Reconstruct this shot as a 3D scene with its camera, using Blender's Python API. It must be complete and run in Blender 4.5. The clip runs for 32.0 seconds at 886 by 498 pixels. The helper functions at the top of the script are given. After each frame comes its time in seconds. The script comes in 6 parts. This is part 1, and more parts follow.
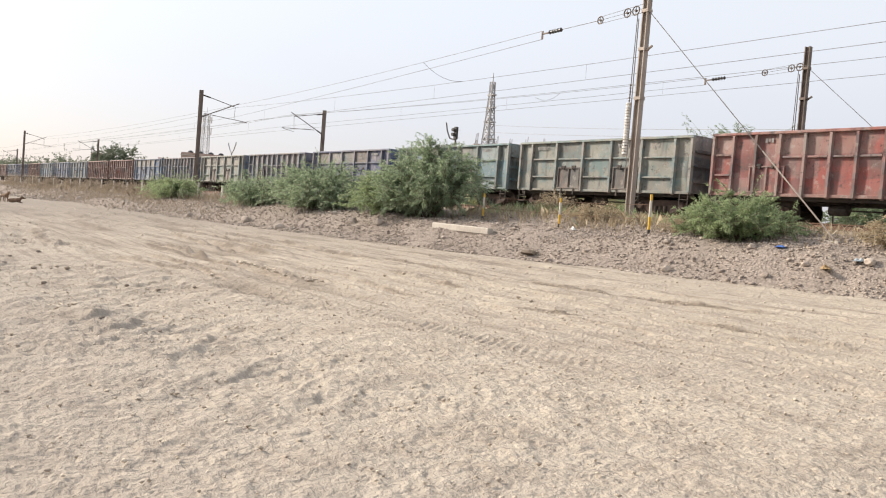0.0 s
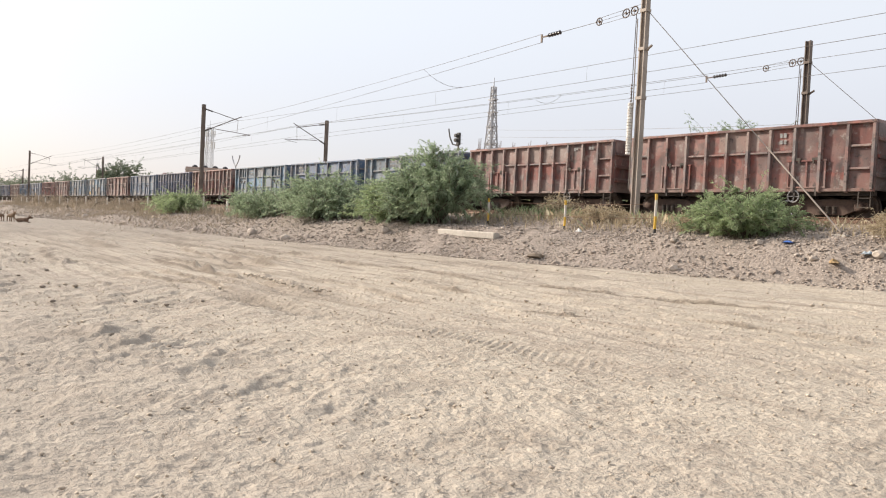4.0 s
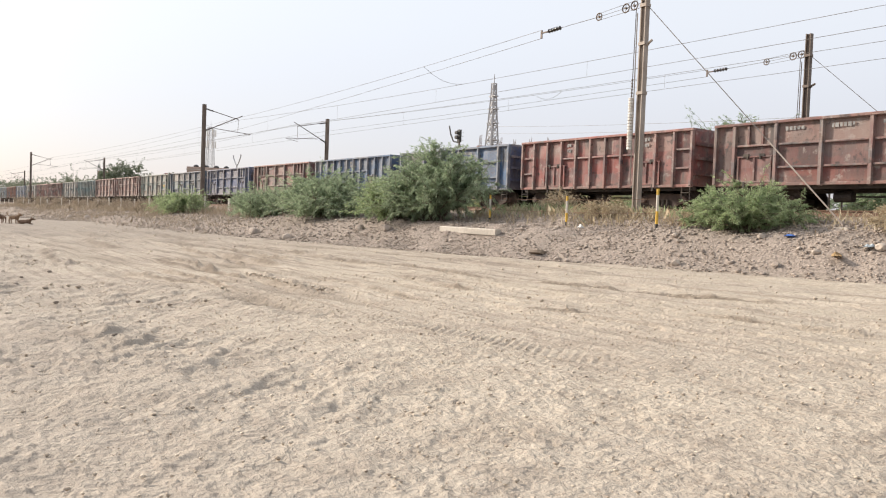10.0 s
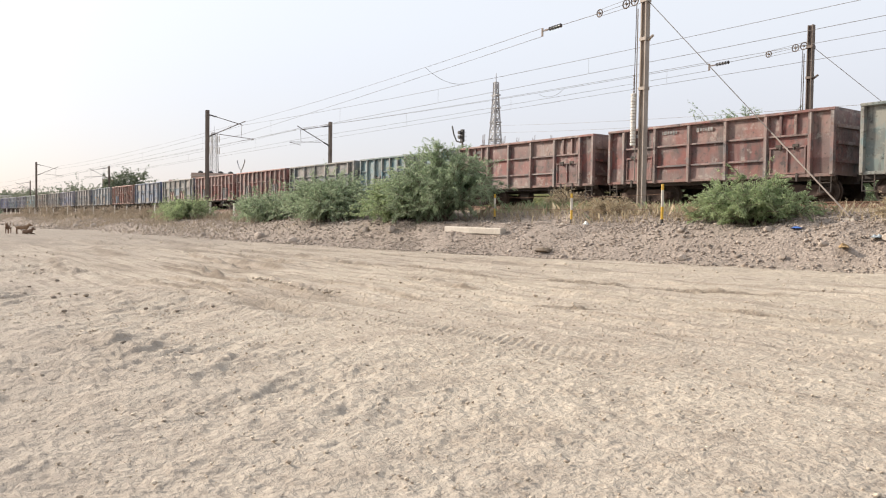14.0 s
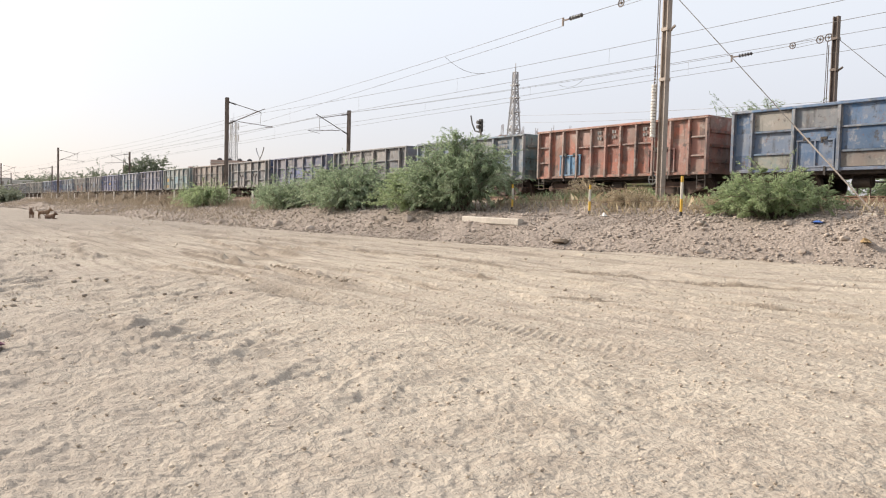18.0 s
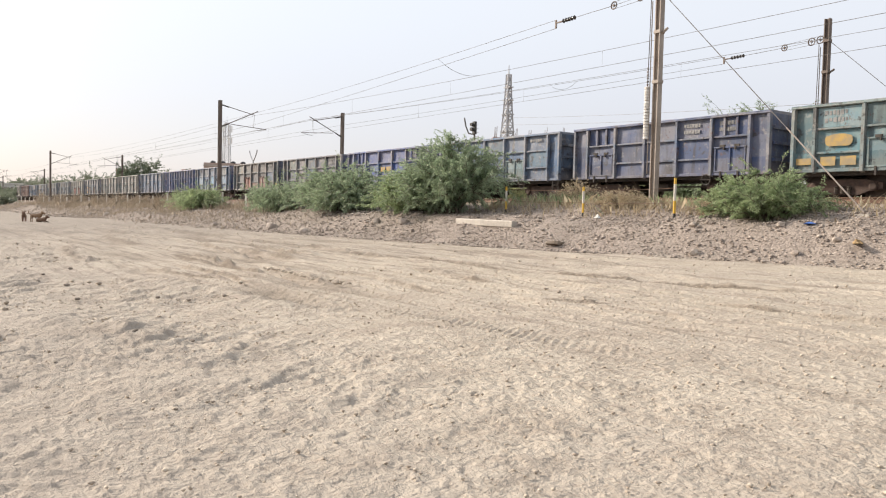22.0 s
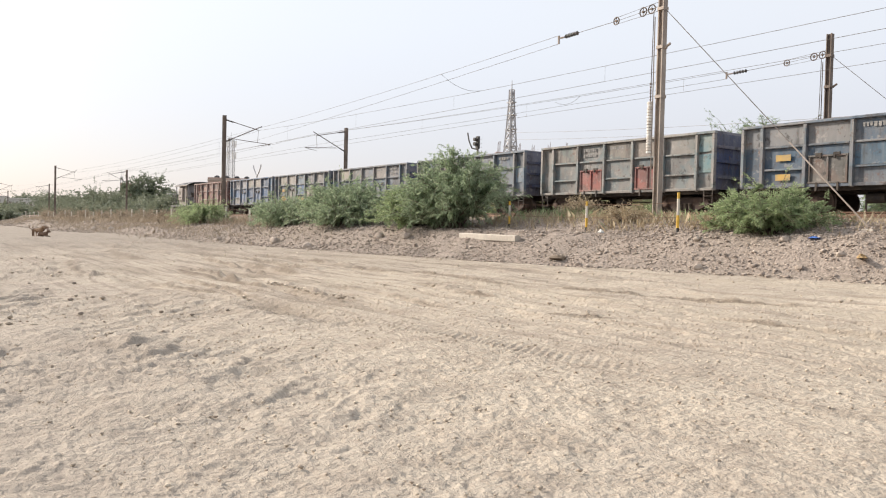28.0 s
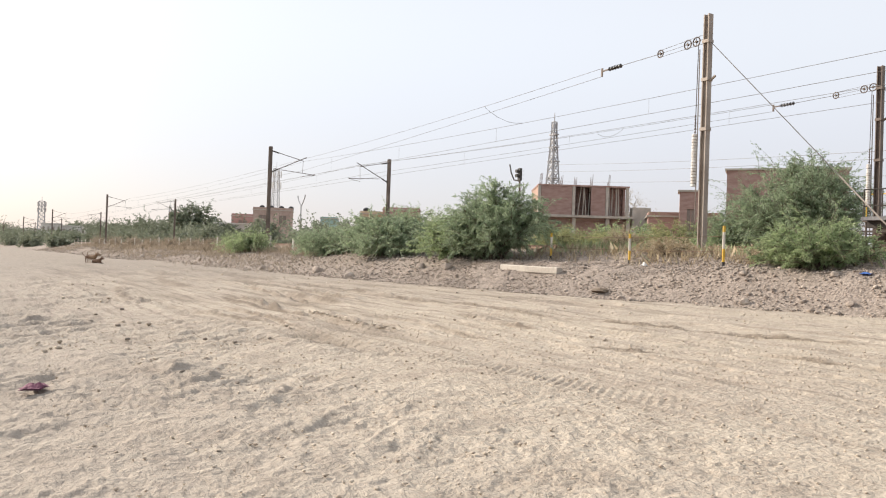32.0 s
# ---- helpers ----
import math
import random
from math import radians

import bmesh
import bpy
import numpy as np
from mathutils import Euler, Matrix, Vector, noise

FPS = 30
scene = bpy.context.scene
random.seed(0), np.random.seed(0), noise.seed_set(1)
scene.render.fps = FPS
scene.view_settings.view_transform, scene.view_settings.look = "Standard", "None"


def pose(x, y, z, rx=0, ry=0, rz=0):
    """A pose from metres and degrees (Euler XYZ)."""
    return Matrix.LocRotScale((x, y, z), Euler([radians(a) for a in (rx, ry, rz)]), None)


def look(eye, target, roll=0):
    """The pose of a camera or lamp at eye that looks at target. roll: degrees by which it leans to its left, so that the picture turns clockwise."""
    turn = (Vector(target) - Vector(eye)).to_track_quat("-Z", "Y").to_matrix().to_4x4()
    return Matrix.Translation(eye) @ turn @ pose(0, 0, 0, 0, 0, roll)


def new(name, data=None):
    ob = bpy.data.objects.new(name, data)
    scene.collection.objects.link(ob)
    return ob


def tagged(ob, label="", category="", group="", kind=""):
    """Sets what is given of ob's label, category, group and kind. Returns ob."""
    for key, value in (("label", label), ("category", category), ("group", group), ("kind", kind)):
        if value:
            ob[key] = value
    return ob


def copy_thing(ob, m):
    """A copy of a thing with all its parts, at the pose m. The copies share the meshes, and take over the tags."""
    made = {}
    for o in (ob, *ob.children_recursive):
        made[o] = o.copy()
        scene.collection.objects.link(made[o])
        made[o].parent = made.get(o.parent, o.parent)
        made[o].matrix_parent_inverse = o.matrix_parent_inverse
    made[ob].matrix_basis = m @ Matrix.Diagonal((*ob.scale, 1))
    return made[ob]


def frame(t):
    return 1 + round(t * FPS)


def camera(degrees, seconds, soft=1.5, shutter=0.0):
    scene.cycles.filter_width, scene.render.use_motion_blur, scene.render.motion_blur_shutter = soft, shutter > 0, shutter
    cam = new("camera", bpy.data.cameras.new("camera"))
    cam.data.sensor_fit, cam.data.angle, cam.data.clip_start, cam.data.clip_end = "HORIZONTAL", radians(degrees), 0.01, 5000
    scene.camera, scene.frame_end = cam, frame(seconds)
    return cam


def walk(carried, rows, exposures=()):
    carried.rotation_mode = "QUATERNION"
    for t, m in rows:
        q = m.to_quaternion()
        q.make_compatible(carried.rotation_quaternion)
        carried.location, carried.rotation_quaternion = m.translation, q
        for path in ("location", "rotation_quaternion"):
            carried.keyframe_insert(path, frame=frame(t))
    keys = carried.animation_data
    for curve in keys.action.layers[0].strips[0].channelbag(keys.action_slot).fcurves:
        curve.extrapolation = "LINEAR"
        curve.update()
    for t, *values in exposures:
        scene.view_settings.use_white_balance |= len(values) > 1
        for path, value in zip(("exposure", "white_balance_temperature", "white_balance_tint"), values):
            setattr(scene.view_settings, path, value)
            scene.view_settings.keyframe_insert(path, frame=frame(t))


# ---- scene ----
cam = camera(59.2, 32.0, soft=1.1)
walk(cam, [
    (0, pose(0, 0, 1.2, 87.796, -4.557, 53.321)), (0.5, pose(0, 0, 1.2, 88.036, -4.140, 52.923)), (1, pose(0, 0, 1.2, 88.188, -3.555, 52.780)), (1.5, pose(0, 0, 1.2, 88.175, -3.211, 52.827)),
    (2, pose(0, 0, 1.2, 88.168, -3.019, 52.901)), (2.5, pose(0, 0, 1.2, 88.191, -2.861, 52.978)), (3, pose(0, 0, 1.2, 88.176, -2.853, 53.137)), (3.5, pose(0, 0, 1.2, 88.200, -2.776, 53.406)),
    (5.5, pose(0, 0, 1.2, 88.287, -2.726, 54.540)), (6, pose(0, 0, 1.2, 88.347, -2.652, 54.695)), (6.5, pose(0, 0, 1.2, 88.373, -2.546, 54.822)), (7, pose(0, 0, 1.2, 88.359, -2.494, 54.982)),
    (7.5, pose(0, 0, 1.2, 88.302, -2.420, 55.209)), (8, pose(0, 0, 1.2, 88.273, -2.425, 55.314)), (8.5, pose(0, 0, 1.2, 88.210, -2.431, 55.193)), (9, pose(0, 0, 1.2, 88.117, -2.430, 55.153)),
    (9.5, pose(0, 0, 1.2, 88.033, -2.308, 54.835)), (10, pose(0, 0, 1.2, 88.012, -2.120, 53.841)), (10.5, pose(0, 0, 1.2, 87.959, -2.022, 53.252)), (11, pose(0, 0, 1.2, 87.927, -1.929, 52.745)),
    (11.5, pose(0, 0, 1.2, 88.436, -1.640, 52.763)), (12, pose(0, 0, 1.2, 88.835, -1.182, 53.099)), (12.5, pose(0, 0, 1.2, 89.106, -0.895, 53.527)), (13, pose(0, 0, 1.2, 89.126, -0.704, 53.824)),
    (13.5, pose(0, 0, 1.2, 88.039, -0.628, 53.974)), (14, pose(0, 0, 1.2, 88.022, -0.809, 54.207)), (14.5, pose(0, 0, 1.2, 87.831, -0.921, 54.352)), (16.5, pose(0, 0, 1.2, 87.342, -1.578, 55.045)),
    (17, pose(0, 0, 1.2, 87.245, -1.472, 55.284)), (17.5, pose(0, 0, 1.2, 87.236, -1.501, 55.362)), (18, pose(0, 0, 1.2, 87.240, -1.493, 55.484)), (18.5, pose(0, 0, 1.2, 87.140, -1.489, 55.543)),
    (19, pose(0, 0, 1.2, 87.111, -1.503, 55.460)), (19.5, pose(0, 0, 1.2, 87.084, -1.507, 55.350)), (20, pose(0, 0, 1.2, 87.133, -1.535, 55.279)), (20.5, pose(0, 0, 1.2, 87.185, -1.498, 55.145)),
    (21, pose(0, 0, 1.2, 87.218, -1.390, 55.092)), (21.5, pose(0, 0, 1.2, 87.299, -1.355, 55.018)), (22, pose(0, 0, 1.2, 87.421, -1.354, 55.030)), (22.5, pose(0, 0, 1.2, 87.570, -1.376, 55.069)),
    (23, pose(0, 0, 1.2, 87.800, -1.356, 55.097)), (23.5, pose(0, 0, 1.2, 87.961, -1.362, 55.160)), (24, pose(0, 0, 1.2, 88.094, -1.362, 55.229)), (24.5, pose(0, 0, 1.2, 88.227, -1.353, 55.341)),
    (25, pose(0, 0, 1.2, 88.295, -1.450, 55.424)), (25.5, pose(0, 0, 1.2, 88.349, -1.374, 55.591)), (27.5, pose(0, 0, 1.2, 88.288, -1.361, 55.410)), (28, pose(0, 0, 1.2, 88.482, -1.342, 55.273)),
    (28.5, pose(0, 0, 1.2, 89.565, -1.539, 55.630)), (29, pose(0, 0, 1.2, 90.335, -1.752, 56.219)), (29.5, pose(0, 0, 1.2, 90.645, -2.163, 56.768)), (30, pose(0, 0, 1.2, 90.825, -2.452, 57.128)),
    (30.5, pose(0, 0, 1.2, 90.942, -2.420, 57.376)), (31, pose(0, 0, 1.2, 91.022, -2.294, 57.764)), (31.5, pose(0, 0, 1.2, 90.849, -2.237, 58.098)), (32, pose(0, 0, 1.2, 90.674, -1.976, 58.300)),

], exposures=[(0, 0.36), (32, 0.36)])
# ---- world and light ----
world = bpy.data.worlds.new("hazy_sky")
world.use_nodes = True
scene.world = world
wn = world.node_tree.nodes
sky = wn.new("ShaderNodeTexSky")
sky.sky_type = "NISHITA"
sky.sun_disc = False
SUN_EL, SUN_AZ = 27.0, 207.0  # degrees above the horizon; anticlockwise from +x
sky.sun_elevation = radians(SUN_EL)
sky.sun_rotation = radians(90 - SUN_AZ)
sky.air_density, sky.dust_density, sky.ozone_density = 1.0, 2.0, 1.0
world.node_tree.links.new(sky.outputs[0], wn["Background"].inputs[0])
wn["Background"].inputs[1].default_value = 0.034
haze = wn.new("ShaderNodeBackground")
haze.inputs[1].default_value = 0.65
# the haze lies thicker and pinker along the horizon
geo_w = wn.new("ShaderNodeTexCoord")
sep_w = wn.new("ShaderNodeSeparateXYZ")
ramp_w = wn.new("ShaderNodeMapRange")
mix_w = wn.new("ShaderNodeMix")
ramp_w.interpolation_type, mix_w.data_type = "SMOOTHSTEP", "RGBA"
ramp_w.inputs[1].default_value, ramp_w.inputs[2].default_value = 0.0, 0.30
mix_w.inputs[6].default_value, mix_w.inputs[7].default_value = (0.69, 0.66, 0.725, 1), (0.92, 0.93, 0.965, 1)
world.node_tree.links.new(geo_w.outputs["Generated"], sep_w.inputs[0])
world.node_tree.links.new(sep_w.outputs[2], ramp_w.inputs[0])
world.node_tree.links.new(ramp_w.outputs[0], mix_w.inputs[0])
world.node_tree.links.new(mix_w.outputs[2], haze.inputs[0])
both = wn.new("ShaderNodeAddShader")
world.node_tree.links.new(wn["Background"].outputs[0], both.inputs[0])
world.node_tree.links.new(haze.outputs[0], both.inputs[1])
world.node_tree.links.new(both.outputs[0], wn["World Output"].inputs[0])
sun = new("sun", bpy.data.lights.new("sun", "SUN"))
sun.data.energy, sun.data.angle, sun.data.color = 5.0, radians(6), (1.0, 0.89, 0.77)
sun_dir = Vector((math.cos(radians(SUN_EL)) * math.cos(radians(SUN_AZ)), math.cos(radians(SUN_EL)) * math.sin(radians(SUN_AZ)), math.sin(radians(SUN_EL))))
sun.matrix_basis = look(sun_dir * 50, (0, 0, 0))
# ---- tools ----
RAIL = 1.92          # height of the rail heads
CURVE = 6.8e-5       # the line bends gently towards the road in the distance
TRACKS = (22.35, 27.05)


def bend(x):
    """How far the line has moved sideways at x."""
    if x >= 0:
        return 0.0
    if x > -300:
        return -CURVE * x * x
    return -CURVE * 90000 + 0.0408 * (x + 300)


def bend_np(x):
    return np.where(x >= 0, 0.0, np.where(x > -300, -CURVE * x * x, -CURVE * 90000 + 0.0408 * (x + 300)))


def hash2(i, j, s):
    h = (i * 374761393 + j * 668265263 + s * 974711) & 0x7FFFFFFF
    h = ((h ^ (h >> 13)) * 1274126177) & 0x7FFFFFFF
    return ((h ^ (h >> 16)) & 0xFFFF) / 65535.0


def vnoise(x, y, s=0):
    i, j = np.floor(x).astype(np.int64), np.floor(y).astype(np.int64)
    u, v = x - i, y - j
    u, v = u * u * (3 - 2 * u), v * v * (3 - 2 * v)
    a = hash2(i, j, s) * (1 - u) + hash2(i + 1, j, s) * u
    b = hash2(i, j + 1, s) * (1 - u) + hash2(i + 1, j + 1, s) * u
    return (a * (1 - v) + b * v) * 2 - 1


def sstep(a, b, x):
    t = np.clip((x - a) / (b - a), 0, 1)
    return t * t * (3 - 2 * t)


def road_edge(x):
    return np.where(x < -8, 11.3 + 4.7 * np.exp((np.minimum(x, -8) + 8) / 22.0), 16.0 + np.minimum(x + 8, 30) * 0.05)


def terrain(x, y):
    """Height of the ground: road, gravel bank, formation, lower land behind the line."""
    yc = y - bend_np(x)
    ye = road_edge(x)
    base = 0.02 * np.clip(yc, 0, 12)
    z = base + 0.06 * vnoise(x * 0.12, y * 0.2, 3) * sstep(2, 8, np.hypot(x, y))
    top = 1.15 + 0.12 * vnoise(x * 0.25, y * 0.25, 5)
    z = z + (top - z) * sstep(0, 1, (yc - ye) / np.maximum(17.2 - ye, 1.0)) ** 1.1
    z = z + 0.45 * sstep(17.0, 19.6, yc)
    bank = sstep(ye - 0.35, ye + 0.5, yc) * (1 - sstep(33, 37, yc)) * (1 - sstep(25, 60, np.hypot(x, y)))
    z = z + bank * (vnoise(x * 0.7, y * 0.9, 60) * 0.06 + vnoise(x * 1.6, y * 1.6, 31) * 0.05)
    # low heaps of gravel farther along the bank
    z = z + 0.5 * np.exp(-(((x + 54) / 7.0) ** 2 + ((yc - 13.4) / 1.2) ** 2)) + 0.6 * np.exp(-(((x + 104) / 9.0) ** 2 + ((yc - 13.6) / 1.2) ** 2))
    z = z - 0.85 * sstep(31, 39, yc)
    return z


class Mesh:
    """Gathers vertices and faces for one mesh."""

    def __init__(self):
        self.v, self.f, self.m = [], [], []

    def add(self, verts, faces, mi=0):
        o = len(self.v)
        self.v.extend(verts)
        self.f.extend([tuple(i + o for i in f) for f in faces])
        self.m.extend([mi] * len(faces))
        return self

    def box(self, x0, x1, y0, y1, z0, z1, mi=0):
        v = [(x, y, z) for x in (x0, x1) for y in (y0, y1) for z in (z0, z1)]
        return self.add(v, [(0, 1, 3, 2), (4, 6, 7, 5), (0, 4, 5, 1), (2, 3, 7, 6), (0, 2, 6, 4), (1, 5, 7, 3)], mi)

    def cbox(self, c, s, mi=0, m=None):
        """A box with chamfered long edges: centre, size, optional matrix."""
        x, y, z = (k / 2 for k in s)
        b = min(x, y, z) * 0.25
        ring = [(-y + b, -z), (y - b, -z), (y, -z + b), (y, z - b), (y - b, z), (-y + b, z), (-y, z - b), (-y, -z + b)]
        v = [Vector((sx * x, p, q)) for sx in (-1, 1) for p, q in ring]
        m = m or Matrix.Identity(4)
        v = [tuple(m @ (k + Vector(c))) for k in v]
        f = [tuple(range(7, -1, -1)), tuple(range(8, 16))] + [(i, (i + 1) % 8, 8 + (i + 1) % 8, 8 + i) for i in range(8)]
        return self.add(v, f, mi)

    def tube(self, p, q, r0, r1=None, n=8, mi=0, caps=True):
        p, q = Vector(p), Vector(q)
        r1 = r0 if r1 is None else r1
        d = (q - p).normalized()
        a = d.orthogonal().normalized()
        b = d.cross(a)
        v = []
        for c, r in ((p, r0), (q, r1)):
            for i in range(n):
                t = 2 * math.pi * i / n
                v.append(tuple(c + a * (r * math.cos(t)) + b * (r * math.sin(t))))
        f = [(i, (i + 1) % n, n + (i + 1) % n, n + i) for i in range(n)]
        if caps:
            f += [tuple(range(n - 1, -1, -1)), tuple(range(n, 2 * n))]
        return self.add(v, f, mi)

    def path(self, pts, r, n=5, mi=0):
        """One unbroken tube through the points."""
        pts = [Vector(k) for k in pts]
        v, f, a = [], [], None
        for i, p in enumerate(pts):
            d = (pts[min(i + 1, len(pts) - 1)] - pts[max(i - 1, 0)]).normalized()
            a = d.orthogonal().normalized() if a is None else (a - d * a.dot(d)).normalized()
            b = d.cross(a)
            v += [tuple(p + a * (r * math.cos(2 * math.pi * j / n)) + b * (r * math.sin(2 * math.pi * j / n))) for j in range(n)]
        for i in range(len(pts) - 1):
            f += [(i * n + j, i * n + (j + 1) % n, (i + 1) * n + (j + 1) % n, (i + 1) * n + j) for j in range(n)]
        f += [tuple(range(n - 1, -1, -1)), tuple(range((len(pts) - 1) * n, len(pts) * n))]
        return self.add(v, f, mi)

    def disc(self, c, axis, prof, n=20, mi=0):
        """A turned shape: prof is a list of (along, radius) on the axis."""
        c, d = Vector(c), Vector(axis).normalized()
        a = d.orthogonal().normalized()
        b = d.cross(a)
        v, f = [], []
        for s, r in prof:
            for i in range(n):
                t = 2 * math.pi * i / n
                v.append(tuple(c + d * s + a * (r * math.cos(t)) + b * (r * math.sin(t))))
        for k in range(len(prof) - 1):
            for i in range(n):
                f.append((k * n + i, k * n + (i + 1) % n, (k + 1) * n + (i + 1) % n, (k + 1) * n + i))
        f.append(tuple(range(n - 1, -1, -1)))
        f.append(tuple(range((len(prof) - 1) * n, len(prof) * n)))
        return self.add(v, f, mi)

    def data(self, name, mats, smooth=False):
        me = bpy.data.meshes.new(name)
        me.from_pydata(self.v, [], self.f)
        for k in mats if isinstance(mats, (list, tuple)) else [mats]:
            me.materials.append(k)
        if any(self.m):
            me.polygons.foreach_set("material_index", self.m)
        if smooth:
            me.polygons.foreach_set("use_smooth", [True] * len(self.f))
        me.update()
        return me


def part(name, mesh, material, parent, label="", smooth=False):
    """One mesh object under a thing or part; mesh is a Mesh or finished mesh data."""
    data = mesh if isinstance(mesh, bpy.types.Mesh) else mesh.data(name, material, smooth)
    ob = new(name, data)
    ob.parent = parent
    if label:
        ob["label"] = label
    return ob


def thing(name, label, category, m=None, group="", kind="", mesh=None, material=None, smooth=False):
    data = None
    if mesh is not None:
        data = mesh if isinstance(mesh, bpy.types.Mesh) else mesh.data(name, material, smooth)
    ob = new(name, data)
    if m is not None:
        ob.matrix_basis = m
    return tagged(ob, label, category, group, kind)


# ---- materials ----
class Nodes:
    def __init__(self, name):
        self.mat = bpy.data.materials.new(name)
        self.mat.use_nodes = True
        self.t = self.mat.node_tree
        self.n = self.t.nodes
        self.bsdf = self.n["Principled BSDF"]
        self.tc = self.n.new("ShaderNodeTexCoord")
        self.info = self.n.new("ShaderNodeObjectInfo")

    def put(self, socket, value):
        if isinstance(value, bpy.types.NodeSocket):
            self.t.links.new(value, socket)
        elif isinstance(value, tuple) and len(value) == 3 and socket.type == "RGBA":
            socket.default_value = (*value, 1)
        else:
            socket.default_value = value

    def noise(self, scale, detail=4.0, rough=0.55, vec=None, stretch=None, shift=True):
        v = vec or self.tc.outputs["Object"]
        mp = self.n.new("ShaderNodeMapping")
        self.put(mp.inputs["Vector"], v)
        if stretch:
            mp.inputs["Scale"].default_value = stretch
        if shift:
            mul = self.math("MULTIPLY", self.info.outputs["Random"], 37.0)
            self.put(mp.inputs["Location"], mul)
        k = self.n.new("ShaderNodeTexNoise")
        self.put(k.inputs["Vector"], mp.outputs[0])
        k.inputs["Scale"].default_value, k.inputs["Detail"].default_value, k.inputs["Roughness"].default_value = scale, detail, rough
        return k.outputs["Fac"]

    def voronoi(self, scale, feature="F1", out="Distance", stretch=None):
        mp = self.n.new("ShaderNodeMapping")
        self.put(mp.inputs["Vector"], self.tc.outputs["Object"])
        if stretch:
            mp.inputs["Scale"].default_value = stretch
        k = self.n.new("ShaderNodeTexVoronoi")
        k.feature = feature
        self.put(k.inputs["Vector"], mp.outputs[0])
        k.inputs["Scale"].default_value = scale
        return k.outputs[out]

    def math(self, op, a, b=0.0):
        k = self.n.new("ShaderNodeMath")
        k.operation = op
        self.put(k.inputs[0], a)
        self.put(k.inputs[1], b)
        return k.outputs[0]

    def ramp(self, fac, lo, hi, a=0.0, b=1.0):
        k = self.n.new("ShaderNodeMapRange")
        k.interpolation_type = "SMOOTHSTEP"
        for i, v in enumerate((fac, lo, hi, a, b)):
            self.put(k.inputs[i], v)
        return k.outputs[0]

    def mix(self, fac, a, b, how="MIX"):
        k = self.n.new("ShaderNodeMix")
        k.data_type, k.blend_type = "RGBA", how
        self.put(k.inputs[0], fac)
        self.put(k.inputs[6], a)
        self.put(k.inputs[7], b)
        return k.outputs[2]

    def split(self, which):
        k = self.n.new("ShaderNodeSeparateXYZ")
        self.put(k.inputs[0], self.tc.outputs["Object"])
        return k.outputs[which]

    def bump(self, height, strength=0.5, dist=0.02):
        k = self.n.new("ShaderNodeBump")
        self.put(k.inputs["Height"], height)
        k.inputs["Strength"].default_value, k.inputs["Distance"].default_value = strength, dist
        self.put(self.bsdf.inputs["Normal"], k.outputs[0])

    def done(self, color, rough=0.7, metal=0.0, spec=0.4):
        self.put(self.bsdf.inputs["Base Color"], color)
        self.put(self.bsdf.inputs["Roughness"], rough)
        self.put(self.bsdf.inputs["Metallic"], metal)
        self.put(self.bsdf.inputs["Specular IOR Level"], spec)
        return self.mat


def plain(name, a, b, scale=6.0, rough=0.7, metal=0.0, bump=0.3, dist=0.01, stretch=None, spec=0.4):
    """A two-tone surface with grain and small relief."""
    k = Nodes(name)
    big = k.noise(scale * 0.25, 3, 0.5, stretch=stretch)
    fine = k.noise(scale * 3, 5, 0.65, stretch=stretch)
    both = k.math("ADD", k.math("MULTIPLY", big, 0.6), k.math("MULTIPLY", fine, 0.4))
    c = k.mix(k.ramp(both, 0.36, 0.64), a, b)
    c = k.mix(k.math("MULTIPLY", k.info.outputs["Random"], 0.25), c, tuple(x * 0.8 for x in a))
    k.bump(fine, bump, dist)
    return k.done(c, rough, metal, spec)


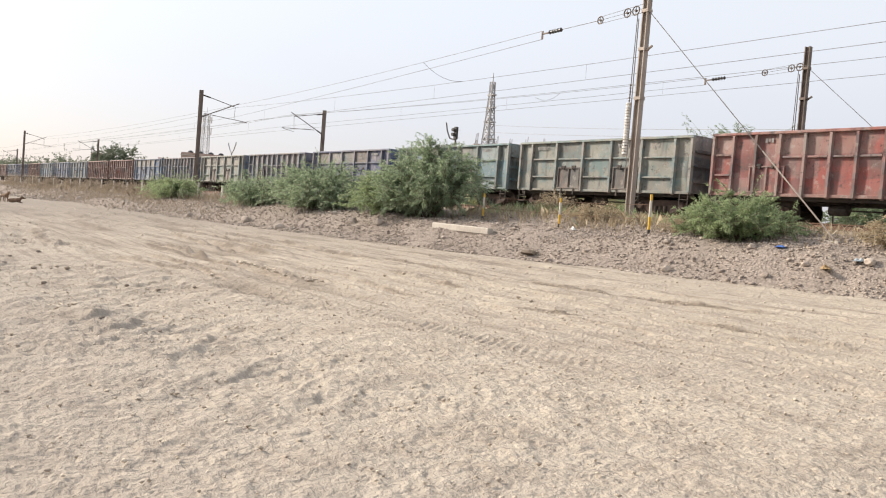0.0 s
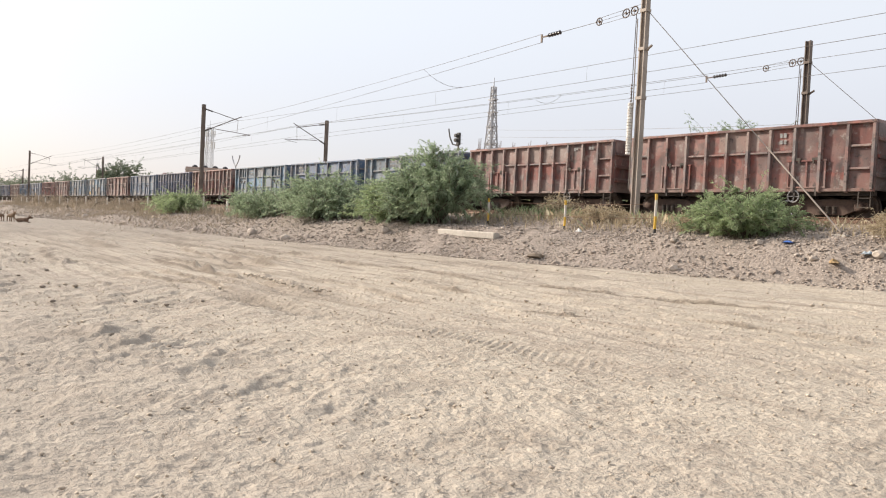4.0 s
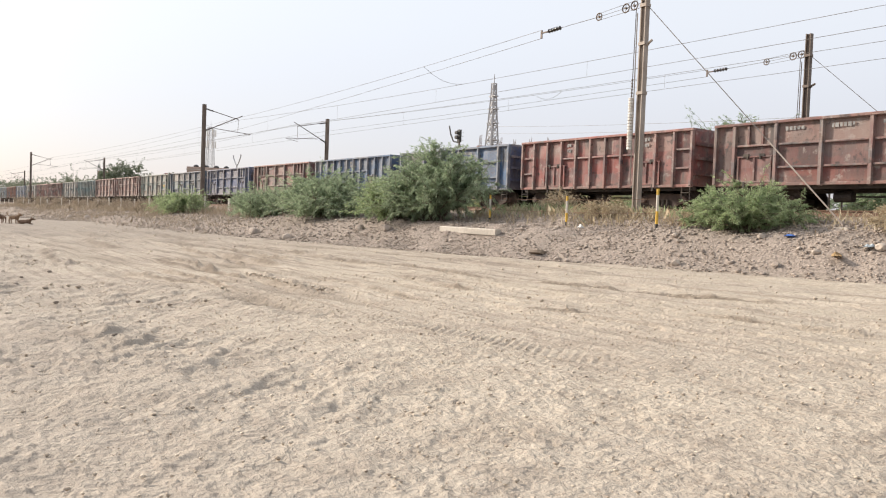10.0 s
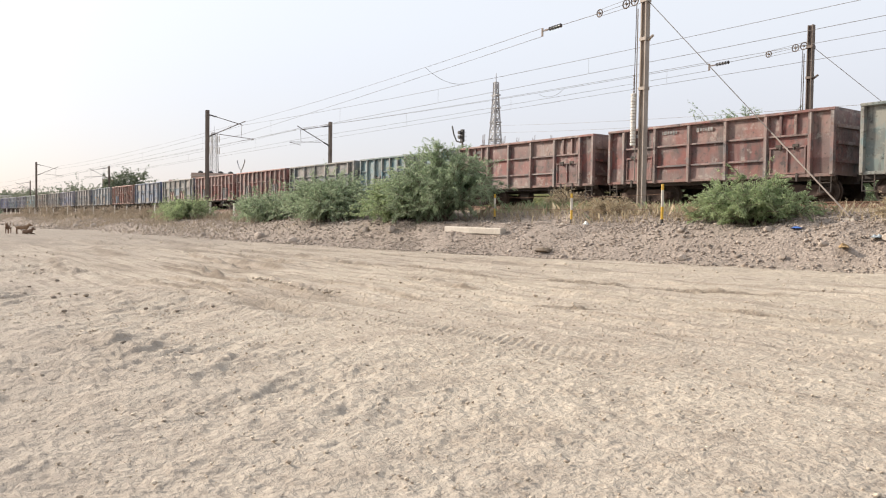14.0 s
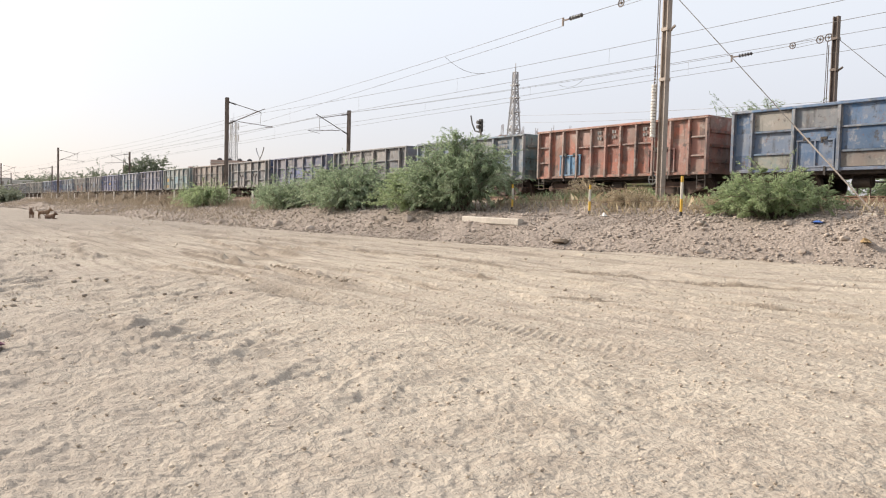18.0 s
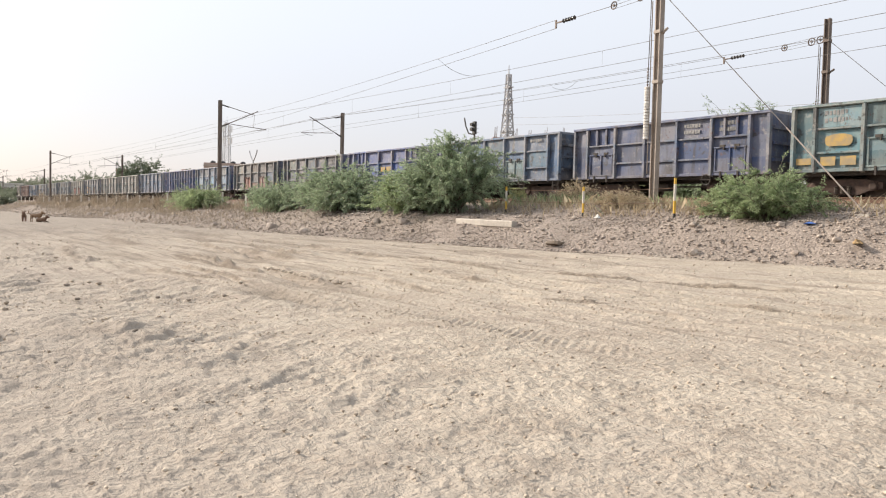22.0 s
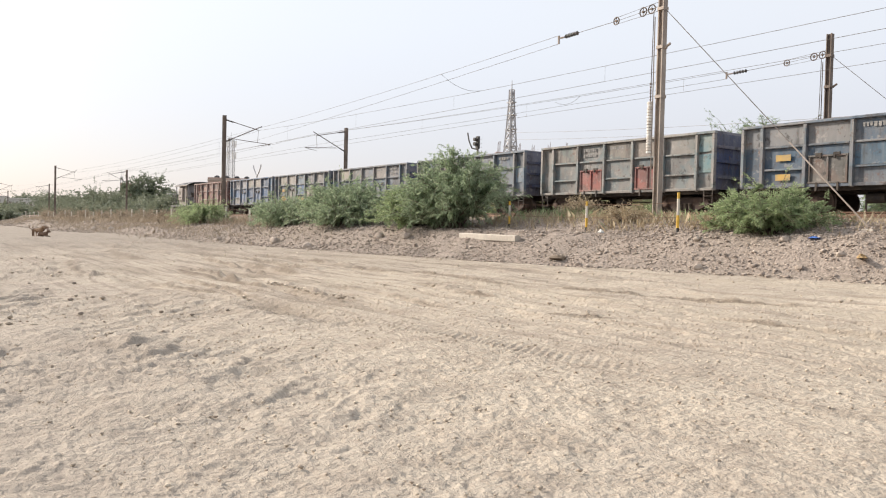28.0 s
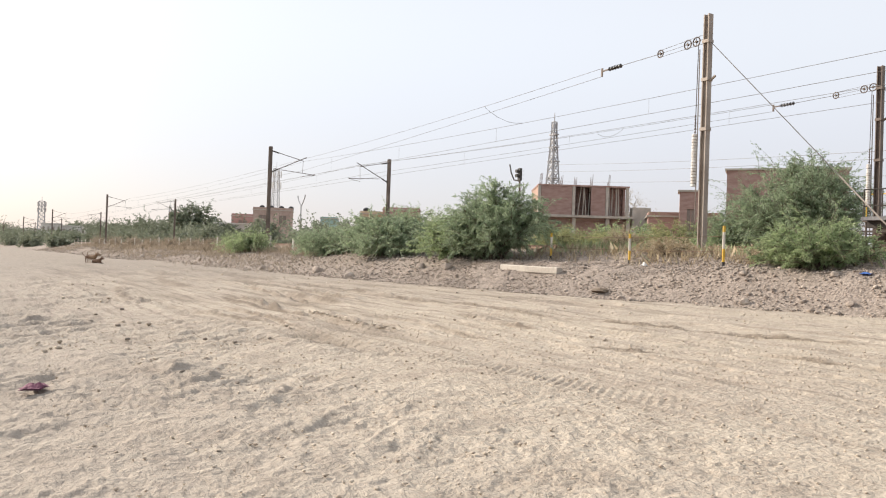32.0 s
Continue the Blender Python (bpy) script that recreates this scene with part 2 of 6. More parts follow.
def wagon_paint():
    """Old wagon paint: the object's own colour, patched bay by bay, faded, dusty, streaked and rusting."""
    k = Nodes("worn_wagon_paint")
    col = k.info.outputs["Color"]
    rnd = k.info.outputs["Random"]
    broad = k.noise(0.9, 3, 0.55)
    streak = k.noise(2.2, 5, 0.6, stretch=(1.0, 1.0, 0.16))
    fine = k.noise(14, 6, 0.7)
    z = k.split(2)
    # each panel was repainted or scraped in its own time
    wob = k.math("MULTIPLY", k.math("SUBTRACT", fine, 0.5), 0.25)
    px = k.math("FLOOR", k.math("DIVIDE", k.math("ADD", k.split(0), 10.53), 1.62))
    pz = k.math("FLOOR", k.math("DIVIDE", k.math("ADD", z, k.math("ADD", wob, -0.82)), 0.8))
    cx = k.n.new("ShaderNodeCombineXYZ")
    k.put(cx.inputs[0], px)
    k.put(cx.inputs[1], pz)
    k.put(cx.inputs[2], k.math("MULTIPLY", rnd, 91.0))
    wh = k.n.new("ShaderNodeTexWhiteNoise")
    k.put(wh.inputs["Vector"], cx.outputs[0])
    panel = wh.outputs["Value"]
    hue = k.mix(1.0, col, (0.62, 0.88, 1.0), "MULTIPLY")
    c = k.mix(k.ramp(k.noise(1.7, 3, 0.5), 0.45, 0.58), col, hue)
    c = k.mix(k.ramp(panel, 0.55, 0.95, 0.0, 0.32), c, (0.235, 0.225, 0.21))
    c = k.mix(k.ramp(panel, 0.05, 0.40, 0.40, 0.0), c, (0.05, 0.046, 0.045))
    soiled = k.math("MULTIPLY", k.ramp(z, 2.38, 2.50), k.ramp(k.math("ADD", k.math("MULTIPLY", panel, 0.5), k.math("MULTIPLY", k.noise(2.0, 5, 0.65), 0.8)), 0.45, 0.85, 0.0, 0.6))
    c = k.mix(soiled, c, k.mix(0.65, col, (0.30, 0.262, 0.22)))
    c = k.mix(k.ramp(broad, 0.40, 0.72, 0.0, 0.22), c, (0.29, 0.265, 0.235))
    c = k.mix(k.ramp(streak, 0.52, 0.74, 0.0, 0.28), c, (0.33, 0.315, 0.295))
    c = k.mix(k.ramp(streak, 0.30, 0.47, 0.75, 0.0), c, (0.03, 0.027, 0.026))
    rust = k.ramp(k.math("ADD", k.math("MULTIPLY", fine, 0.45), k.math("MULTIPLY", k.noise(3.1, 4, 0.6), 0.55)), 0.55, 0.65)
    c = k.mix(k.math("MULTIPLY", rust, 0.7), c, (0.13, 0.062, 0.038))
    low = k.ramp(k.math("ADD", z, k.math("MULTIPLY", fine, 0.5)), 1.1, 1.9, 0.3, 0.0)
    c = k.mix(low, c, (0.26, 0.21, 0.165))
    spot = k.noise(2.4, 7, 0.7)
    c = k.mix(k.ramp(spot, 0.56, 0.64, 0.0, 0.40), c, (0.38, 0.35, 0.31))
    c = k.mix(k.ramp(spot, 0.34, 0.44, 0.8, 0.0), c, (0.03, 0.027, 0.025))
    k.bump(k.math("ADD", fine, k.math("MULTIPLY", broad, 2.0)), 0.45, 0.015)
    # a film of fine road dust; its sheen also stands in for distance haze
    k.bsdf.inputs["Sheen Weight"].default_value = 0.27
    k.bsdf.inputs["Sheen Roughness"].default_value = 0.45
    k.bsdf.inputs["Sheen Tint"].default_value = (0.95, 0.88, 0.80, 1)
    return k.done(c, k.ramp(fine, 0.3, 0.7, 0.40, 0.68), 0.0, 0.5)


PAINT = wagon_paint()
DARK_STEEL = plain("oily_underframe_steel", (0.035, 0.03, 0.027), (0.095, 0.075, 0.058), 5, 0.7)
RUSTY = plain("rusty_bogie_casting", (0.05, 0.034, 0.027), (0.11, 0.07, 0.052), 6, 0.8)
WHEEL = plain("wheel_steel", (0.05, 0.035, 0.028), (0.12, 0.09, 0.07), 8, 0.55, 0.4)
MARK_WHITE = plain("chalky_white_marking", (0.34, 0.33, 0.315), (0.13, 0.13, 0.13), 15, 0.8, bump=0.05)
MARK_OCHRE = plain("ochre_lettering", (0.34, 0.14, 0.06), (0.40, 0.26, 0.12), 24, 0.75, bump=0.05)
MARK_YELLOW = plain("yellow_marking", (0.52, 0.34, 0.10), (0.30, 0.25, 0.17), 14, 0.75, bump=0.05)
MAST = plain("galvanised_mast_steel", (0.27, 0.225, 0.19), (0.38, 0.33, 0.285), 4, 0.62, 0.2)
MAST_DARK = plain("brown_weathered_mast_steel", (0.11, 0.085, 0.07), (0.19, 0.15, 0.125), 4, 0.65, 0.2)
WIRE = plain("overhead_wire_copper", (0.13, 0.115, 0.105), (0.19, 0.17, 0.155), 2, 0.55, 0.3)
PORCELAIN = plain("brown_glazed_insulator", (0.03, 0.022, 0.02), (0.06, 0.045, 0.04), 9, 0.3)
WEIGHT = plain("whitewashed_cast_iron_weight", (0.72, 0.70, 0.66), (0.52, 0.48, 0.43), 9, 0.75)
RAIL_STEEL = plain("rusty_rail_steel", (0.10, 0.055, 0.035), (0.17, 0.10, 0.065), 9, 0.6, 0.4)
CONCRETE = plain("dusty_concrete", (0.40, 0.36, 0.31), (0.56, 0.51, 0.44), 5, 0.9, bump=0.5)
VAN = plain("dusty_grey_van_paint", (0.13, 0.13, 0.135), (0.27, 0.26, 0.26), 5, 0.65, stretch=(1, 1, 0.3))
VAN_LIGHT = plain("faded_cream_grey_panel_paint", (0.22, 0.195, 0.175), (0.40, 0.355, 0.315), 5, 0.7, stretch=(1, 1, 0.3))
BARK = plain("thorny_grey_brown_bark", (0.10, 0.075, 0.055), (0.20, 0.16, 0.12), 14, 0.9)


def leafy(name, a, b, c3, trans=0.25):
    k = Nodes(name)
    geo = k.n.new("ShaderNodeNewGeometry")
    r = geo.outputs["Random Per Island"]
    c = k.mix(k.ramp(r, 0.0, 0.7), a, b)
    c = k.mix(k.ramp(r, 0.72, 1.0), c, c3)
    c = k.mix(k.ramp(k.noise(0.9, 2, 0.5), 0.45, 0.7, 0.0, 0.35), c, tuple(x * 0.7 for x in a))
    tr = k.n.new("ShaderNodeBsdfTranslucent")
    k.put(tr.inputs[0], c)
    mx = k.n.new("ShaderNodeMixShader")
    mx.inputs[0].default_value = trans
    m = k.done(c, 0.6, 0, 0.3)
    k.put(mx.inputs[1], k.bsdf.outputs[0])
    k.put(mx.inputs[2], tr.outputs[0])
    k.put(k.n["Material Output"].inputs[0], mx.outputs[0])
    return m


LEAF = leafy("mesquite_leaf", (0.225, 0.295, 0.185), (0.325, 0.405, 0.25), (0.46, 0.51, 0.36), 0.5)
LEAF_LIGHT = leafy("bright_mesquite_leaf", (0.255, 0.33, 0.17), (0.355, 0.44, 0.235), (0.47, 0.51, 0.32), 0.5)
# the next two greens are paled, distance haze put into the leaf colour
LEAF_FAR = leafy("haze_paled_far_leaf", (0.18, 0.205, 0.14), (0.24, 0.265, 0.185), (0.29, 0.31, 0.225))
LEAF_DARK = leafy("haze_paled_tree_leaf", (0.15, 0.18, 0.12), (0.20, 0.235, 0.155), (0.26, 0.285, 0.20))
LEAF_OLIVE = leafy("yellow_green_leaf", (0.25, 0.27, 0.13), (0.36, 0.37, 0.18), (0.47, 0.45, 0.27), 0.5)
LEAF_WEED = leafy("dull_brown_weed", (0.27, 0.215, 0.155), (0.36, 0.295, 0.215), (0.44, 0.38, 0.29))
LEAF_DRY = leafy("dry_brown_weed", (0.36, 0.285, 0.185), (0.47, 0.39, 0.265), (0.56, 0.49, 0.36))


def ground_material():
    k = Nodes("dusty_ground")
    x, y = k.split(0), k.split(1)
    broad = k.noise(0.22, 4, 0.55, shift=False)
    mid = k.noise(1.3, 5, 0.6, shift=False)
    lumps = k.noise(6.0, 5, 0.62, shift=False)
    fine = k.noise(26.0, 6, 0.72, shift=False)
    grit = k.noise(95.0, 3, 0.7, shift=False)
    ruts = k.noise(1.0, 4, 0.6, stretch=(0.10, 1.5, 1.0), shift=False)
    c = k.mix(k.ramp(broad, 0.35, 0.65), (0.63, 0.55, 0.455), (0.73, 0.645, 0.53))
    c = k.mix(k.ramp(mid, 0.45, 0.7, 0.0, 0.5), c, (0.46, 0.385, 0.31))
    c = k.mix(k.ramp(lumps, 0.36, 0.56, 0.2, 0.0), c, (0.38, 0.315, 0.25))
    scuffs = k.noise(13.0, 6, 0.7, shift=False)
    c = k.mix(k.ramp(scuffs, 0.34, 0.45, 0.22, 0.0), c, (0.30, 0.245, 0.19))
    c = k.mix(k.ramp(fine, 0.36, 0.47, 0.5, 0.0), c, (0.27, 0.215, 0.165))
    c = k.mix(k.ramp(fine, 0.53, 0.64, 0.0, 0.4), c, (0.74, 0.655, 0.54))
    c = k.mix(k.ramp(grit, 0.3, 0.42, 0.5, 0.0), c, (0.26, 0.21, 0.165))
    band = k.math("MULTIPLY", k.ramp(y, 5.5, 8.0), k.ramp(y, 13.5, 17.0, 1.0, 0.0))
    c = k.mix(k.math("MULTIPLY", band, k.ramp(ruts, 0.42, 0.58, 0.0, 0.6)), c, (0.63, 0.55, 0.44))
    c = k.mix(k.math("MULTIPLY", band, k.ramp(ruts, 0.30, 0.40, 0.5, 0.0)), c, (0.33, 0.26, 0.195))
    fine_ruts = k.noise(1.0, 5, 0.65, stretch=(0.3, 5.5, 1.0), shift=False)
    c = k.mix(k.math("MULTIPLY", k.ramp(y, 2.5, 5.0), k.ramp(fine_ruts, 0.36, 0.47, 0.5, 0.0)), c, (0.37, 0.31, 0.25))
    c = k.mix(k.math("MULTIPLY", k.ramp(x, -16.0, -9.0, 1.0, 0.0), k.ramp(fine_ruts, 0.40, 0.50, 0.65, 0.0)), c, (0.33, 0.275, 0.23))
    c = k.mix(k.math("MULTIPLY", k.ramp(x, -14.0, -7.0, 1.0, 0.0), k.ramp(fine_ruts, 0.53, 0.64, 0.0, 0.55)), c, (0.62, 0.55, 0.46))
    churn = k.noise(2.4, 7, 0.66, shift=False)
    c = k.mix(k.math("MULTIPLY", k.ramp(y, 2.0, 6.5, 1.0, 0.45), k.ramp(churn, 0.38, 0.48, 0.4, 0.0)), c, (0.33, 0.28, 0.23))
    c = k.mix(k.math("MULTIPLY", k.ramp(y, 2.0, 6.5, 1.0, 0.45), k.ramp(churn, 0.52, 0.64, 0.0, 0.5)), c, (0.70, 0.62, 0.515))
    fleck = k.noise(15.0, 4, 0.6, stretch=(0.8, 1.0, 1.0), shift=False)
    c = k.mix(k.ramp(fleck, 0.36, 0.43, 0.32, 0.0), c, (0.32, 0.265, 0.21))
    c = k.mix(k.ramp(fleck, 0.54, 0.64, 0.0, 0.3), c, (0.76, 0.675, 0.56))
    # soil stains, and the darker strips along ridges, ruts and tread
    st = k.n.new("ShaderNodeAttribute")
    st.attribute_name = "dark_marks"
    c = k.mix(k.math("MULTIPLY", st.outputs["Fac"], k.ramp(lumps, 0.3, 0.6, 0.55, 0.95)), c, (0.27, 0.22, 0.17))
    c = k.mix(k.ramp(x, -45.0, -10.0, 0.72, 0.0), c, (0.38, 0.335, 0.29))
    ash = k.math("ADD", y, k.math("MULTIPLY", mid, 3.0))
    c = k.mix(k.ramp(ash, 1.5, 6.0, 0.56, 0.0), c, (0.465, 0.412, 0.36))
    c = k.mix(1.0, c, (0.69, 0.685, 0.68), "MULTIPLY")
    at = k.n.new("ShaderNodeAttribute")
    at.attribute_name = "gravel"
    cell = k.voronoi(22.0, out="Color")
    sp = k.n.new("ShaderNodeSeparateColor")
    k.put(sp.inputs[0], cell)
    g = k.mix(sp.outputs[0], (0.205, 0.17, 0.143), (0.385, 0.328, 0.28))
    g = k.mix(k.ramp(mid, 0.4, 0.65, 0.0, 0.5), g, (0.31, 0.262, 0.223))
    gd = k.voronoi(22.0)
    c = k.mix(at.outputs["Fac"], c, g)
    plates = k.ramp(k.noise(10.0, 4, 0.6, shift=False), 0.36, 0.64)
    flakes = k.ramp(k.noise(24.0, 4, 0.6, shift=False), 0.35, 0.65)
    h = k.math("ADD", k.math("MULTIPLY", plates, 0.55), k.math("MULTIPLY", flakes, 0.42))
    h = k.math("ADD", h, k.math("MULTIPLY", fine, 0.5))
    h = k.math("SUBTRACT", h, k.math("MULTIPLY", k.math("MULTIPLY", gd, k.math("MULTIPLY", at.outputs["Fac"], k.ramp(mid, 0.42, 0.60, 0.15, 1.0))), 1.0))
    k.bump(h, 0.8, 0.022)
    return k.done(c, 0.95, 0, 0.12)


GROUND = ground_material()
BALLAST = plain("brown_ballast", (0.17, 0.13, 0.105), (0.33, 0.27, 0.22), 20, 0.95, bump=0.9, dist=0.03)
STONE = plain("rubble_stone", (0.30, 0.25, 0.21), (0.50, 0.43, 0.36), 8, 0.95, bump=0.6)
# ---- ground ----
def build_ground():
    """One sheet to the horizon, finest round the road: rings that widen outwards."""
    ang = np.concatenate([np.arange(84, 106, 1.0), np.arange(106, 183, 0.135), np.arange(183, 200, 1.0), np.arange(200, 444, 4.0)])
    rad = [0.25]
    while rad[-1] < 3200:
        rad.append(rad[-1] * (1.06 if rad[-1] < 2.4 or rad[-1] > 90 else 1.0048 if rad[-1] < 15 else 1.009))
    A, Rr = np.meshgrid(np.radians(ang), np.array(rad), indexing="ij")
    X, Y = Rr * np.cos(A), Rr * np.sin(A)
    Z = terrain(X, Y)
    yc = Y - bend_np(X)
    ye = road_edge(X)
    near = 1 - sstep(25, 60, np.hypot(X, Y))
    r = np.hypot(X, Y)
    # ground trodden by cattle and wheels: crusts, prints and crumbs, flatter where the road is worn
    worn = sstep(4.6, 7.0, yc + 0.5 * vnoise(X * 0.4, Y * 0.4, 51)) * (1 - sstep(ye - 0.6, ye, yc))
    wx = X + 0.09 * vnoise(X * 2.3, Y * 2.3, 15) + 0.03 * vnoise(X * 7.0, Y * 7.0, 52)
    wy = Y + 0.09 * vnoise(X * 2.3, Y * 2.3, 16) + 0.03 * vnoise(X * 7.0, Y * 7.0, 53)

    def crust(q, seed, lo, wide, lean=1.0):
        """Plates with steep broken rims, q to the metre."""
        return sstep(lo, lo + wide, vnoise(wx * q * lean, wy * q, seed)) - 0.5

    patch = (0.36 + 0.36 * sstep(-0.5, 0.5, vnoise(X * 0.6, Y * 0.6, 18))) * (1 + 1.1 * (1 - sstep(0.8, 4.0, Y)))
    trod = patch * (1 - 0.66 * worn)
    rough = vnoise(X * 0.9, Y * 0.9, 13) * 0.015 + vnoise(wx * 2.1, wy * 2.1, 14) * 0.010
    rough = rough + trod * (crust(5.2, 11, 0.1, 0.5) * 0.004 + crust(9.5, 12, 0.0, 0.4, 0.7) * 0.009 * (1 - sstep(18, 32, r)))
    rough = rough + trod * (crust(16.0, 19, 0.0, 0.4, 0.7) * 0.010 * (1 - sstep(10, 18, r)) + crust(27.0, 17, 0.0, 0.5, 0.7) * 0.007 * (1 - sstep(6, 10, r)))
    # drawn-out wheel scores in the softer soil beside the road
    scored = (1 - sstep(2.4, 4.6, Y + 0.9 * vnoise(X * 0.35, Y * 0.5, 54))) * sstep(3.6, 6.0, r) * (1 - sstep(26, 48, r))
    along, across = -0.65 * wx + 0.76 * wy, 0.76 * wx + 0.65 * wy
    score = (sstep(0.0, 0.45, vnoise(along * 1.3, across * 6.0, 55)) - 0.5) * 0.026 + (sstep(0.0, 0.45, vnoise(along * 2.6, across * 12.0, 56)) - 0.5) * 0.018
    rough = rough + scored * (0.6 + 0.5 * vnoise(X * 0.5, Y * 0.9, 57)) * score * 2.0
    rough = rough + worn * (crust(5.0, 58, 0.1, 0.4, 0.10) * 0.028 + crust(9.0, 59, 0.1, 0.5, 0.2) * 0.014 * (1 - sstep(12, 24, r)))
    Z = Z + rough * near

    def blot(x, y, rx, ry):
        return np.exp(-(((X - x) / rx) ** 2 + ((Y - y) / ry) ** 2))

    # soil stains: patches of darker earth
    dark_marks = 0.8 * blot(-7.35, 1.55, 0.55, 0.28) + 0.8 * blot(-7.6, 1.0, 0.18, 0.35) + 0.75 * blot(-6.05, 0.75, 0.22, 0.35) + 0.6 * blot(-6.9, 0.45, 0.5, 0.14)
    dark_marks = dark_marks + 0.6 * blot(-17.9, 1.1, 0.7, 0.35) + 0.5 * blot(-5.0, 0.9, 0.3, 0.5) + 0.5 * blot(-10.4, 1.9, 0.5, 0.3)
    dark_marks = dark_marks * (0.55 + 0.6 * vnoise(X * 5.0, Y * 8.0, 34))
    # wheel ruts along the road, low ridges of pushed-up soil, and a cross-treaded tyre track
    road = sstep(4.0, 6.5, yc) * (1 - sstep(ye - 0.8, ye, yc)) * near
    rut = vnoise(X * 0.16 + 0.4 * vnoise(X * 0.3, Y * 0.3, 23), (Y + 0.06 * X) * 1.5, 21)
    Z = Z - 0.045 * sstep(0.2, 0.6, rut) * road * (0.6 + 0.4 * vnoise(X * 1.7, Y * 3.0, 24))
    for x0, y0, x1, y1, wd, hi, dk in ((-25.5, 9.85, -14.4, 9.4, 0.15, 0.06, 1.0), (-16.2, 9.9, -11.0, 9.7, 0.08, 0.05, 1.0), (-24.0, 7.6, -15.6, 6.6, 0.07, 0.07, 1.2), (-19.5, 5.7, -12.4, 5.3, 0.06, 0.06, 1.1), (-16.0, 4.6, -10.6, 4.4, 0.05, 0.05, 1.0), (-28.0, 8.6, -17.0, 8.3, 0.08, 0.07, 1.1), (-11.5, 9.6, -5.6, 11.2, 0.06, 0.045, 1.2), (-20.8, 7.5, -15.3, 7.3, 0.15, 0.06, 1.0),
                                       (-15.4, 3.75, -12.2, 4.3, 0.10, 0.05, 1.0), (-13.9, 5.8, -10.3, 5.45, 0.13, 0.07, 0.35), (-12.7, 8.25, -9.1, 7.65, 0.13, 0.05, 0.9), 
                                       (-7.9, 6.95, -6.7, 7.45, 0.05, 0.03, 1.1), (-39.0, 7.4, -31.0, 7.75, 0.3, 0.07, 1.0), (-31.0, 6.2, -22.5, 5.9, 0.25, 0.06, 0.8), (-24.0, 4.0, -17.0, 3.2, 0.2, 0.05, 0.8),
                                       (-48.0, 9.6, -28.0, 10.3, 0.3, 0.06, 0.8), (-11.6, 6.6, -8.2, 6.1, 0.09, 0.035, 0.7), (-19.0, 5.4, -14.0, 5.5, 0.12, 0.04, 0.8), (-6.6, 8.6, -3.6, 8.9, 0.08, 0.03, 0.7)):
        d = Y - (y0 + (y1 - y0) * (X - x0) / (x1 - x0)) - 0.10 * vnoise(X * 0.8, X * 0 + y0, 25)
        wd, hi = 1.25 * wd, 0.7 * hi
        fade = min(0.25 * (x1 - x0), 1.5)
        ends = sstep(x0, x0 + fade, X) * (1 - sstep(x1 - fade, x1, X))
        on = np.exp(-(d / wd) ** 2) * ends
        crumb = 0.55 + 0.6 * vnoise(X * 3.5, Y * 3.5, 26) + 0.35 * vnoise(X * 9.0, Y * 11.0, 35)
        # a darker strip with a narrow core along one flank of each ridge
        dark_marks = dark_marks + dk * np.exp(-((d + 0.7 * wd) / (0.6 * wd)) ** 2) * ends * (0.62 + 0.5 * vnoise(X * 2.5, Y * 5.0, 33) + 0.3 * vnoise(X * 9.0, Y * 12.0, 36))
        dark_marks = dark_marks + 1.3 * dk * np.exp(-((d + 0.7 * wd) / (0.32 * wd)) ** 2) * ends * sstep(-0.5, 0.3, vnoise(X * 1.3, Y * 0 + y0, 37))
        Z = Z + 1.8 * on * hi * crumb - 1.2 * hi * np.exp(-((d + 1.7 * wd) / wd) ** 2) * ends
    rnd = random.Random(12)
    for k in range(60):
        a0, x0 = rnd.uniform(3.2, 13.2), rnd.uniform(-40, -4)
        b0, ln, wd, hi = rnd.uniform(-0.05, 0.14), rnd.uniform(4, 16), rnd.uniform(0.08, 0.20), rnd.uniform(0.012, 0.03)
        hi, wd = hi * (1 + abs(x0) / 40), wd * (1 + abs(x0) / 30)
        d = Y - (a0 + b0 * (X - x0)) - 0.15 * vnoise(X * 0.35 + k, X * 0 + k * 3.3, 27) - 0.04 * vnoise(X * 1.6 + k, X * 0 + k * 1.7, 28)
        on = sstep(x0 - ln, x0 - ln * 0.6, X) * (1 - sstep(x0 - ln * 0.4, x0, X)) * (0.5 + 0.5 * vnoise(X * 1.1, X * 0 + k, 29)) * (yc < ye)
        # darker along the hollow beside each rut
        dark_marks = dark_marks + 0.75 * on * np.exp(-((d - 2.0 * wd) / (1.3 * wd)) ** 2)
        Z = Z + 1.5 * on * hi * (np.exp(-(d / wd) ** 2) - 1.2 * np.exp(-((d - 2.0 * wd) / (1.3 * wd)) ** 2))
    d = Y - (4.50 + 0.065 * (X + 7.2)) + 0.03 * vnoise(X * 1.3, X * 0 + 4.5, 44)
    on = np.exp(-(d / 0.34) ** 6) * sstep(-9.2, -7.8, X) * (1 - sstep(-4.6, -3.9, X)) * (0.7 + 0.3 * vnoise(X * 2.0, Y * 2.0, 45))
    tread = np.sin((X + np.abs(d) * 0.7) * 2 * math.pi / 0.105 + (d > 0) * 2.4)
    Z = Z + on * (0.011 * tread - 0.012)
    # darker in the hollows of the tread
    dark_marks = dark_marks * (1 - 0.7 * on) + 0.45 * on * sstep(0.0, 0.9, -tread)
    Z = Z + 0.07 * np.exp(-(((X + 7.5) / 0.6) ** 2 + ((Y - 1.75) / 0.25) ** 2)) + 0.06 * np.exp(-(((X + 8.1) / 0.9) ** 2 + ((Y - 1.2) / 0.25) ** 2))
    bank = sstep(ye - 0.35, ye + 0.5, yc) * (1 - sstep(33, 37, yc))
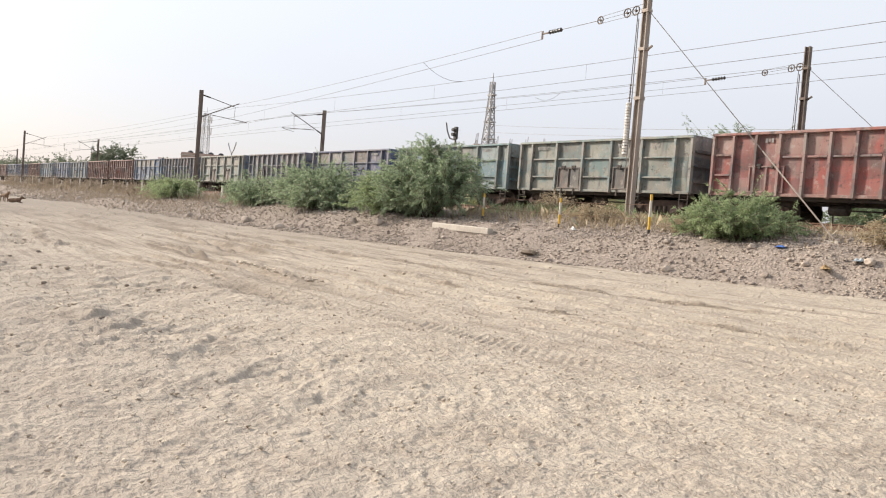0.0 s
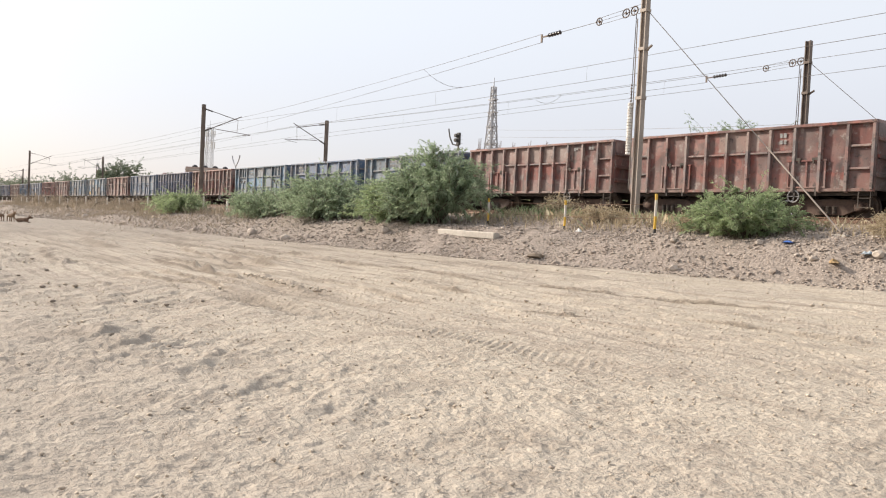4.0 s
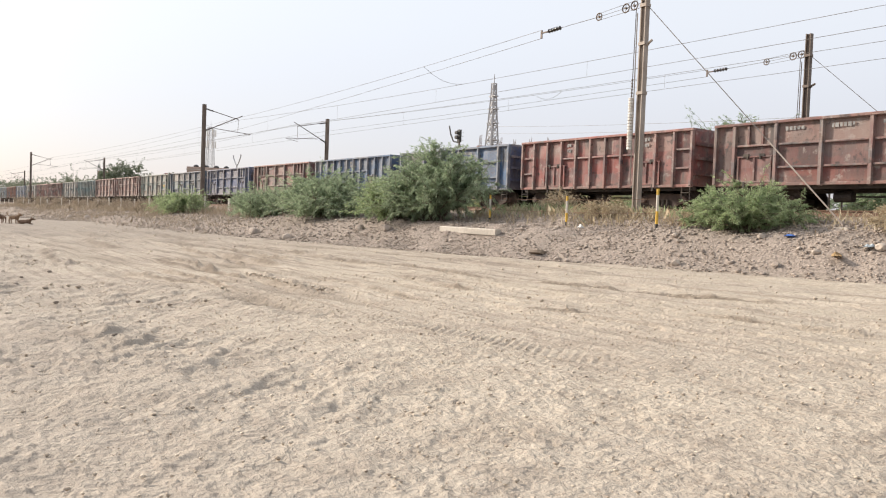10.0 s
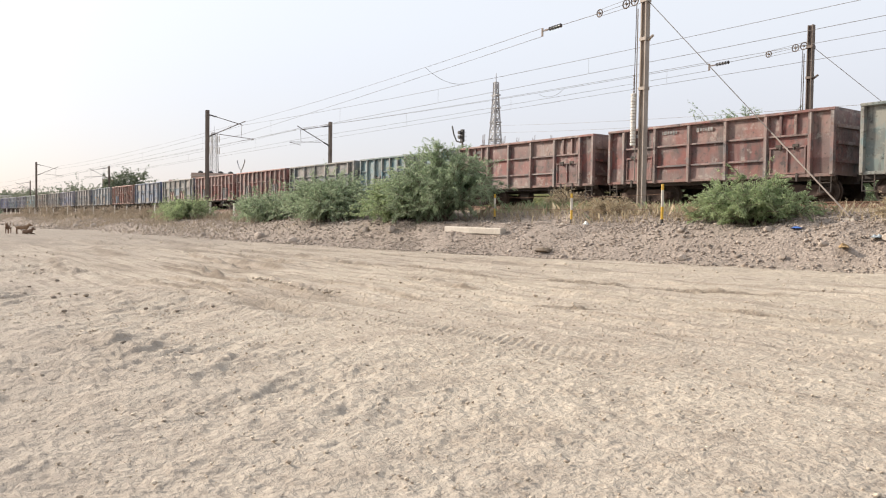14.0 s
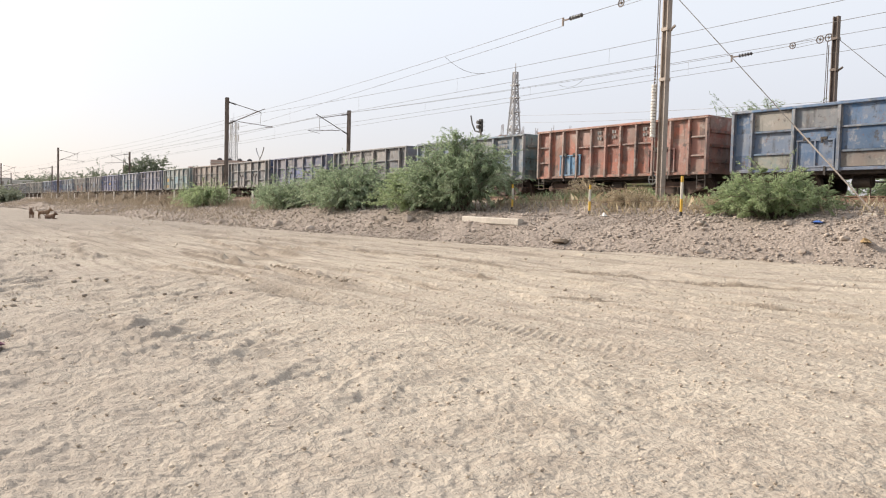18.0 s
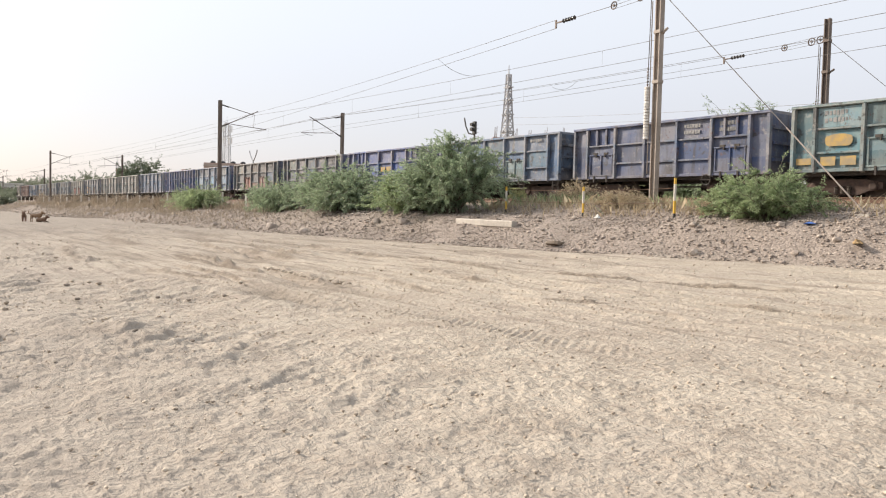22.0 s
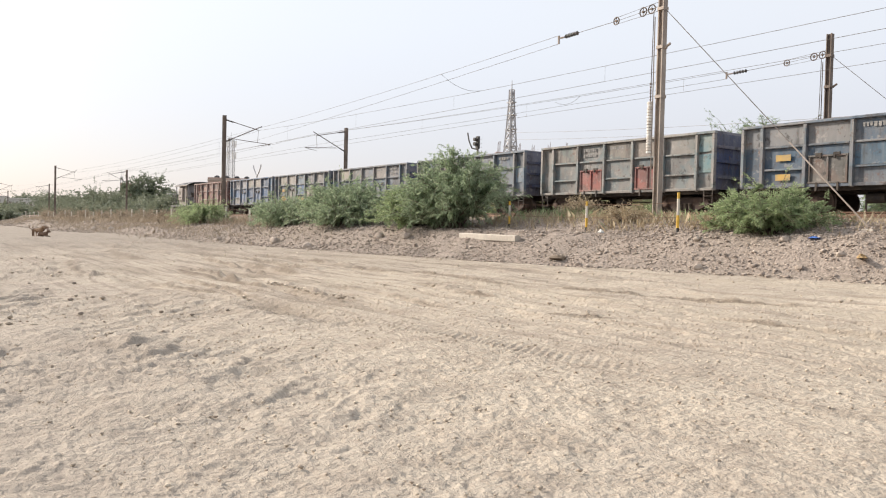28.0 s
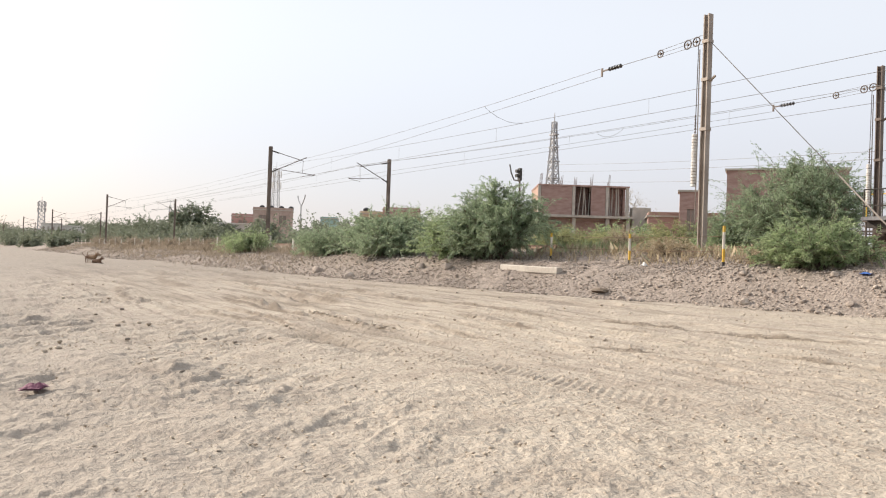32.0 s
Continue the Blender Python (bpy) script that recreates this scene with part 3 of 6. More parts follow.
    Z = Z + bank * near * (vnoise(X * 4.5, Y * 4.5, 32) * 0.018 + vnoise(X * 9.0, Y * 9.0, 61) * 0.008)
    me = bpy.data.meshes.new("ground")
    nx, ny = X.shape
    co = np.stack([X, Y, Z], -1).reshape(-1, 3)
    i, j = np.meshgrid(np.arange(nx - 1), np.arange(ny - 1), indexing="ij")
    a = (i * ny + j).ravel()
    quads = np.stack([a, a + 1, a + ny + 1, a + ny], 1)
    seam = np.arange(ny - 1)
    last = (nx - 1) * ny
    quads = np.concatenate([quads, np.stack([last + seam, last + seam + 1, seam + 1, seam], 1)])
    quads = np.concatenate([quads, np.array([[ny * int(np.argmin(np.abs(ang - q))) for q in (90, 180, 270, 360)]])])
    me.vertices.add(len(co))
    me.vertices.foreach_set("co", co.ravel())
    me.loops.add(quads.size)
    me.loops.foreach_set("vertex_index", quads.ravel().astype(np.int32))
    me.polygons.add(len(quads))
    me.polygons.foreach_set("loop_start", np.arange(0, quads.size, 4, dtype=np.int32))
    me.polygons.foreach_set("use_smooth", np.ones(len(quads), dtype=bool))
    me.update()
    me.validate()
    at = me.attributes.new("gravel", "FLOAT", "POINT")
    at.data.foreach_set("value", bank.ravel().astype(np.float32))
    at = me.attributes.new("dark_marks", "FLOAT", "POINT")
    at.data.foreach_set("value", np.clip(dark_marks, 0, 1).ravel().astype(np.float32))
    me.materials.append(GROUND)
    return tagged(new("ground", me), "dry dusty beige ground with ruts, footprints and a gravel bank", "ground", kind="structure")


build_ground()


def zg(x, y):
    return float(terrain(np.array([float(x)]), np.array([float(y)]))[0])


def sweep(prof, xs, y, z, material, name, label, cat):
    """A profile in the y-z plane carried along the line."""
    m = Mesh()
    v, f, n = [], [], len(prof)
    for x in xs:
        for py, pz in prof:
            v.append((x, y + bend(x) + py, z + pz))
    for k in range(len(xs) - 1):
        for i in range(n - 1):
            f.append((k * n + i, (k + 1) * n + i, (k + 1) * n + i + 1, k * n + i + 1))
    m.add(v, f)
    return thing(name, label, cat, kind="structure", mesh=m, material=material)


LINE = [-900, -700, -550, -420, -300] + list(range(-280, 1, 20)) + [100, 700]
for k, ty in enumerate(TRACKS):
    sweep([(-2.4, -0.75), (-1.65, -0.20), (1.65, -0.20), (2.4, -0.75)], LINE, ty, RAIL, BALLAST, f"ballast_bed_{k + 1}", "brown stone ballast bed of a railway track", "ballast")
    for s in (-1, 1):
        sweep([(-0.075, -0.17), (-0.03, -0.15), (-0.012, -0.05), (-0.036, -0.035), (-0.036, 0), (0.036, 0), (0.036, -0.035), (0.012, -0.05), (0.03, -0.15), (0.075, -0.17)],
              LINE, ty + s * 0.87, RAIL, RAIL_STEEL, f"rail_{2 * k + (s > 0) + 1}", "rust-brown steel rail on concrete sleepers", "rail")
# ---- wagons ----
BODY, PITCH, HALF = 9.784, 10.713, 1.6


def dented(w, h, seed, amp):
    """A sheet in the x-z plane with dents, w long and h high."""
    nx, nz = int(w / 0.22), max(4, int(h / 0.2))
    gx, gz = np.linspace(-w / 2, w / 2, nx + 1), np.linspace(0, h, nz + 1)
    X, Z = np.meshgrid(gx, gz, indexing="ij")
    Y = amp * (vnoise(X * 1.1, Z * 1.3, seed) + 0.5 * vnoise(X * 2.9, Z * 2.9, seed + 1))
    return X, Y, Z, nx, nz


def side_sheet(s, seed, z0, z1):
    m = Mesh()
    X, Y, Z, nx, nz = dented(BODY, z1 - z0, seed, 0.022)
    v = [(x, s * HALF - s * (0.07 + y), z0 + z) for x, y, z in zip(X.ravel(), Y.ravel(), Z.ravel())]
    f = []
    for i in range(nx):
        for j in range(nz):
            a = i * (nz + 1) + j
            q = (a, a + nz + 1, a + nz + 2, a + 1)
            f.append(q if s < 0 else q[::-1])
    m.add(v, f)
    m.box(-BODY / 2 + 0.01, BODY / 2 - 0.01, *(sorted((s * (HALF - 0.105), s * (HALF - 0.13)))), z0, z1)
    return m


def end_sheet(e, z0, z1):
    m = Mesh()
    x = e * BODY / 2
    m.box(*sorted((x, x - e * 0.03)), -HALF + 0.075, HALF - 0.075, z0, z1)
    return m


def side_posts(kind):
    if kind in "AC":
        return [-4.82, -4.05, -2.43, -0.81, 0.81, 2.43, 4.05, 4.82]
    return [-4.82, -4.0, -3.1, -2.2, -1.3, -0.43, 0.43, 1.3, 2.2, 3.1, 4.0, 4.82]


def bogie(parent, x):
    b = new("bogie", Mesh().box(-0.25, 0.25, -0.95, 0.95, 0.42, 0.78).data("bogie_bolster", DARK_STEEL))
    b.parent, b.location = parent, (x, 0, 0)
    pr = [(-1.28, 0.62), (-1.28, 0.42), (-0.85, 0.36), (-0.5, 0.22), (0.5, 0.22), (0.85, 0.36), (1.28, 0.42), (1.28, 0.62), (0.7, 0.74), (-0.7, 0.74)]
    for s in (-1, 1):
        m = Mesh()
        v = [(px, s * 1.08 - 0.06, pz) for px, pz in pr] + [(px, s * 1.08 + 0.06, pz) for px, pz in pr]
        n = len(pr)
        m.add(v, [tuple(range(n - 1, -1, -1)), tuple(range(n, 2 * n))] + [(i, (i + 1) % n, n + (i + 1) % n, n + i) for i in range(n)])
        part("side_frame", m, RUSTY, b)
        sp = Mesh()
        for dx in (-0.22, 0.0, 0.22):
            for q in range(5):
                sp.disc((dx, s * 1.16, 0.26 + q * 0.05), (0, 0, 1), [(0, 0.07), (0.03, 0.085), (0.045, 0.07)], 8)
        part("spring_nest", sp, DARK_STEEL, b)
        for dx in (-1.0, 1.0):
            part("axle_box", Mesh().disc((dx, s * 1.1, 0.5), (0, s, 0), [(0, 0.15), (0.1, 0.15), (0.13, 0.1)], 10), RUSTY, b)
    for dx in (-1.0, 1.0):
        w = Mesh()
        w.tube((dx, -0.85, 0.5), (dx, 0.85, 0.5), 0.09, 0.09, 8)
        for s in (-1, 1):
            w.disc((dx, s * 0.76, 0.5), (0, s, 0), [(-0.03, 0.53), (0.0, 0.53), (0.012, 0.5), (0.12, 0.495), (0.12, 0.42), (0.07, 0.38), (0.07, 0.2), (0.13, 0.15)], 20)
        part("wheelset", w, WHEEL, b, smooth=False)
    return b


def build_wagon(kind):
    """An open goods wagon on two bogies; its own space has z = 0 on the rails."""
    z0, z1 = (1.0, 3.2)
    w = thing("open_wagon", "open steel goods wagon", "wagon")
    for s in (-1, 1):
        part("side_wall", side_sheet(s, 40 + s + {"A": 7, "B": 0, "C": 13}[kind], z0 + 0.02, z1), PAINT, w, smooth=True)
        posts = side_posts(kind)
        for i, x in enumerate(posts):
            wide = 0.055 if kind != "B" else 0.045
            lo = z0 - 0.06 if 0 < i < len(posts) - 1 else z0
            m = Mesh()
            y = s * HALF
            m.add([(x - wide - 0.015, y - s * 0.07, lo), (x - wide, y + s * 0.075, lo + 0.04), (x + wide, y + s * 0.075, lo + 0.04), (x + wide + 0.015, y - s * 0.07, lo),
                   (x - wide - 0.015, y - s * 0.07, z1 - 0.02), (x - wide, y + s * 0.075, z1 - 0.07), (x + wide, y + s * 0.075, z1 - 0.07), (x + wide + 0.015, y - s * 0.07, z1 - 0.02)],
                  [(0, 1, 5, 4), (1, 2, 6, 5), (2, 3, 7, 6), (4, 5, 6, 7), (3, 2, 1, 0)])
            part("side_post", m, PAINT, w)
        cop = Mesh()
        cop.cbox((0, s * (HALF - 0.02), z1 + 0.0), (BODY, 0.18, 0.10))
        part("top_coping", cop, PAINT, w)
        sill = Mesh()
        sill.cbox((0, s * (HALF - 0.04), z0 + 0.03), (BODY, 0.1, 0.11))
        part("bottom_sill", sill, PAINT, w)
        # horizontal stiffeners, bay by bay
        levels = (1.62, 2.42)
        for i in range(len(posts) - 1):
            a, b = posts[i] + 0.09, posts[i + 1] - 0.09
            zs = levels
            if kind == "B":
                zs = (1.72, 2.45) if i in (0, len(posts) - 2) else ((2.35,) if i in (3, 4, 5, 6, 7) else ())
            door = i in {"A": (2, 4), "B": (2, 8), "C": (1, 5)}[kind]
            if b - a < 0.6 and kind != "B":
                zs = ()
            for z in zs:
                if door and z < 2.0:
                    continue
                if s < 0:
                    part("side_rail", Mesh().cbox(((a + b) / 2, s * (HALF - 0.03), z), (b - a, 0.12, 0.07)), PAINT, w)
        if kind == "C" and s < 0:
            for x in (-3.24, 3.24):
                for k in (-0.27, 0.27):
                    part("short_post", Mesh().cbox((0, 0, 0), (0.68, 0.09, 0.1), 0, Matrix.Translation((x + k, s * (HALF - 0.03), 2.80)) @ Matrix.Rotation(radians(90), 4, "Y")), PAINT, w)
        # doors: two double flap doors in the lower half
        for x in {"A": (-1.62, 1.62), "B": (-2.65, 2.65), "C": (-3.24, 3.24)}[kind]:
            d = Mesh()
            hw = 0.62
            y = s * (HALF - 0.045)
            for k in (-1, 1):
                d.cbox((x + k * hw / 2 * 1.02, y, 1.56), (hw * 0.96, 0.04, 0.86))
            door = part("door", d, PAINT, w)
            fr = Mesh()
            for k in (-1, 0, 1):
                fr.cbox((x + k * (hw + 0.02), s * (HALF - 0.005), 1.56), (0.06, 0.05, 0.92))
            fr.cbox((x, s * (HALF - 0.0), 2.02), (2 * hw + 0.14, 0.06, 0.06))
            fr.cbox((x, s * (HALF - 0.0), 1.12), (2 * hw + 0.14, 0.06, 0.06))
            part("door_frame", fr, PAINT, door)
            if s > 0:
                continue
            for k in (-0.5, 0.5):
                la = Mesh()
                la.cbox((x + k * hw, s * (HALF + 0.02), 2.07), (0.22, 0.06, 0.1))
                la.cbox((x + k * hw * 0.8, s * (HALF + 0.03), 2.02), (0.05, 0.05, 0.2))
                part("latch", la, DARK_STEEL, door)
                part("hinge", Mesh().cbox((x + k * 1.2 * hw, s * (HALF + 0.0), 0.98), (0.07, 0.08, 0.3)), DARK_STEEL, door)
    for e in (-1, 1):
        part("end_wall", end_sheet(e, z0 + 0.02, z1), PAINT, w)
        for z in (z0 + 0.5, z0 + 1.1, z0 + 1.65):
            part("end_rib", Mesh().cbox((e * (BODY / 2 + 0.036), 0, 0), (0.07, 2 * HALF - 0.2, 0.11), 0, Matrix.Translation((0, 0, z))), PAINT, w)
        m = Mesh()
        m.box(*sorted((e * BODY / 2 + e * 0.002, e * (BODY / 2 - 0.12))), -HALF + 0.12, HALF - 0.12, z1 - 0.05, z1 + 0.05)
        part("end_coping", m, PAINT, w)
        c = Mesh()
        c.box(*sorted((e * BODY / 2, e * (PITCH / 2 - 0.12))), -0.09, 0.09, 0.98 - 0.1, 1.1)
        c.box(*sorted((e * (PITCH / 2 - 0.2), e * (PITCH / 2 - 0.003))), -0.17, 0.13 , 0.9, 1.16)
        part("coupler", c, DARK_STEEL, w)
        h = Mesh()
        pts = [(e * (BODY / 2 + 0.05), 0.5, 0.95), (e * (BODY / 2 + 0.25), 0.5, 0.72), (e * (PITCH / 2 - 0.005), 0.5, 0.6)]
        h.path(pts, 0.03)
        part("brake_hose", h, DARK_STEEL, w)
        st = Mesh()
        for q in range(2):
            st.box(*sorted((e * (BODY / 2 - 0.1), e * (BODY / 2 - 0.5))), -HALF - 0.02, -HALF + 0.1, 0.45 + q * 0.3, 0.475 + q * 0.3)
        for q in (0.11, 0.49):
            st.box(*sorted((e * (BODY / 2 - q), e * (BODY / 2 - q + 0.03))), -HALF + 0.0, -HALF + 0.03, 0.45, 1.0)
        part("footstep", st, DARK_STEEL, w)
    fl = Mesh().box(-BODY / 2 + 0.04, BODY / 2 - 0.04, -HALF + 0.14, HALF - 0.14, 1.12, 1.18)
    part("floor", fl, DARK_STEEL, w)
    un = Mesh()
    un.box(-BODY / 2 + 0.05, BODY / 2 - 0.05, -0.25, 0.25, 0.78, 1.115)
    for s in (-1, 1):
        un.box(-BODY / 2 + 0.06, BODY / 2 - 0.06, s * 1.3 - 0.06, s * 1.3 + 0.06, 0.86, 1.115)
    for x in (-3.1, -1.2, 0.0, 1.2, 3.1):
        un.box(x - 0.06, x + 0.06, -1.22, -0.27, 0.86, 1.11)
        un.box(x - 0.06, x + 0.06, 0.27, 1.22, 0.86, 1.11)
    part("underframe", un, DARK_STEEL, w)
    part("brake_cylinder", Mesh().tube((-0.7, -0.7, 0.62), (-0.1, -0.7, 0.62), 0.19, 0.19, 12), DARK_STEEL, w)
    part("brake_rod", Mesh().path([(-0.1, -0.7, 0.62), (1.7, -0.7, 0.6)], 0.03), DARK_STEEL, w)
    part("air_reservoir", Mesh().tube((0.5, 0.6, 0.62), (1.3, 0.6, 0.62), 0.16, 0.16, 10), DARK_STEEL, w)
    for x in (-3.25, 3.25):
        bogie(w, x)
    hw = Mesh()
    ring = [(2.25 + 0.2 * math.cos(a * math.pi / 8), -HALF - 0.02, 0.82 + 0.2 * math.sin(a * math.pi / 8)) for a in range(17)]
    hw.path(ring, 0.022)
    for a in range(4):
        hw.tube(ring[a * 4], (2.25, -HALF + 0.0, 0.82), 0.014, 0.014, 5)
    hw.tube((2.25, -HALF - 0.0, 0.82), (2.25, -1.2, 0.82), 0.02, 0.02, 6)
    part("hand_brake_wheel", hw, MARK_WHITE if kind == "B" else DARK_STEEL, w)
    return w


# colour words: paint of each wagon in order from the head of what is seen
TONE = dict(rust=(0.215, 0.058, 0.042), red=(0.27, 0.062, 0.05), dark_red=(0.185, 0.05, 0.04), orange=(0.31, 0.085, 0.045), blue=(0.055, 0.12, 0.225),
            navy=(0.035, 0.065, 0.165), deep=(0.035, 0.075, 0.24), slate=(0.07, 0.105, 0.15), violet=(0.12, 0.125, 0.165), green=(0.225, 0.235, 0.20),
            teal=(0.14, 0.225, 0.23), light=(0.10, 0.165, 0.225), grey=(0.185, 0.185, 0.18), brown=(0.115, 0.08, 0.066), dusk=(0.095, 0.10, 0.115),
            sky=(0.11, 0.235, 0.36), cyan=(0.15, 0.29, 0.33), tan=(0.23, 0.205, 0.175), ochre=(0.33, 0.19, 0.09))
WORDS = dict(rust="rust-red", red="red", dark_red="dark red", orange="orange-red", blue="blue", navy="navy blue", deep="deep blue", slate="slate blue-grey", violet="violet-grey",
             green="weathered grey-green", teal="faded teal", light="pale grey-blue", grey="dusty grey", brown="dark brown", dusk="dark slate grey", sky="pale blue", cyan="turquoise", tan="dusty tan", ochre="rust-orange")
ROW = ("rustB redB greenA tealA navyA violetB greenA violetB blueA rustB rustB lightA blueA lightC rustB navyB blueA rustC lightA lightA "
       "dark_redC redB blueA blueB dark_redC navyC slateA greenA dark_redC dark_redC tealB greyA redB redB greyA blueA orangeB lightA duskA navyA "
       "duskA brownA tealA navyC blueA deepC violetA duskA blueA deepB blueA greyA greyA slateA greyA slateA slateA slateA blueA dark_redC").split()
FIRST = -2
OFFSETS = {-2: 0.17, -1: 0.17, 0: 0.27, 1: 0.39, 2: 0.25, 3: -0.08, 4: -0.38, 5: -0.42, 6: -0.17, 7: 0.04, 14: 0.14, 21: -0.18, 22: -0.27, 23: -0.32, 24: -0.29, 25: -0.11,
           27: 0.07, 28: 0.22, 29: 0.37, 30: 0.48, 31: 0.61, 32: 0.68, 33: 0.61, 34: 0.51, 35: 0.41, 36: 0.13, 40: -0.15, 43: -0.2, 44: -0.18, 45: -0.32, 46: -0.45, 47: -0.25,
           50: 0.22, 51: 0.2, 53: -0.27, 54: -0.46, 55: -0.15, 56: 0.27, 57: 0.37, 58: 0.9}


def run(t):
    """How far the train has come after t seconds; it slows a little."""
    return -18.7334 + 20.5099 * t - 0.0110486 * t * t - 0.000382981 * t ** 3


def on_line(x, track):
    turn = math.degrees(math.atan2(bend(x + 4) - bend(x - 4), 8))
    return pose(x, TRACKS[track] + bend(x), RAIL, 0, 0, turn)


def train_pose(n, half, t):
    return on_line(run(t) - PITCH * n + OFFSETS.get(n, 0.0) - half, 1)


def dress(w, n, kind, tone):
    """Colour of one wagon, with its odd doors and painted marks."""
    rnd = random.Random(900 + n)
    base = TONE[tone]
    for o in w.children_recursive:
        k = rnd.uniform(0.88, 1.12)
        o.color = (base[0] * k, base[1] * k, base[2] * k, 1)
    doors = [o for o in w.children if o.name.startswith("door")]
    odd = {1: "brown", 42: "teal", 31: "grey", 55: "tan", 44: "dusk", 16: "brown", 17: "brown", 25: "brown", 32: "rust", 34: "rust", 35: "brown", 45: "rust", 51: "brown", 52: "red", 9: "grey", 12: "rust", 0: "brown", 4: "brown", 28: "grey", 30: "grey", 20: "slate", 21: "grey", 3: "brown"}
    if n in odd:
        for d in doors:
            for o in (d, *d.children):
                o.color = (*TONE[odd[n]], 1)
    if n in (17, 34) and doors:
        d = [q for q in doors if min(v.co.y for v in q.data.vertices) < 0][1 if n == 17 else 0]
        for o in (d, *d.children):
            o.color = (*TONE["sky"], 1)
    ends = {0: "dusk", 1: "teal", 2: "deep", 4: "blue", 6: "blue", 9: "blue", 11: "blue", 16: "teal", 17: "blue", 20: "navy", 25: "slate", 32: "navy", 33: "deep", 35: "teal", 36: "navy",
            37: "deep", 38: "navy", 40: "teal", 42: "blue", 44: "navy", 45: "navy", 46: "deep", 49: "navy", 50: "navy", 51: "deep", 52: "navy", 53: "navy", 54: "navy", 55: "slate"}
    # end walls toned darker, top copings paler, posts and rails greyer
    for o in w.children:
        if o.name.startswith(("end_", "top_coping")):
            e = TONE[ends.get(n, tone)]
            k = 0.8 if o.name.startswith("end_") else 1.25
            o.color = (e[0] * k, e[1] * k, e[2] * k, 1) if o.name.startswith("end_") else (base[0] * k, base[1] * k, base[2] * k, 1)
        elif o.name.startswith(("side_post", "side_rail")):
            k = rnd.uniform(0.22, 0.42)
            o.color = tuple(base[i] * (1 - k) + (0.31, 0.285, 0.26)[i] * k for i in range(3)) + (1,)
    words = WORDS[tone]
    extra = {34: "one blue door", 52: "red doors", 32: "rusty door", 1: "rust patches", 20: "yellow oval mark"}
    style = {"A": "two-rail sides", "B": "closely ribbed sides", "C": "short posts over its end doors"}[kind]
    tagged(w, f"{words} open steel goods wagon, {style}{', ' + extra[n] if n in extra else ''}", "wagon", "wagons of the goods train")
    # stencilled marks, as plain bars
    m, y = Mesh(), -HALF + 0.03
    px = side_posts(kind)
    bays = [(px[i] + 0.16, px[i + 1] - 0.16) for i in range(1, len(px) - 2)]
    for q in range(rnd.choice((1, 2, 2, 3))):
        a, b = rnd.choice(bays)
        x = a + 0.05
        for line in range(rnd.choice((1, 2))):
            x, z = a + 0.15, 3.02 - line * 0.24
            while x < b - 0.2 and x < a + 0.85:
                wd = rnd.uniform(0.06, 0.12)
                m.box(x, x + wd, y - 0.004, y, z - rnd.uniform(0.12, 0.17), z - rnd.uniform(0, 0.02))
                x += wd + 0.04
    tagged(part("stencil_lettering", m, MARK_WHITE, w, "white stencilled marks"), kind="stuff")
    for bay, level, tone2 in REPAINTED.get(n, ()):
        a, b = px[bay] + 0.075, px[bay + 1] - 0.075
        z0, z1 = ((1.10, 1.575), (1.665, 2.375), (2.465, 3.13))[level]
        p = part("repainted_panel", Mesh().cbox(((a + b) / 2, -HALF + 0.065, (z0 + z1) / 2), (b - a, 0.06, z1 - z0)), PAINT, w, f"{WORDS[tone2]} repainted panel")
        p.color = (*TONE[tone2], 1)
    for bay, level, shape in MARKS.get(n, ()):
        m, ym = Mesh(), -HALF + 0.02
        a, b = px[bay] + 0.12, px[bay + 1] - 0.12
        c, z = (a + b) / 2, (1.34, 2.02, 2.8)[level]
        if shape == "oval":
            for sc, mi, dy in ((1.0, 0, 0.0), (0.62, 1, -0.004)):
                ring = [(c + 0.34 * sc * math.cos(i * math.pi / 12), ym + dy, z + 0.22 * sc * math.sin(i * math.pi / 12)) for i in range(24)]
                m.add(ring, [tuple(range(24))], 0)
                if mi:
                    m.m[-1] = 1
        elif shape == "two":
            for k in (-1, 1):
                m.box(c + k * 0.34 - 0.26, c + k * 0.34 + 0.26, ym - 0.006, ym, z - 0.15, z + 0.15)
        elif shape == "blotch":
            turn = [i * math.pi / 14 for i in range(28)]
            ring = [(c + 0.46 * math.copysign(abs(math.cos(a)) ** 0.6, math.cos(a)), ym, z + 0.2 * math.copysign(abs(math.sin(a)) ** 0.6, math.sin(a)) * (1 + 0.08 * math.sin(5 * a))) for a in turn]
            m.add(ring, [tuple(range(28))])
        else:
            hw = min(0.28, (b - a) / 2)
            m.box(c - hw, c + hw, ym - 0.006, ym, z - 0.10, z + 0.12)
        part("yellow_mark", m, [MARK_YELLOW, MARK_OCHRE], w, "yellow painted mark")


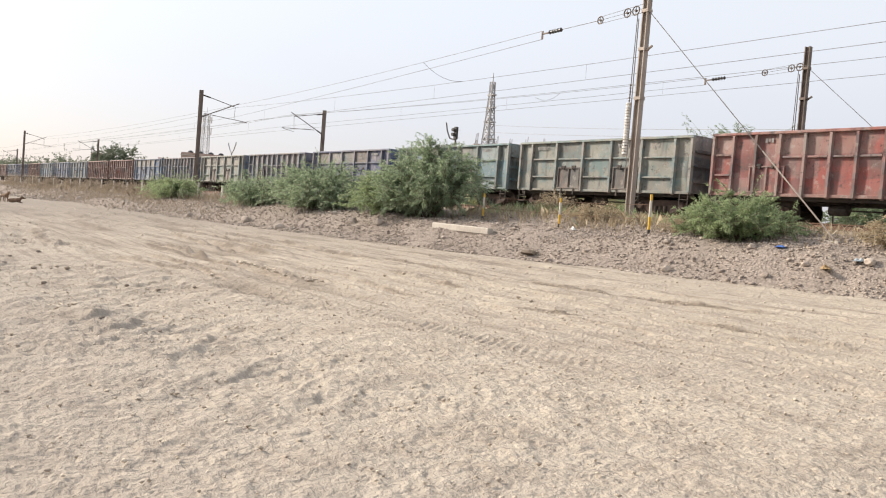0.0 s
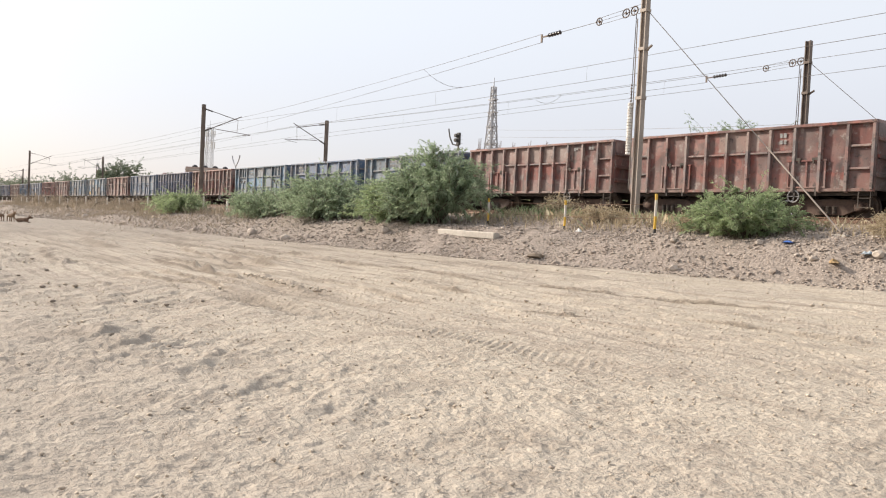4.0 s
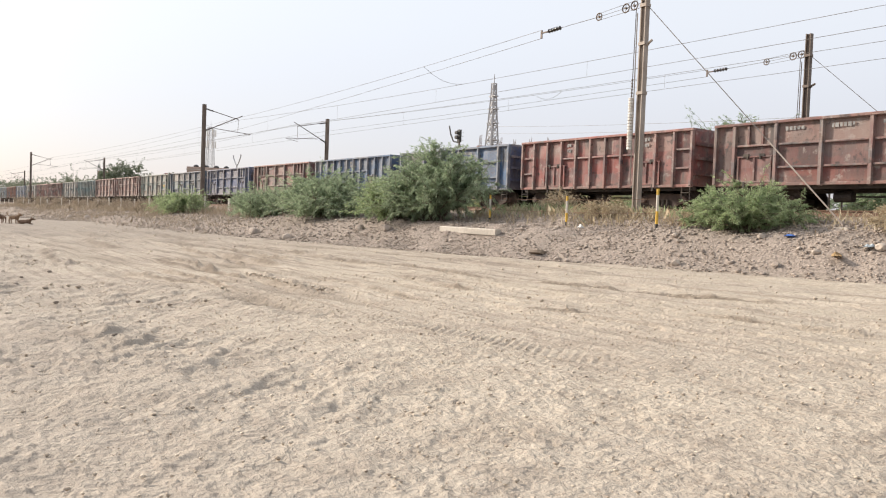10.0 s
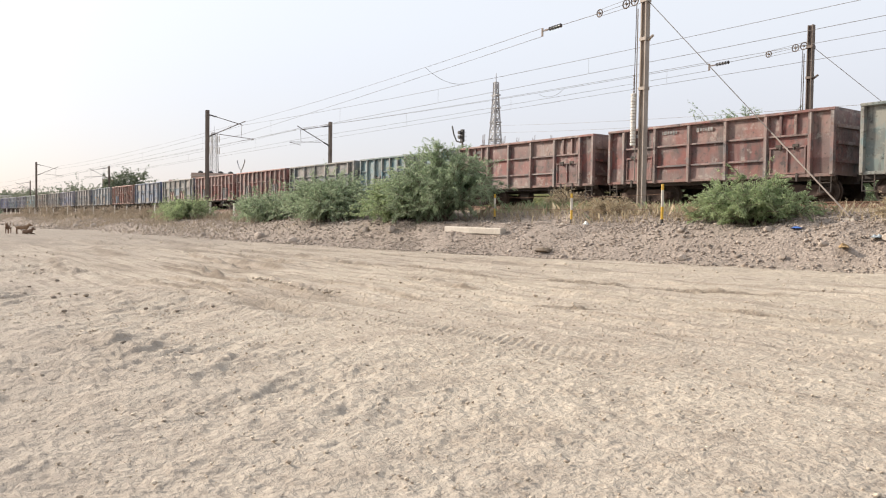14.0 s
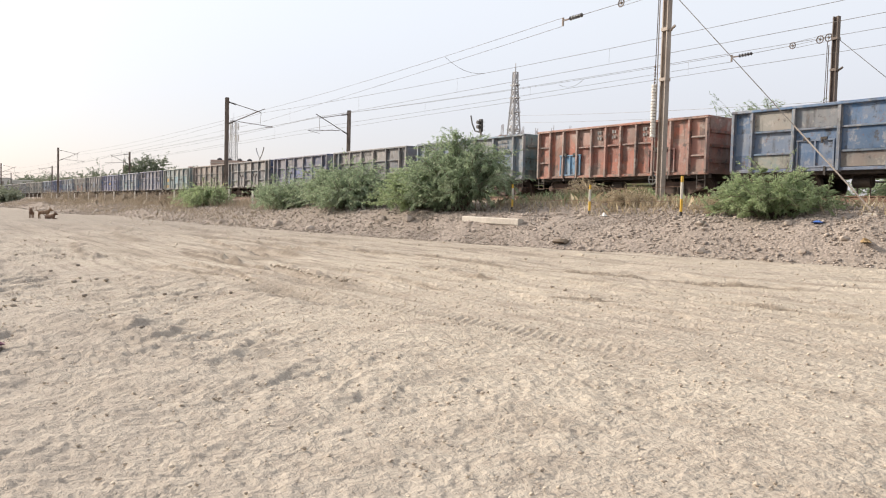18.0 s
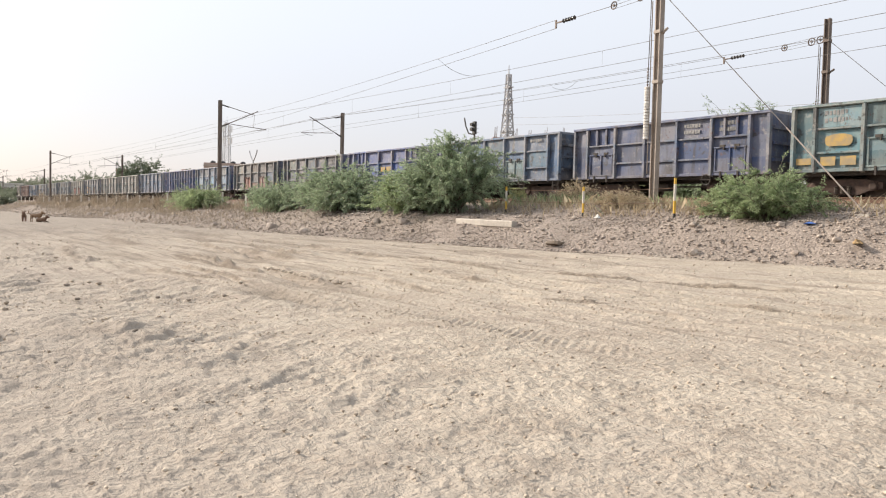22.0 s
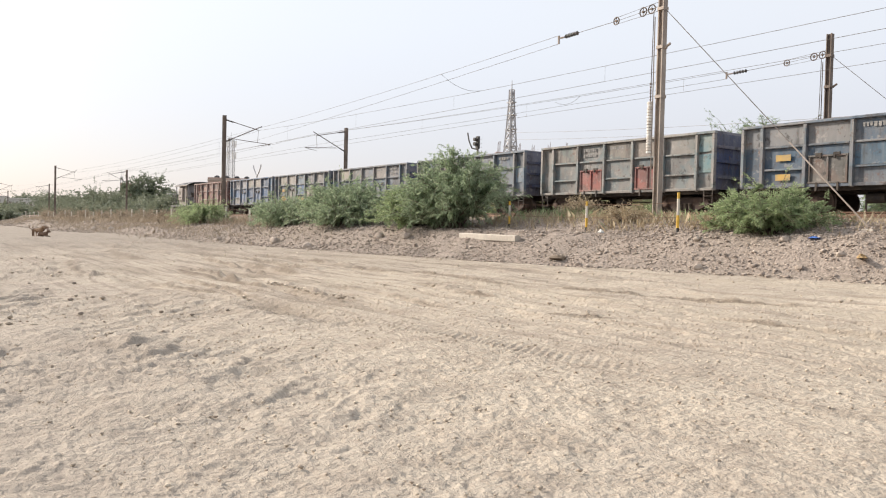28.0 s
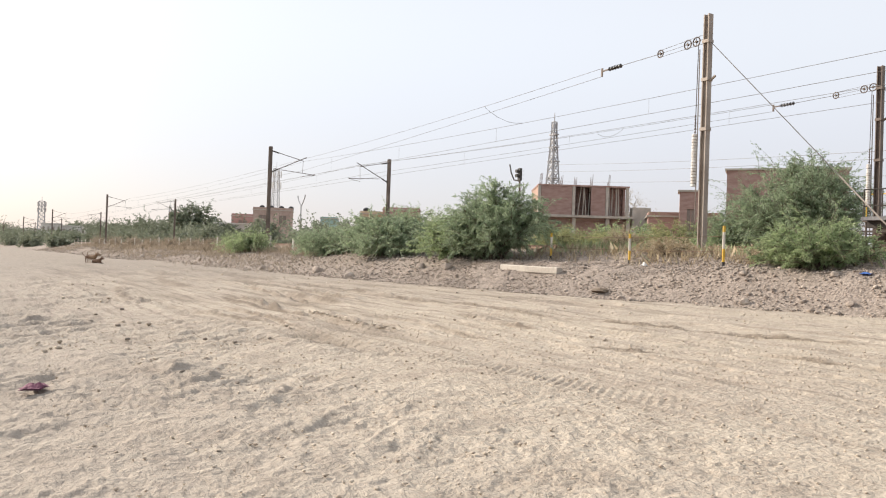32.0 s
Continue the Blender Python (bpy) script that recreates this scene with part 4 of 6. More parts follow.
# panels painted over in another colour: bay from the rear end, level from the sill, colour
REPAINTED = {
    1: [(3, 1, "teal"), (5, 1, "cyan"), (5, 2, "cyan"), (0, 0, "ochre"), (4, 2, "green"), (2, 2, "green")],
    2: [(1, 2, "brown"), (2, 2, "grey"), (3, 2, "grey"), (4, 2, "brown")],
    6: [(1, 2, "tan"), (2, 2, "tan"), (3, 2, "tan"), (4, 2, "tan"), (6, 1, "sky"), (3, 0, "sky")],
    11: [(0, 1, "sky"), (6, 1, "sky"), (6, 2, "sky"), (2, 1, "sky"), (3, 1, "sky")],
    14: [(1, 0, "grey"), (5, 1, "sky")],
    16: [(3, 2, "sky"), (5, 1, "sky"), (1, 2, "grey"), (2, 2, "tan"), (3, 1, "grey")],
    17: [(6, 0, "sky"), (6, 1, "sky"), (6, 2, "sky"), (1, 2, "grey"), (3, 1, "grey")],
    20: [(1, 2, "violet"), (3, 1, "sky"), (2, 2, "slate")],
    24: [(6, 1, "sky"), (6, 2, "blue"), (1, 2, "tan"), (2, 2, "grey"), (1, 1, "teal")],
    25: [(1, 0, "brown"), (3, 0, "tan"), (5, 0, "brown")],
    32: [(3, 1, "light"), (1, 2, "tan"), (6, 1, "light")],
    33: [(1, 0, "green"), (1, 2, "tan"), (3, 0, "brown"), (3, 1, "blue"), (2, 2, "slate")],
    35: [(1, 1, "sky"), (3, 1, "grey"), (5, 0, "grey")],
    37: [(3, 1, "deep"), (5, 1, "blue"), (6, 1, "slate"), (1, 0, "deep")],
    40: [(1, 2, "cyan"), (3, 1, "cyan"), (2, 2, "teal")],
    42: [(3, 2, "light"), (5, 1, "light"), (1, 1, "slate")],
    44: [(3, 1, "blue"), (3, 0, "brown"), (1, 2, "tan"), (3, 2, "slate")],
    45: [(3, 0, "rust"), (5, 1, "blue"), (1, 2, "tan"), (3, 2, "brown")],
    46: [(1, 1, "sky"), (2, 2, "slate"), (3, 1, "sky"), (5, 1, "sky"), (5, 2, "light")],
    51: [(3, 1, "light"), (1, 2, "slate"), (5, 1, "slate")],
    52: [(1, 2, "tan"), (3, 2, "tan"), (4, 2, "brown"), (6, 1, "teal"), (6, 2, "teal")],
    53: [(3, 1, "light"), (6, 1, "light"), (2, 2, "dusk")],
    54: [(1, 2, "tan"), (2, 2, "grey"), (4, 2, "dusk")],
    55: [(3, 1, "blue"), (1, 2, "tan"), (2, 2, "grey"), (3, 2, "light"), (6, 1, "sky")],
    56: [(6, 1, "sky"), (6, 2, "sky"), (3, 2, "tan"), (4, 2, "grey"), (1, 0, "grey")],
}
MARKS = {1: [(1, 1, "oval"), (3, 0, "two"), (4, 0, "bar")], 2: [(6, 0, "bar")], 12: [(0, 1, "bar")], 16: [(1, 0, "blotch")], 20: [(1, 1, "oval"), (1, 0, "bar"), (3, 0, "two")], 21: [(4, 0, "bar"), (5, 0, "bar")],
         24: [(6, 0, "bar")], 25: [(5, 1, "bar")], 35: [(1, 1, "bar")], 37: [(6, 0, "bar")], 39: [(6, 0, "bar")], 40: [(1, 1, "blotch"), (1, 0, "two"), (0, 0, "bar")], 43: [(3, 1, "two")],
         45: [(6, 0, "bar")], 51: [(1, 1, "bar"), (1, 0, "bar")], 55: [(1, 1, "bar"), (1, 0, "blotch"), (3, 0, "two")]}
TRAIN = []
MASTERS = {k: build_wagon(k) for k in "ABC"}
for i, word in enumerate(ROW):
    n, kind, tone = i + FIRST, word[-1], word[:-1]
    w = copy_thing(MASTERS[kind], train_pose(n, BODY / 2, 0))
    dress(w, n, kind, tone)
    TRAIN.append((w, n, BODY / 2))
for w in MASTERS.values():
    for o in (*w.children_recursive, w):
        bpy.data.objects.remove(o)


def build_van(m0):
    w = thing("brake_van", "dusty grey brake van with arched roof and open end platforms", "brake van", m0)
    L = 4.05
    part("floor", Mesh().box(-L, L, -1.55, 1.55, 1.02, 1.14), VAN, w)
    un = Mesh()
    for s in (-1, 1):
        un.box(-L + 0.05, L - 0.05, s * 1.2 - 0.07, s * 1.2 + 0.07, 0.78, 1.018)
        un.box(-L - 0.15, L + 0.15, s * 1.45 - 0.08, s * 1.45 + 0.08, 0.62, 0.68)
    un.box(-L + 0.1, L - 0.1, -0.25, 0.25, 0.72, 1.018)
    part("underframe", un, DARK_STEEL, w)
    cabin = Mesh()
    cabin.box(-1.54, 0.84, -1.35, 1.35, 1.142, 3.3)
    part("cabin", cabin, VAN_LIGHT, w)
    for s in (-1, 1):
        lk = Mesh()
        y = s * 1.352
        lk.add([(-1.2, y, 1.45), (0.1, y, 1.45), (0.1, y, 3.1), (-1.2, y, 3.1), (-1.2, y + s * 0.22, 1.75), (0.1, y + s * 0.22, 1.75), (0.1, y + s * 0.22, 2.9), (-1.2, y + s * 0.22, 2.9)],
               [(0, 1, 5, 4), (1, 2, 6, 5), (2, 3, 7, 6), (3, 0, 4, 7), (4, 5, 6, 7)] if s < 0 else [(4, 5, 1, 0), (5, 6, 2, 1), (6, 7, 3, 2), (7, 4, 0, 3), (7, 6, 5, 4)])
        part("side_lookout", lk, VAN_LIGHT, w, "cream-grey projecting side lookout")
        mk = Mesh()
        for q, z in enumerate((2.62, 2.42, 2.02)):
            x = -0.95
            while x < (-0.2 if q != 1 else -0.35):
                mk.box(x, x + 0.09, *sorted((s * 1.576, s * 1.581)), z - 0.12, z)
                x += 0.14
        tagged(part("stencil_lettering", mk, DARK_STEEL, w, "dark stencilled marks"), kind="stuff")
        rl = Mesh()
        for x0, x1 in ((-L + 0.05, -1.6), (1.3, L - 0.05)):
            for z in (1.5, 2.05):
                rl.tube((x0, s * 1.48, z), (x1 - 0.55, s * 1.48, z), 0.022, 0.022, 6)
            for k in range(4):
                x = x0 + (x1 - 0.55 - x0) * k / 3
                rl.tube((x, s * 1.48, 1.14), (x, s * 1.48, 2.05), 0.02, 0.02, 6)
        part("handrail", rl, DARK_STEEL, w)
        for x in (-2.28, 1.9):
            part("roof_post", Mesh().tube((x, s * 1.45, 1.142), (x, s * 1.45, 3.28), 0.045, 0.045, 8), VAN, w)
    rear = Mesh().box(0.842, 1.3, -1.25, 1.25, 1.142, 3.26)
    part("guard_compartment", rear, VAN, w)
    win = Mesh()
    for y in (-0.7, 0.7):
        win.box(1.3, 1.33, y - 0.28, y + 0.28, 2.0, 2.5)
    win.box(0.95, 1.2, -1.27, -1.252, 2.0, 2.45)
    part("window", win, DARK_STEEL, w)
    rf = Mesh()
    arc = [(1.62 * math.sin(a), 3.3 + 0.42 * (math.cos(a * 1.0) - math.cos(1.0)) / (1 - math.cos(1.0)) * 0.9) for a in [(-1.0 + 2.0 * i / 12) for i in range(13)]]
    s0 = 1.62 / math.sin(1.0) / 1.62
    arc = [(y * s0, z) for y, z in arc]
    v = [(x, y, z + d) for x in (-2.36, 2.0) for d in (0, -0.05) for y, z in arc]
    n = 13
    f = [(i, i + 1, 2 * n + i + 1, 2 * n + i) for i in range(n - 1)] + [(n + i + 1, n + i, 3 * n + i, 3 * n + i + 1) for i in range(n - 1)]
    f += [(i, n + i, n + i + 1, i + 1) for i in range(n - 1)] + [(2 * n + i, 2 * n + i + 1, 3 * n + i + 1, 3 * n + i) for i in range(n - 1)]
    f += [(0, 2 * n, 3 * n, n), (n - 1, 2 * n - 1, 4 * n - 1, 3 * n - 1)]
    rf.add(v, f)
    part("roof", rf, VAN, w, smooth=False)
    for x in (-1.2, 0.1, 0.95):
        part("roof_strap", Mesh().path([(x, y, z + 0.012) for y, z in arc], 0.022, 5), VAN, w)
    part("end_panel", Mesh().box(1.332, 1.36, -0.25, 0.25, 1.5, 2.9), VAN_LIGHT, w)
    part("roof_gutter", Mesh().box(-2.36, 2.0, arc[0][0] - 0.03, arc[0][0] + 0.02, 3.2, 3.29), VAN_LIGHT, w)
    gb = Mesh()
    for e in (-1.56,):
        gb.add([(e, y, z - 0.05) for y, z in arc] + [(e, arc[0][0], 3.2), (e, arc[-1][0], 3.2)], [tuple([13] + list(range(13)) + [14])])
    part("gable", gb, VAN, w)
    for x in (-2.55, 2.55):
        bogie(w, x)
    for e in (-1, 1):
        c = Mesh()
        c.box(*sorted((e * L, e * (L + 0.45))), -0.12, 0.12, 0.88, 1.12)
        part("coupler", c, DARK_STEEL, w)
    for o in w.children_recursive:
        o.color = (*TONE["grey"], 1)
    return w


van = build_van(train_pose(58, 4.05, 0))
TRAIN.append((van, 58, 4.05))
# ---- overhead line ----
MAST_X = [-16.44, -56.4, -127.2, -194.2, -257.3, -321, -385, -450]
NEAR_Y, FAR_Y, TOP = 19.6, 29.6, 9.1


def mast_shaft(m, h, w=0.21, d=0.2):
    """Broad-flanged steel mast, web across the line."""
    pr = [(-w / 2, -d / 2), (-w / 2 + 0.035, -d / 2), (-w / 2 + 0.035, -0.02), (w / 2 - 0.035, -0.02), (w / 2 - 0.035, -d / 2), (w / 2, -d / 2),
          (w / 2, d / 2), (w / 2 - 0.035, d / 2), (w / 2 - 0.035, 0.02), (-w / 2 + 0.035, 0.02), (-w / 2 + 0.035, d / 2), (-w / 2, d / 2)]
    n = len(pr)
    v = [(x, y, 0) for x, y in pr] + [(x, y, h) for x, y in pr]
    return m.add(v, [(i, (i + 1) % n, n + (i + 1) % n, n + i) for i in range(n)] + [(n + 0, n + 1, n + 10, n + 11), (n + 2, n + 3, n + 8, n + 9), (n + 4, n + 5, n + 6, n + 7)])


def insulator(m, p, q, r=0.055, n=7):
    p, q = Vector(p), Vector(q)
    L = (q - p).length
    prof = []
    for i in range(n):
        a = L * i / n
        prof += [(a, r * 0.45), (a + L / n * 0.35, r), (a + L / n * 0.7, r * 0.5)]
    m.disc(p, q - p, prof, 10)
    return m


def cantilever_mast(x, side):
    """A mast with its bracket arm over one track. side: 1 near the road, -1 behind the line."""
    y = (NEAR_Y if side > 0 else FAR_Y) + bend(x)
    z0 = RAIL - 0.3
    o = thing("overhead_line_mast", "brown weathered steel overhead line mast with a bracket arm", "mast", pose(x, y, z0), "overhead line masts")
    h = TOP - z0
    part("shaft", Mesh().box(-0.1, 0.1, -0.02, 0.02, 0, h).box(-0.11, -0.085, -0.12, 0.12, 0, h).box(0.085, 0.11, -0.12, 0.12, 0, h), MAST_DARK, o)
    part("foundation", Mesh().box(-0.35, 0.35, -0.35, 0.35, -0.5, 0.12), CONCRETE, o)
    s = side
    reach = 2.75 * s
    top = TOP - 0.3 - z0
    low = 7.05 - z0
    part("stay_tube", Mesh().path([(0, 0.1 * s, top), (0, reach * 0.95, top - 0.55)], 0.028), MAST_DARK, o)
    part("bracket_tube", Mesh().path([(0, 0.1 * s, low + 0.15), (0, reach * 1.05, top - 0.25)], 0.034), MAST_DARK, o)
    part("register_arm", Mesh().path([(0, reach * 0.3, low + 0.38), (0, reach * 1.3, low + 0.2)], 0.024), MAST_DARK, o)
    part("steady_arm", Mesh().path([(0, reach * 1.28, low + 0.18), (0, reach * 0.93, low + 0.02)], 0.016), MAST_DARK, o)
    part("drop_bracket", Mesh().path([(0, reach * 0.95, top - 0.55), (0, reach * 0.93, low + 0.28)], 0.014), MAST_DARK, o)
    ins = Mesh()
    insulator(ins, (0, 0.15 * s, top - 0.02), (0, 0.15 * s + 0.55 * s, top - 0.14), 0.075)
    part("stay_insulator", ins, PORCELAIN, o)
    ins = Mesh()
    insulator(ins, (0, 0.13 * s, low + 0.16), (0, 0.13 * s + 0.5 * s, low + 0.4), 0.075)
    part("bracket_insulator", ins, PORCELAIN, o)
    return o


for x in MAST_X[1:]:
    for side in (1, -1):
        cantilever_mast(x, side)


def anchor_mast(x, y, dark, label, gy):
    z0 = RAIL - 0.3
    o = thing("anchor_mast", label, "mast", pose(x, y, z0), "anchor masts")
    mat = MAST_DARK if dark else MAST
    part("shaft", mast_shaft(Mesh(), TOP - z0), mat, o)
    part("foundation", Mesh().box(-0.45, 0.45, -0.4, 0.4, -0.6, 0.1), CONCRETE, o)
    # balance weights on a guide rod
    for i in range(18):
        z = 3.72 - z0 + i * 0.092
        part("balance_weight", Mesh().disc((-0.29, -0.12, z), (0, 0, 1), [(0, 0.07), (0.01, 0.093), (0.07, 0.093), (0.085, 0.07)], 14), WEIGHT, o, "whitewashed iron balance weight")
    part("weight_rope", Mesh().path([(-0.29, -0.12, 5.3 - z0), (-0.27, -0.1, 8.2 - z0)], 0.014), WIRE, o)
    for i in range(6):
        part("hanger_link", Mesh().disc((-0.29, -0.12, 5.4 - z0 + i * 0.1), (0, 0, 1), [(0, 0.02), (0.03, 0.035), (0.06, 0.02)], 6), MAST_DARK, o)
    part("guide_rod", Mesh().path([(-0.2, -0.12, 1.0), (-0.2, -0.12, 6.4)], 0.018), mat, o)
    for z in (8.25, 7.05, 5.5):
        part("bracket", Mesh().box(-0.125, 0.125, -0.12, 0.12, z - z0 - 0.05, z - z0 + 0.05), mat, o)
    part("hook", Mesh().tube((0.12, 0, 7.0 - z0), (0.33, 0, 7.12 - z0), 0.04, 0.04, 6), mat, o)
    # guy rod to the ground
    gx, gz = x + 7.3, zg(x + 7.3, gy) + 0.05
    guy = Mesh()
    a, b = Vector((0.13, 0, 8.2 - z0)), Vector((gx - x, gy - y, gz - z0))
    mid = a.lerp(b, 0.68)
    guy.path([mid, b], 0.019, 6)
    part("guy_wire", Mesh().path([a, mid], 0.012, 6), WIRE, o, "dark steel guy wire")
    part("guy_rod", guy, mat, o, "galvanised steel guy rod")
    part("guy_anchor", Mesh().box(gx - x - 0.18, gx - x + 0.18, gy - y - 0.18, gy - y + 0.18, gz - z0 - 0.5, gz - z0 - 0.04), CONCRETE, o)
    return o


anchor_mast(-16.44, NEAR_Y, False, "tall tan steel anchor mast with white balance weights and guy rod", 18.2)
anchor_mast(-16.6, FAR_Y, True, "brown steel anchor mast with balance weights behind the tracks", FAR_Y)


def sag(a, b, n, drop):
    a, b = Vector(a), Vector(b)
    return [a.lerp(b, i / n) - Vector((0, 0, drop * 4 * (i / n) * (1 - i / n))) for i in range(n + 1)]


def track_wires(k, cat_z, con_z):
    ty = TRACKS[k]
    xs = [60] + MAST_X
    pts, con = [], []
    for i, (p, q) in enumerate(zip(xs, xs[1:])):
        zp = cat_z if p > -50 else cat_z + 0.65
        zq = cat_z if q > -50 else cat_z + 0.65
        pts += sag((p, ty + bend(p), zp), (q, ty + bend(q), zq), 8, 0.05 if q > -50 else 0.15 if q > -60 else 0.45)[:-1]
        zz = 0.2 if i % 2 else -0.2
        con += [Vector((p, ty + bend(p) + zz, con_z))]
    cw = thing("catenary_wire", "thin dark overhead catenary wire above the track", "wire", mesh=Mesh().path(pts, 0.008), material=WIRE, group="overhead wires")
    thing("contact_wire", "thin dark overhead contact wire above the track", "wire", mesh=Mesh().path(con, 0.008), material=WIRE, group="overhead wires")
    for i, p in enumerate(pts[:40]):
        if i % 2 == 1:
            part("dropper", Mesh().path([p, (p.x, p.y, con_z)], 0.004), WIRE, cw)


track_wires(0, 7.6, 7.06)
track_wires(1, 7.75, 7.2)


def pulley(m, c, r):
    ring = [(c[0] + r * math.cos(a * math.pi / 8), c[1], c[2] + r * math.sin(a * math.pi / 8)) for a in range(17)]
    m.path(ring, 0.022)
    m.tube((c[0], c[1] - 0.04, c[2]), (c[0], c[1] + 0.04, c[2]), 0.04, 0.04, 8)
    for a in range(0, 16, 4):
        m.path([c, ring[a]], 0.01)


def anchor_line(y, ty, label):
    """The pair of wires that ends on an anchor mast, with its pulleys and insulator."""
    o = thing("anchored_wires", label, "wire", group="overhead wires")
    e = (-16.6, y, 8.36)
    ins0, ins1 = (-20.3, y + 0.12, 8.26), (-21.0, y + 0.14, 8.25)
    for x, r in ((-16.9, 0.14), (-17.25, 0.14), (-18.4, 0.12)):
        pl = Mesh()
        pulley(pl, (x, y + 0.02, 8.36 - (-16.6 - x) * 0.05), r)
        part("pulley", pl, MAST_DARK, o)
    for dz in (0.14, 0.0, -0.14):
        part("rope", Mesh().path([(e[0], e[1], e[2] + dz), (-18.4, y + 0.05, 8.28 + dz * 0.8)], 0.007), WIRE, o)
    part("rope", Mesh().path([(-18.4, y + 0.05, 8.28), ins0], 0.01), WIRE, o)
    im = Mesh()
    insulator(im, ins0, ins1, 0.08, 5)
    part("insulator", im, PORCELAIN, o)
    part("yoke", Mesh().box(-21.35, -21.28, y + 0.12, y + 0.16, 8.05, 8.35).box(-21.3, -21.0, y + 0.12, y + 0.16, 8.22, 8.27), MAST_DARK, o)
    f1, f2 = (-56.4, ty - 0.5, 8.35), (-56.4, ty - 0.3, 7.55)
    part("wire", Mesh().path(sag((-21.35, y + 0.14, 8.35), f1, 10, 0.15), 0.008), WIRE, o)
    part("wire", Mesh().path(sag((-21.35, y + 0.14, 8.05), f2, 10, 0.05), 0.008), WIRE, o)
    far = (-127.2, ty + bend(-127.2), 8.6)
    part("wire", Mesh().path(sag(f1, far, 8, 0.3), 0.008), WIRE, o)
    part("wire", Mesh().path(sag(f2, (far[0], far[1], 7.2), 8, 0.05), 0.008), WIRE, o)
    p = Vector((-29.6, (y + 0.14) * 0.765 + (ty - 0.5) * 0.235, 8.23))
    part("jumper", Mesh().path(sag(p, (-29.3, ty + bend(-29.3), 7.69), 6, 0.25), 0.008), WIRE, o)


anchor_line(NEAR_Y, TRACKS[0], "pair of anchored overhead wires with pulleys and dark insulator")
anchor_line(FAR_Y, TRACKS[1], "pair of anchored overhead wires over the farther track")
# ---- plants ----
def leaves(rng, pts, dirs, length, width):
    """One small folded leaf spray at each point: two long quads with a bend."""
    n = len(pts)
    d = dirs + rng.normal(0, 0.38, (n, 3))
    d /= np.linalg.norm(d, axis=1)[:, None] + 1e-9
    up = rng.normal(0, 1, (n, 3))
    s = np.cross(d, up)
    s /= np.linalg.norm(s, axis=1)[:, None] + 1e-9
    L = (length * rng.uniform(0.6, 1.4, n))[:, None]
    W = (width * rng.uniform(0.6, 1.4, n))[:, None]
    mid = pts + d * L * 0.5
    tip = pts + d * L - np.array([0, 0, 0.25]) * L
    v = np.stack([pts, mid + s * W, tip, mid - s * W], 1).reshape(-1, 3)
    f = np.arange(4 * n).reshape(n, 4)
    return v, f


def from_arrays(name, v, f, material):
    me = bpy.data.meshes.new(name)
    me.vertices.add(len(v))
    me.vertices.foreach_set("co", np.asarray(v, np.float32).ravel())
    me.loops.add(f.size)
    me.loops.foreach_set("vertex_index", f.ravel().astype(np.int32))
    me.polygons.add(len(f))
    me.polygons.foreach_set("loop_start", np.arange(0, f.size, f.shape[1], dtype=np.int32))
    me.update()
    me.validate()
    me.materials.append(material)
    return me


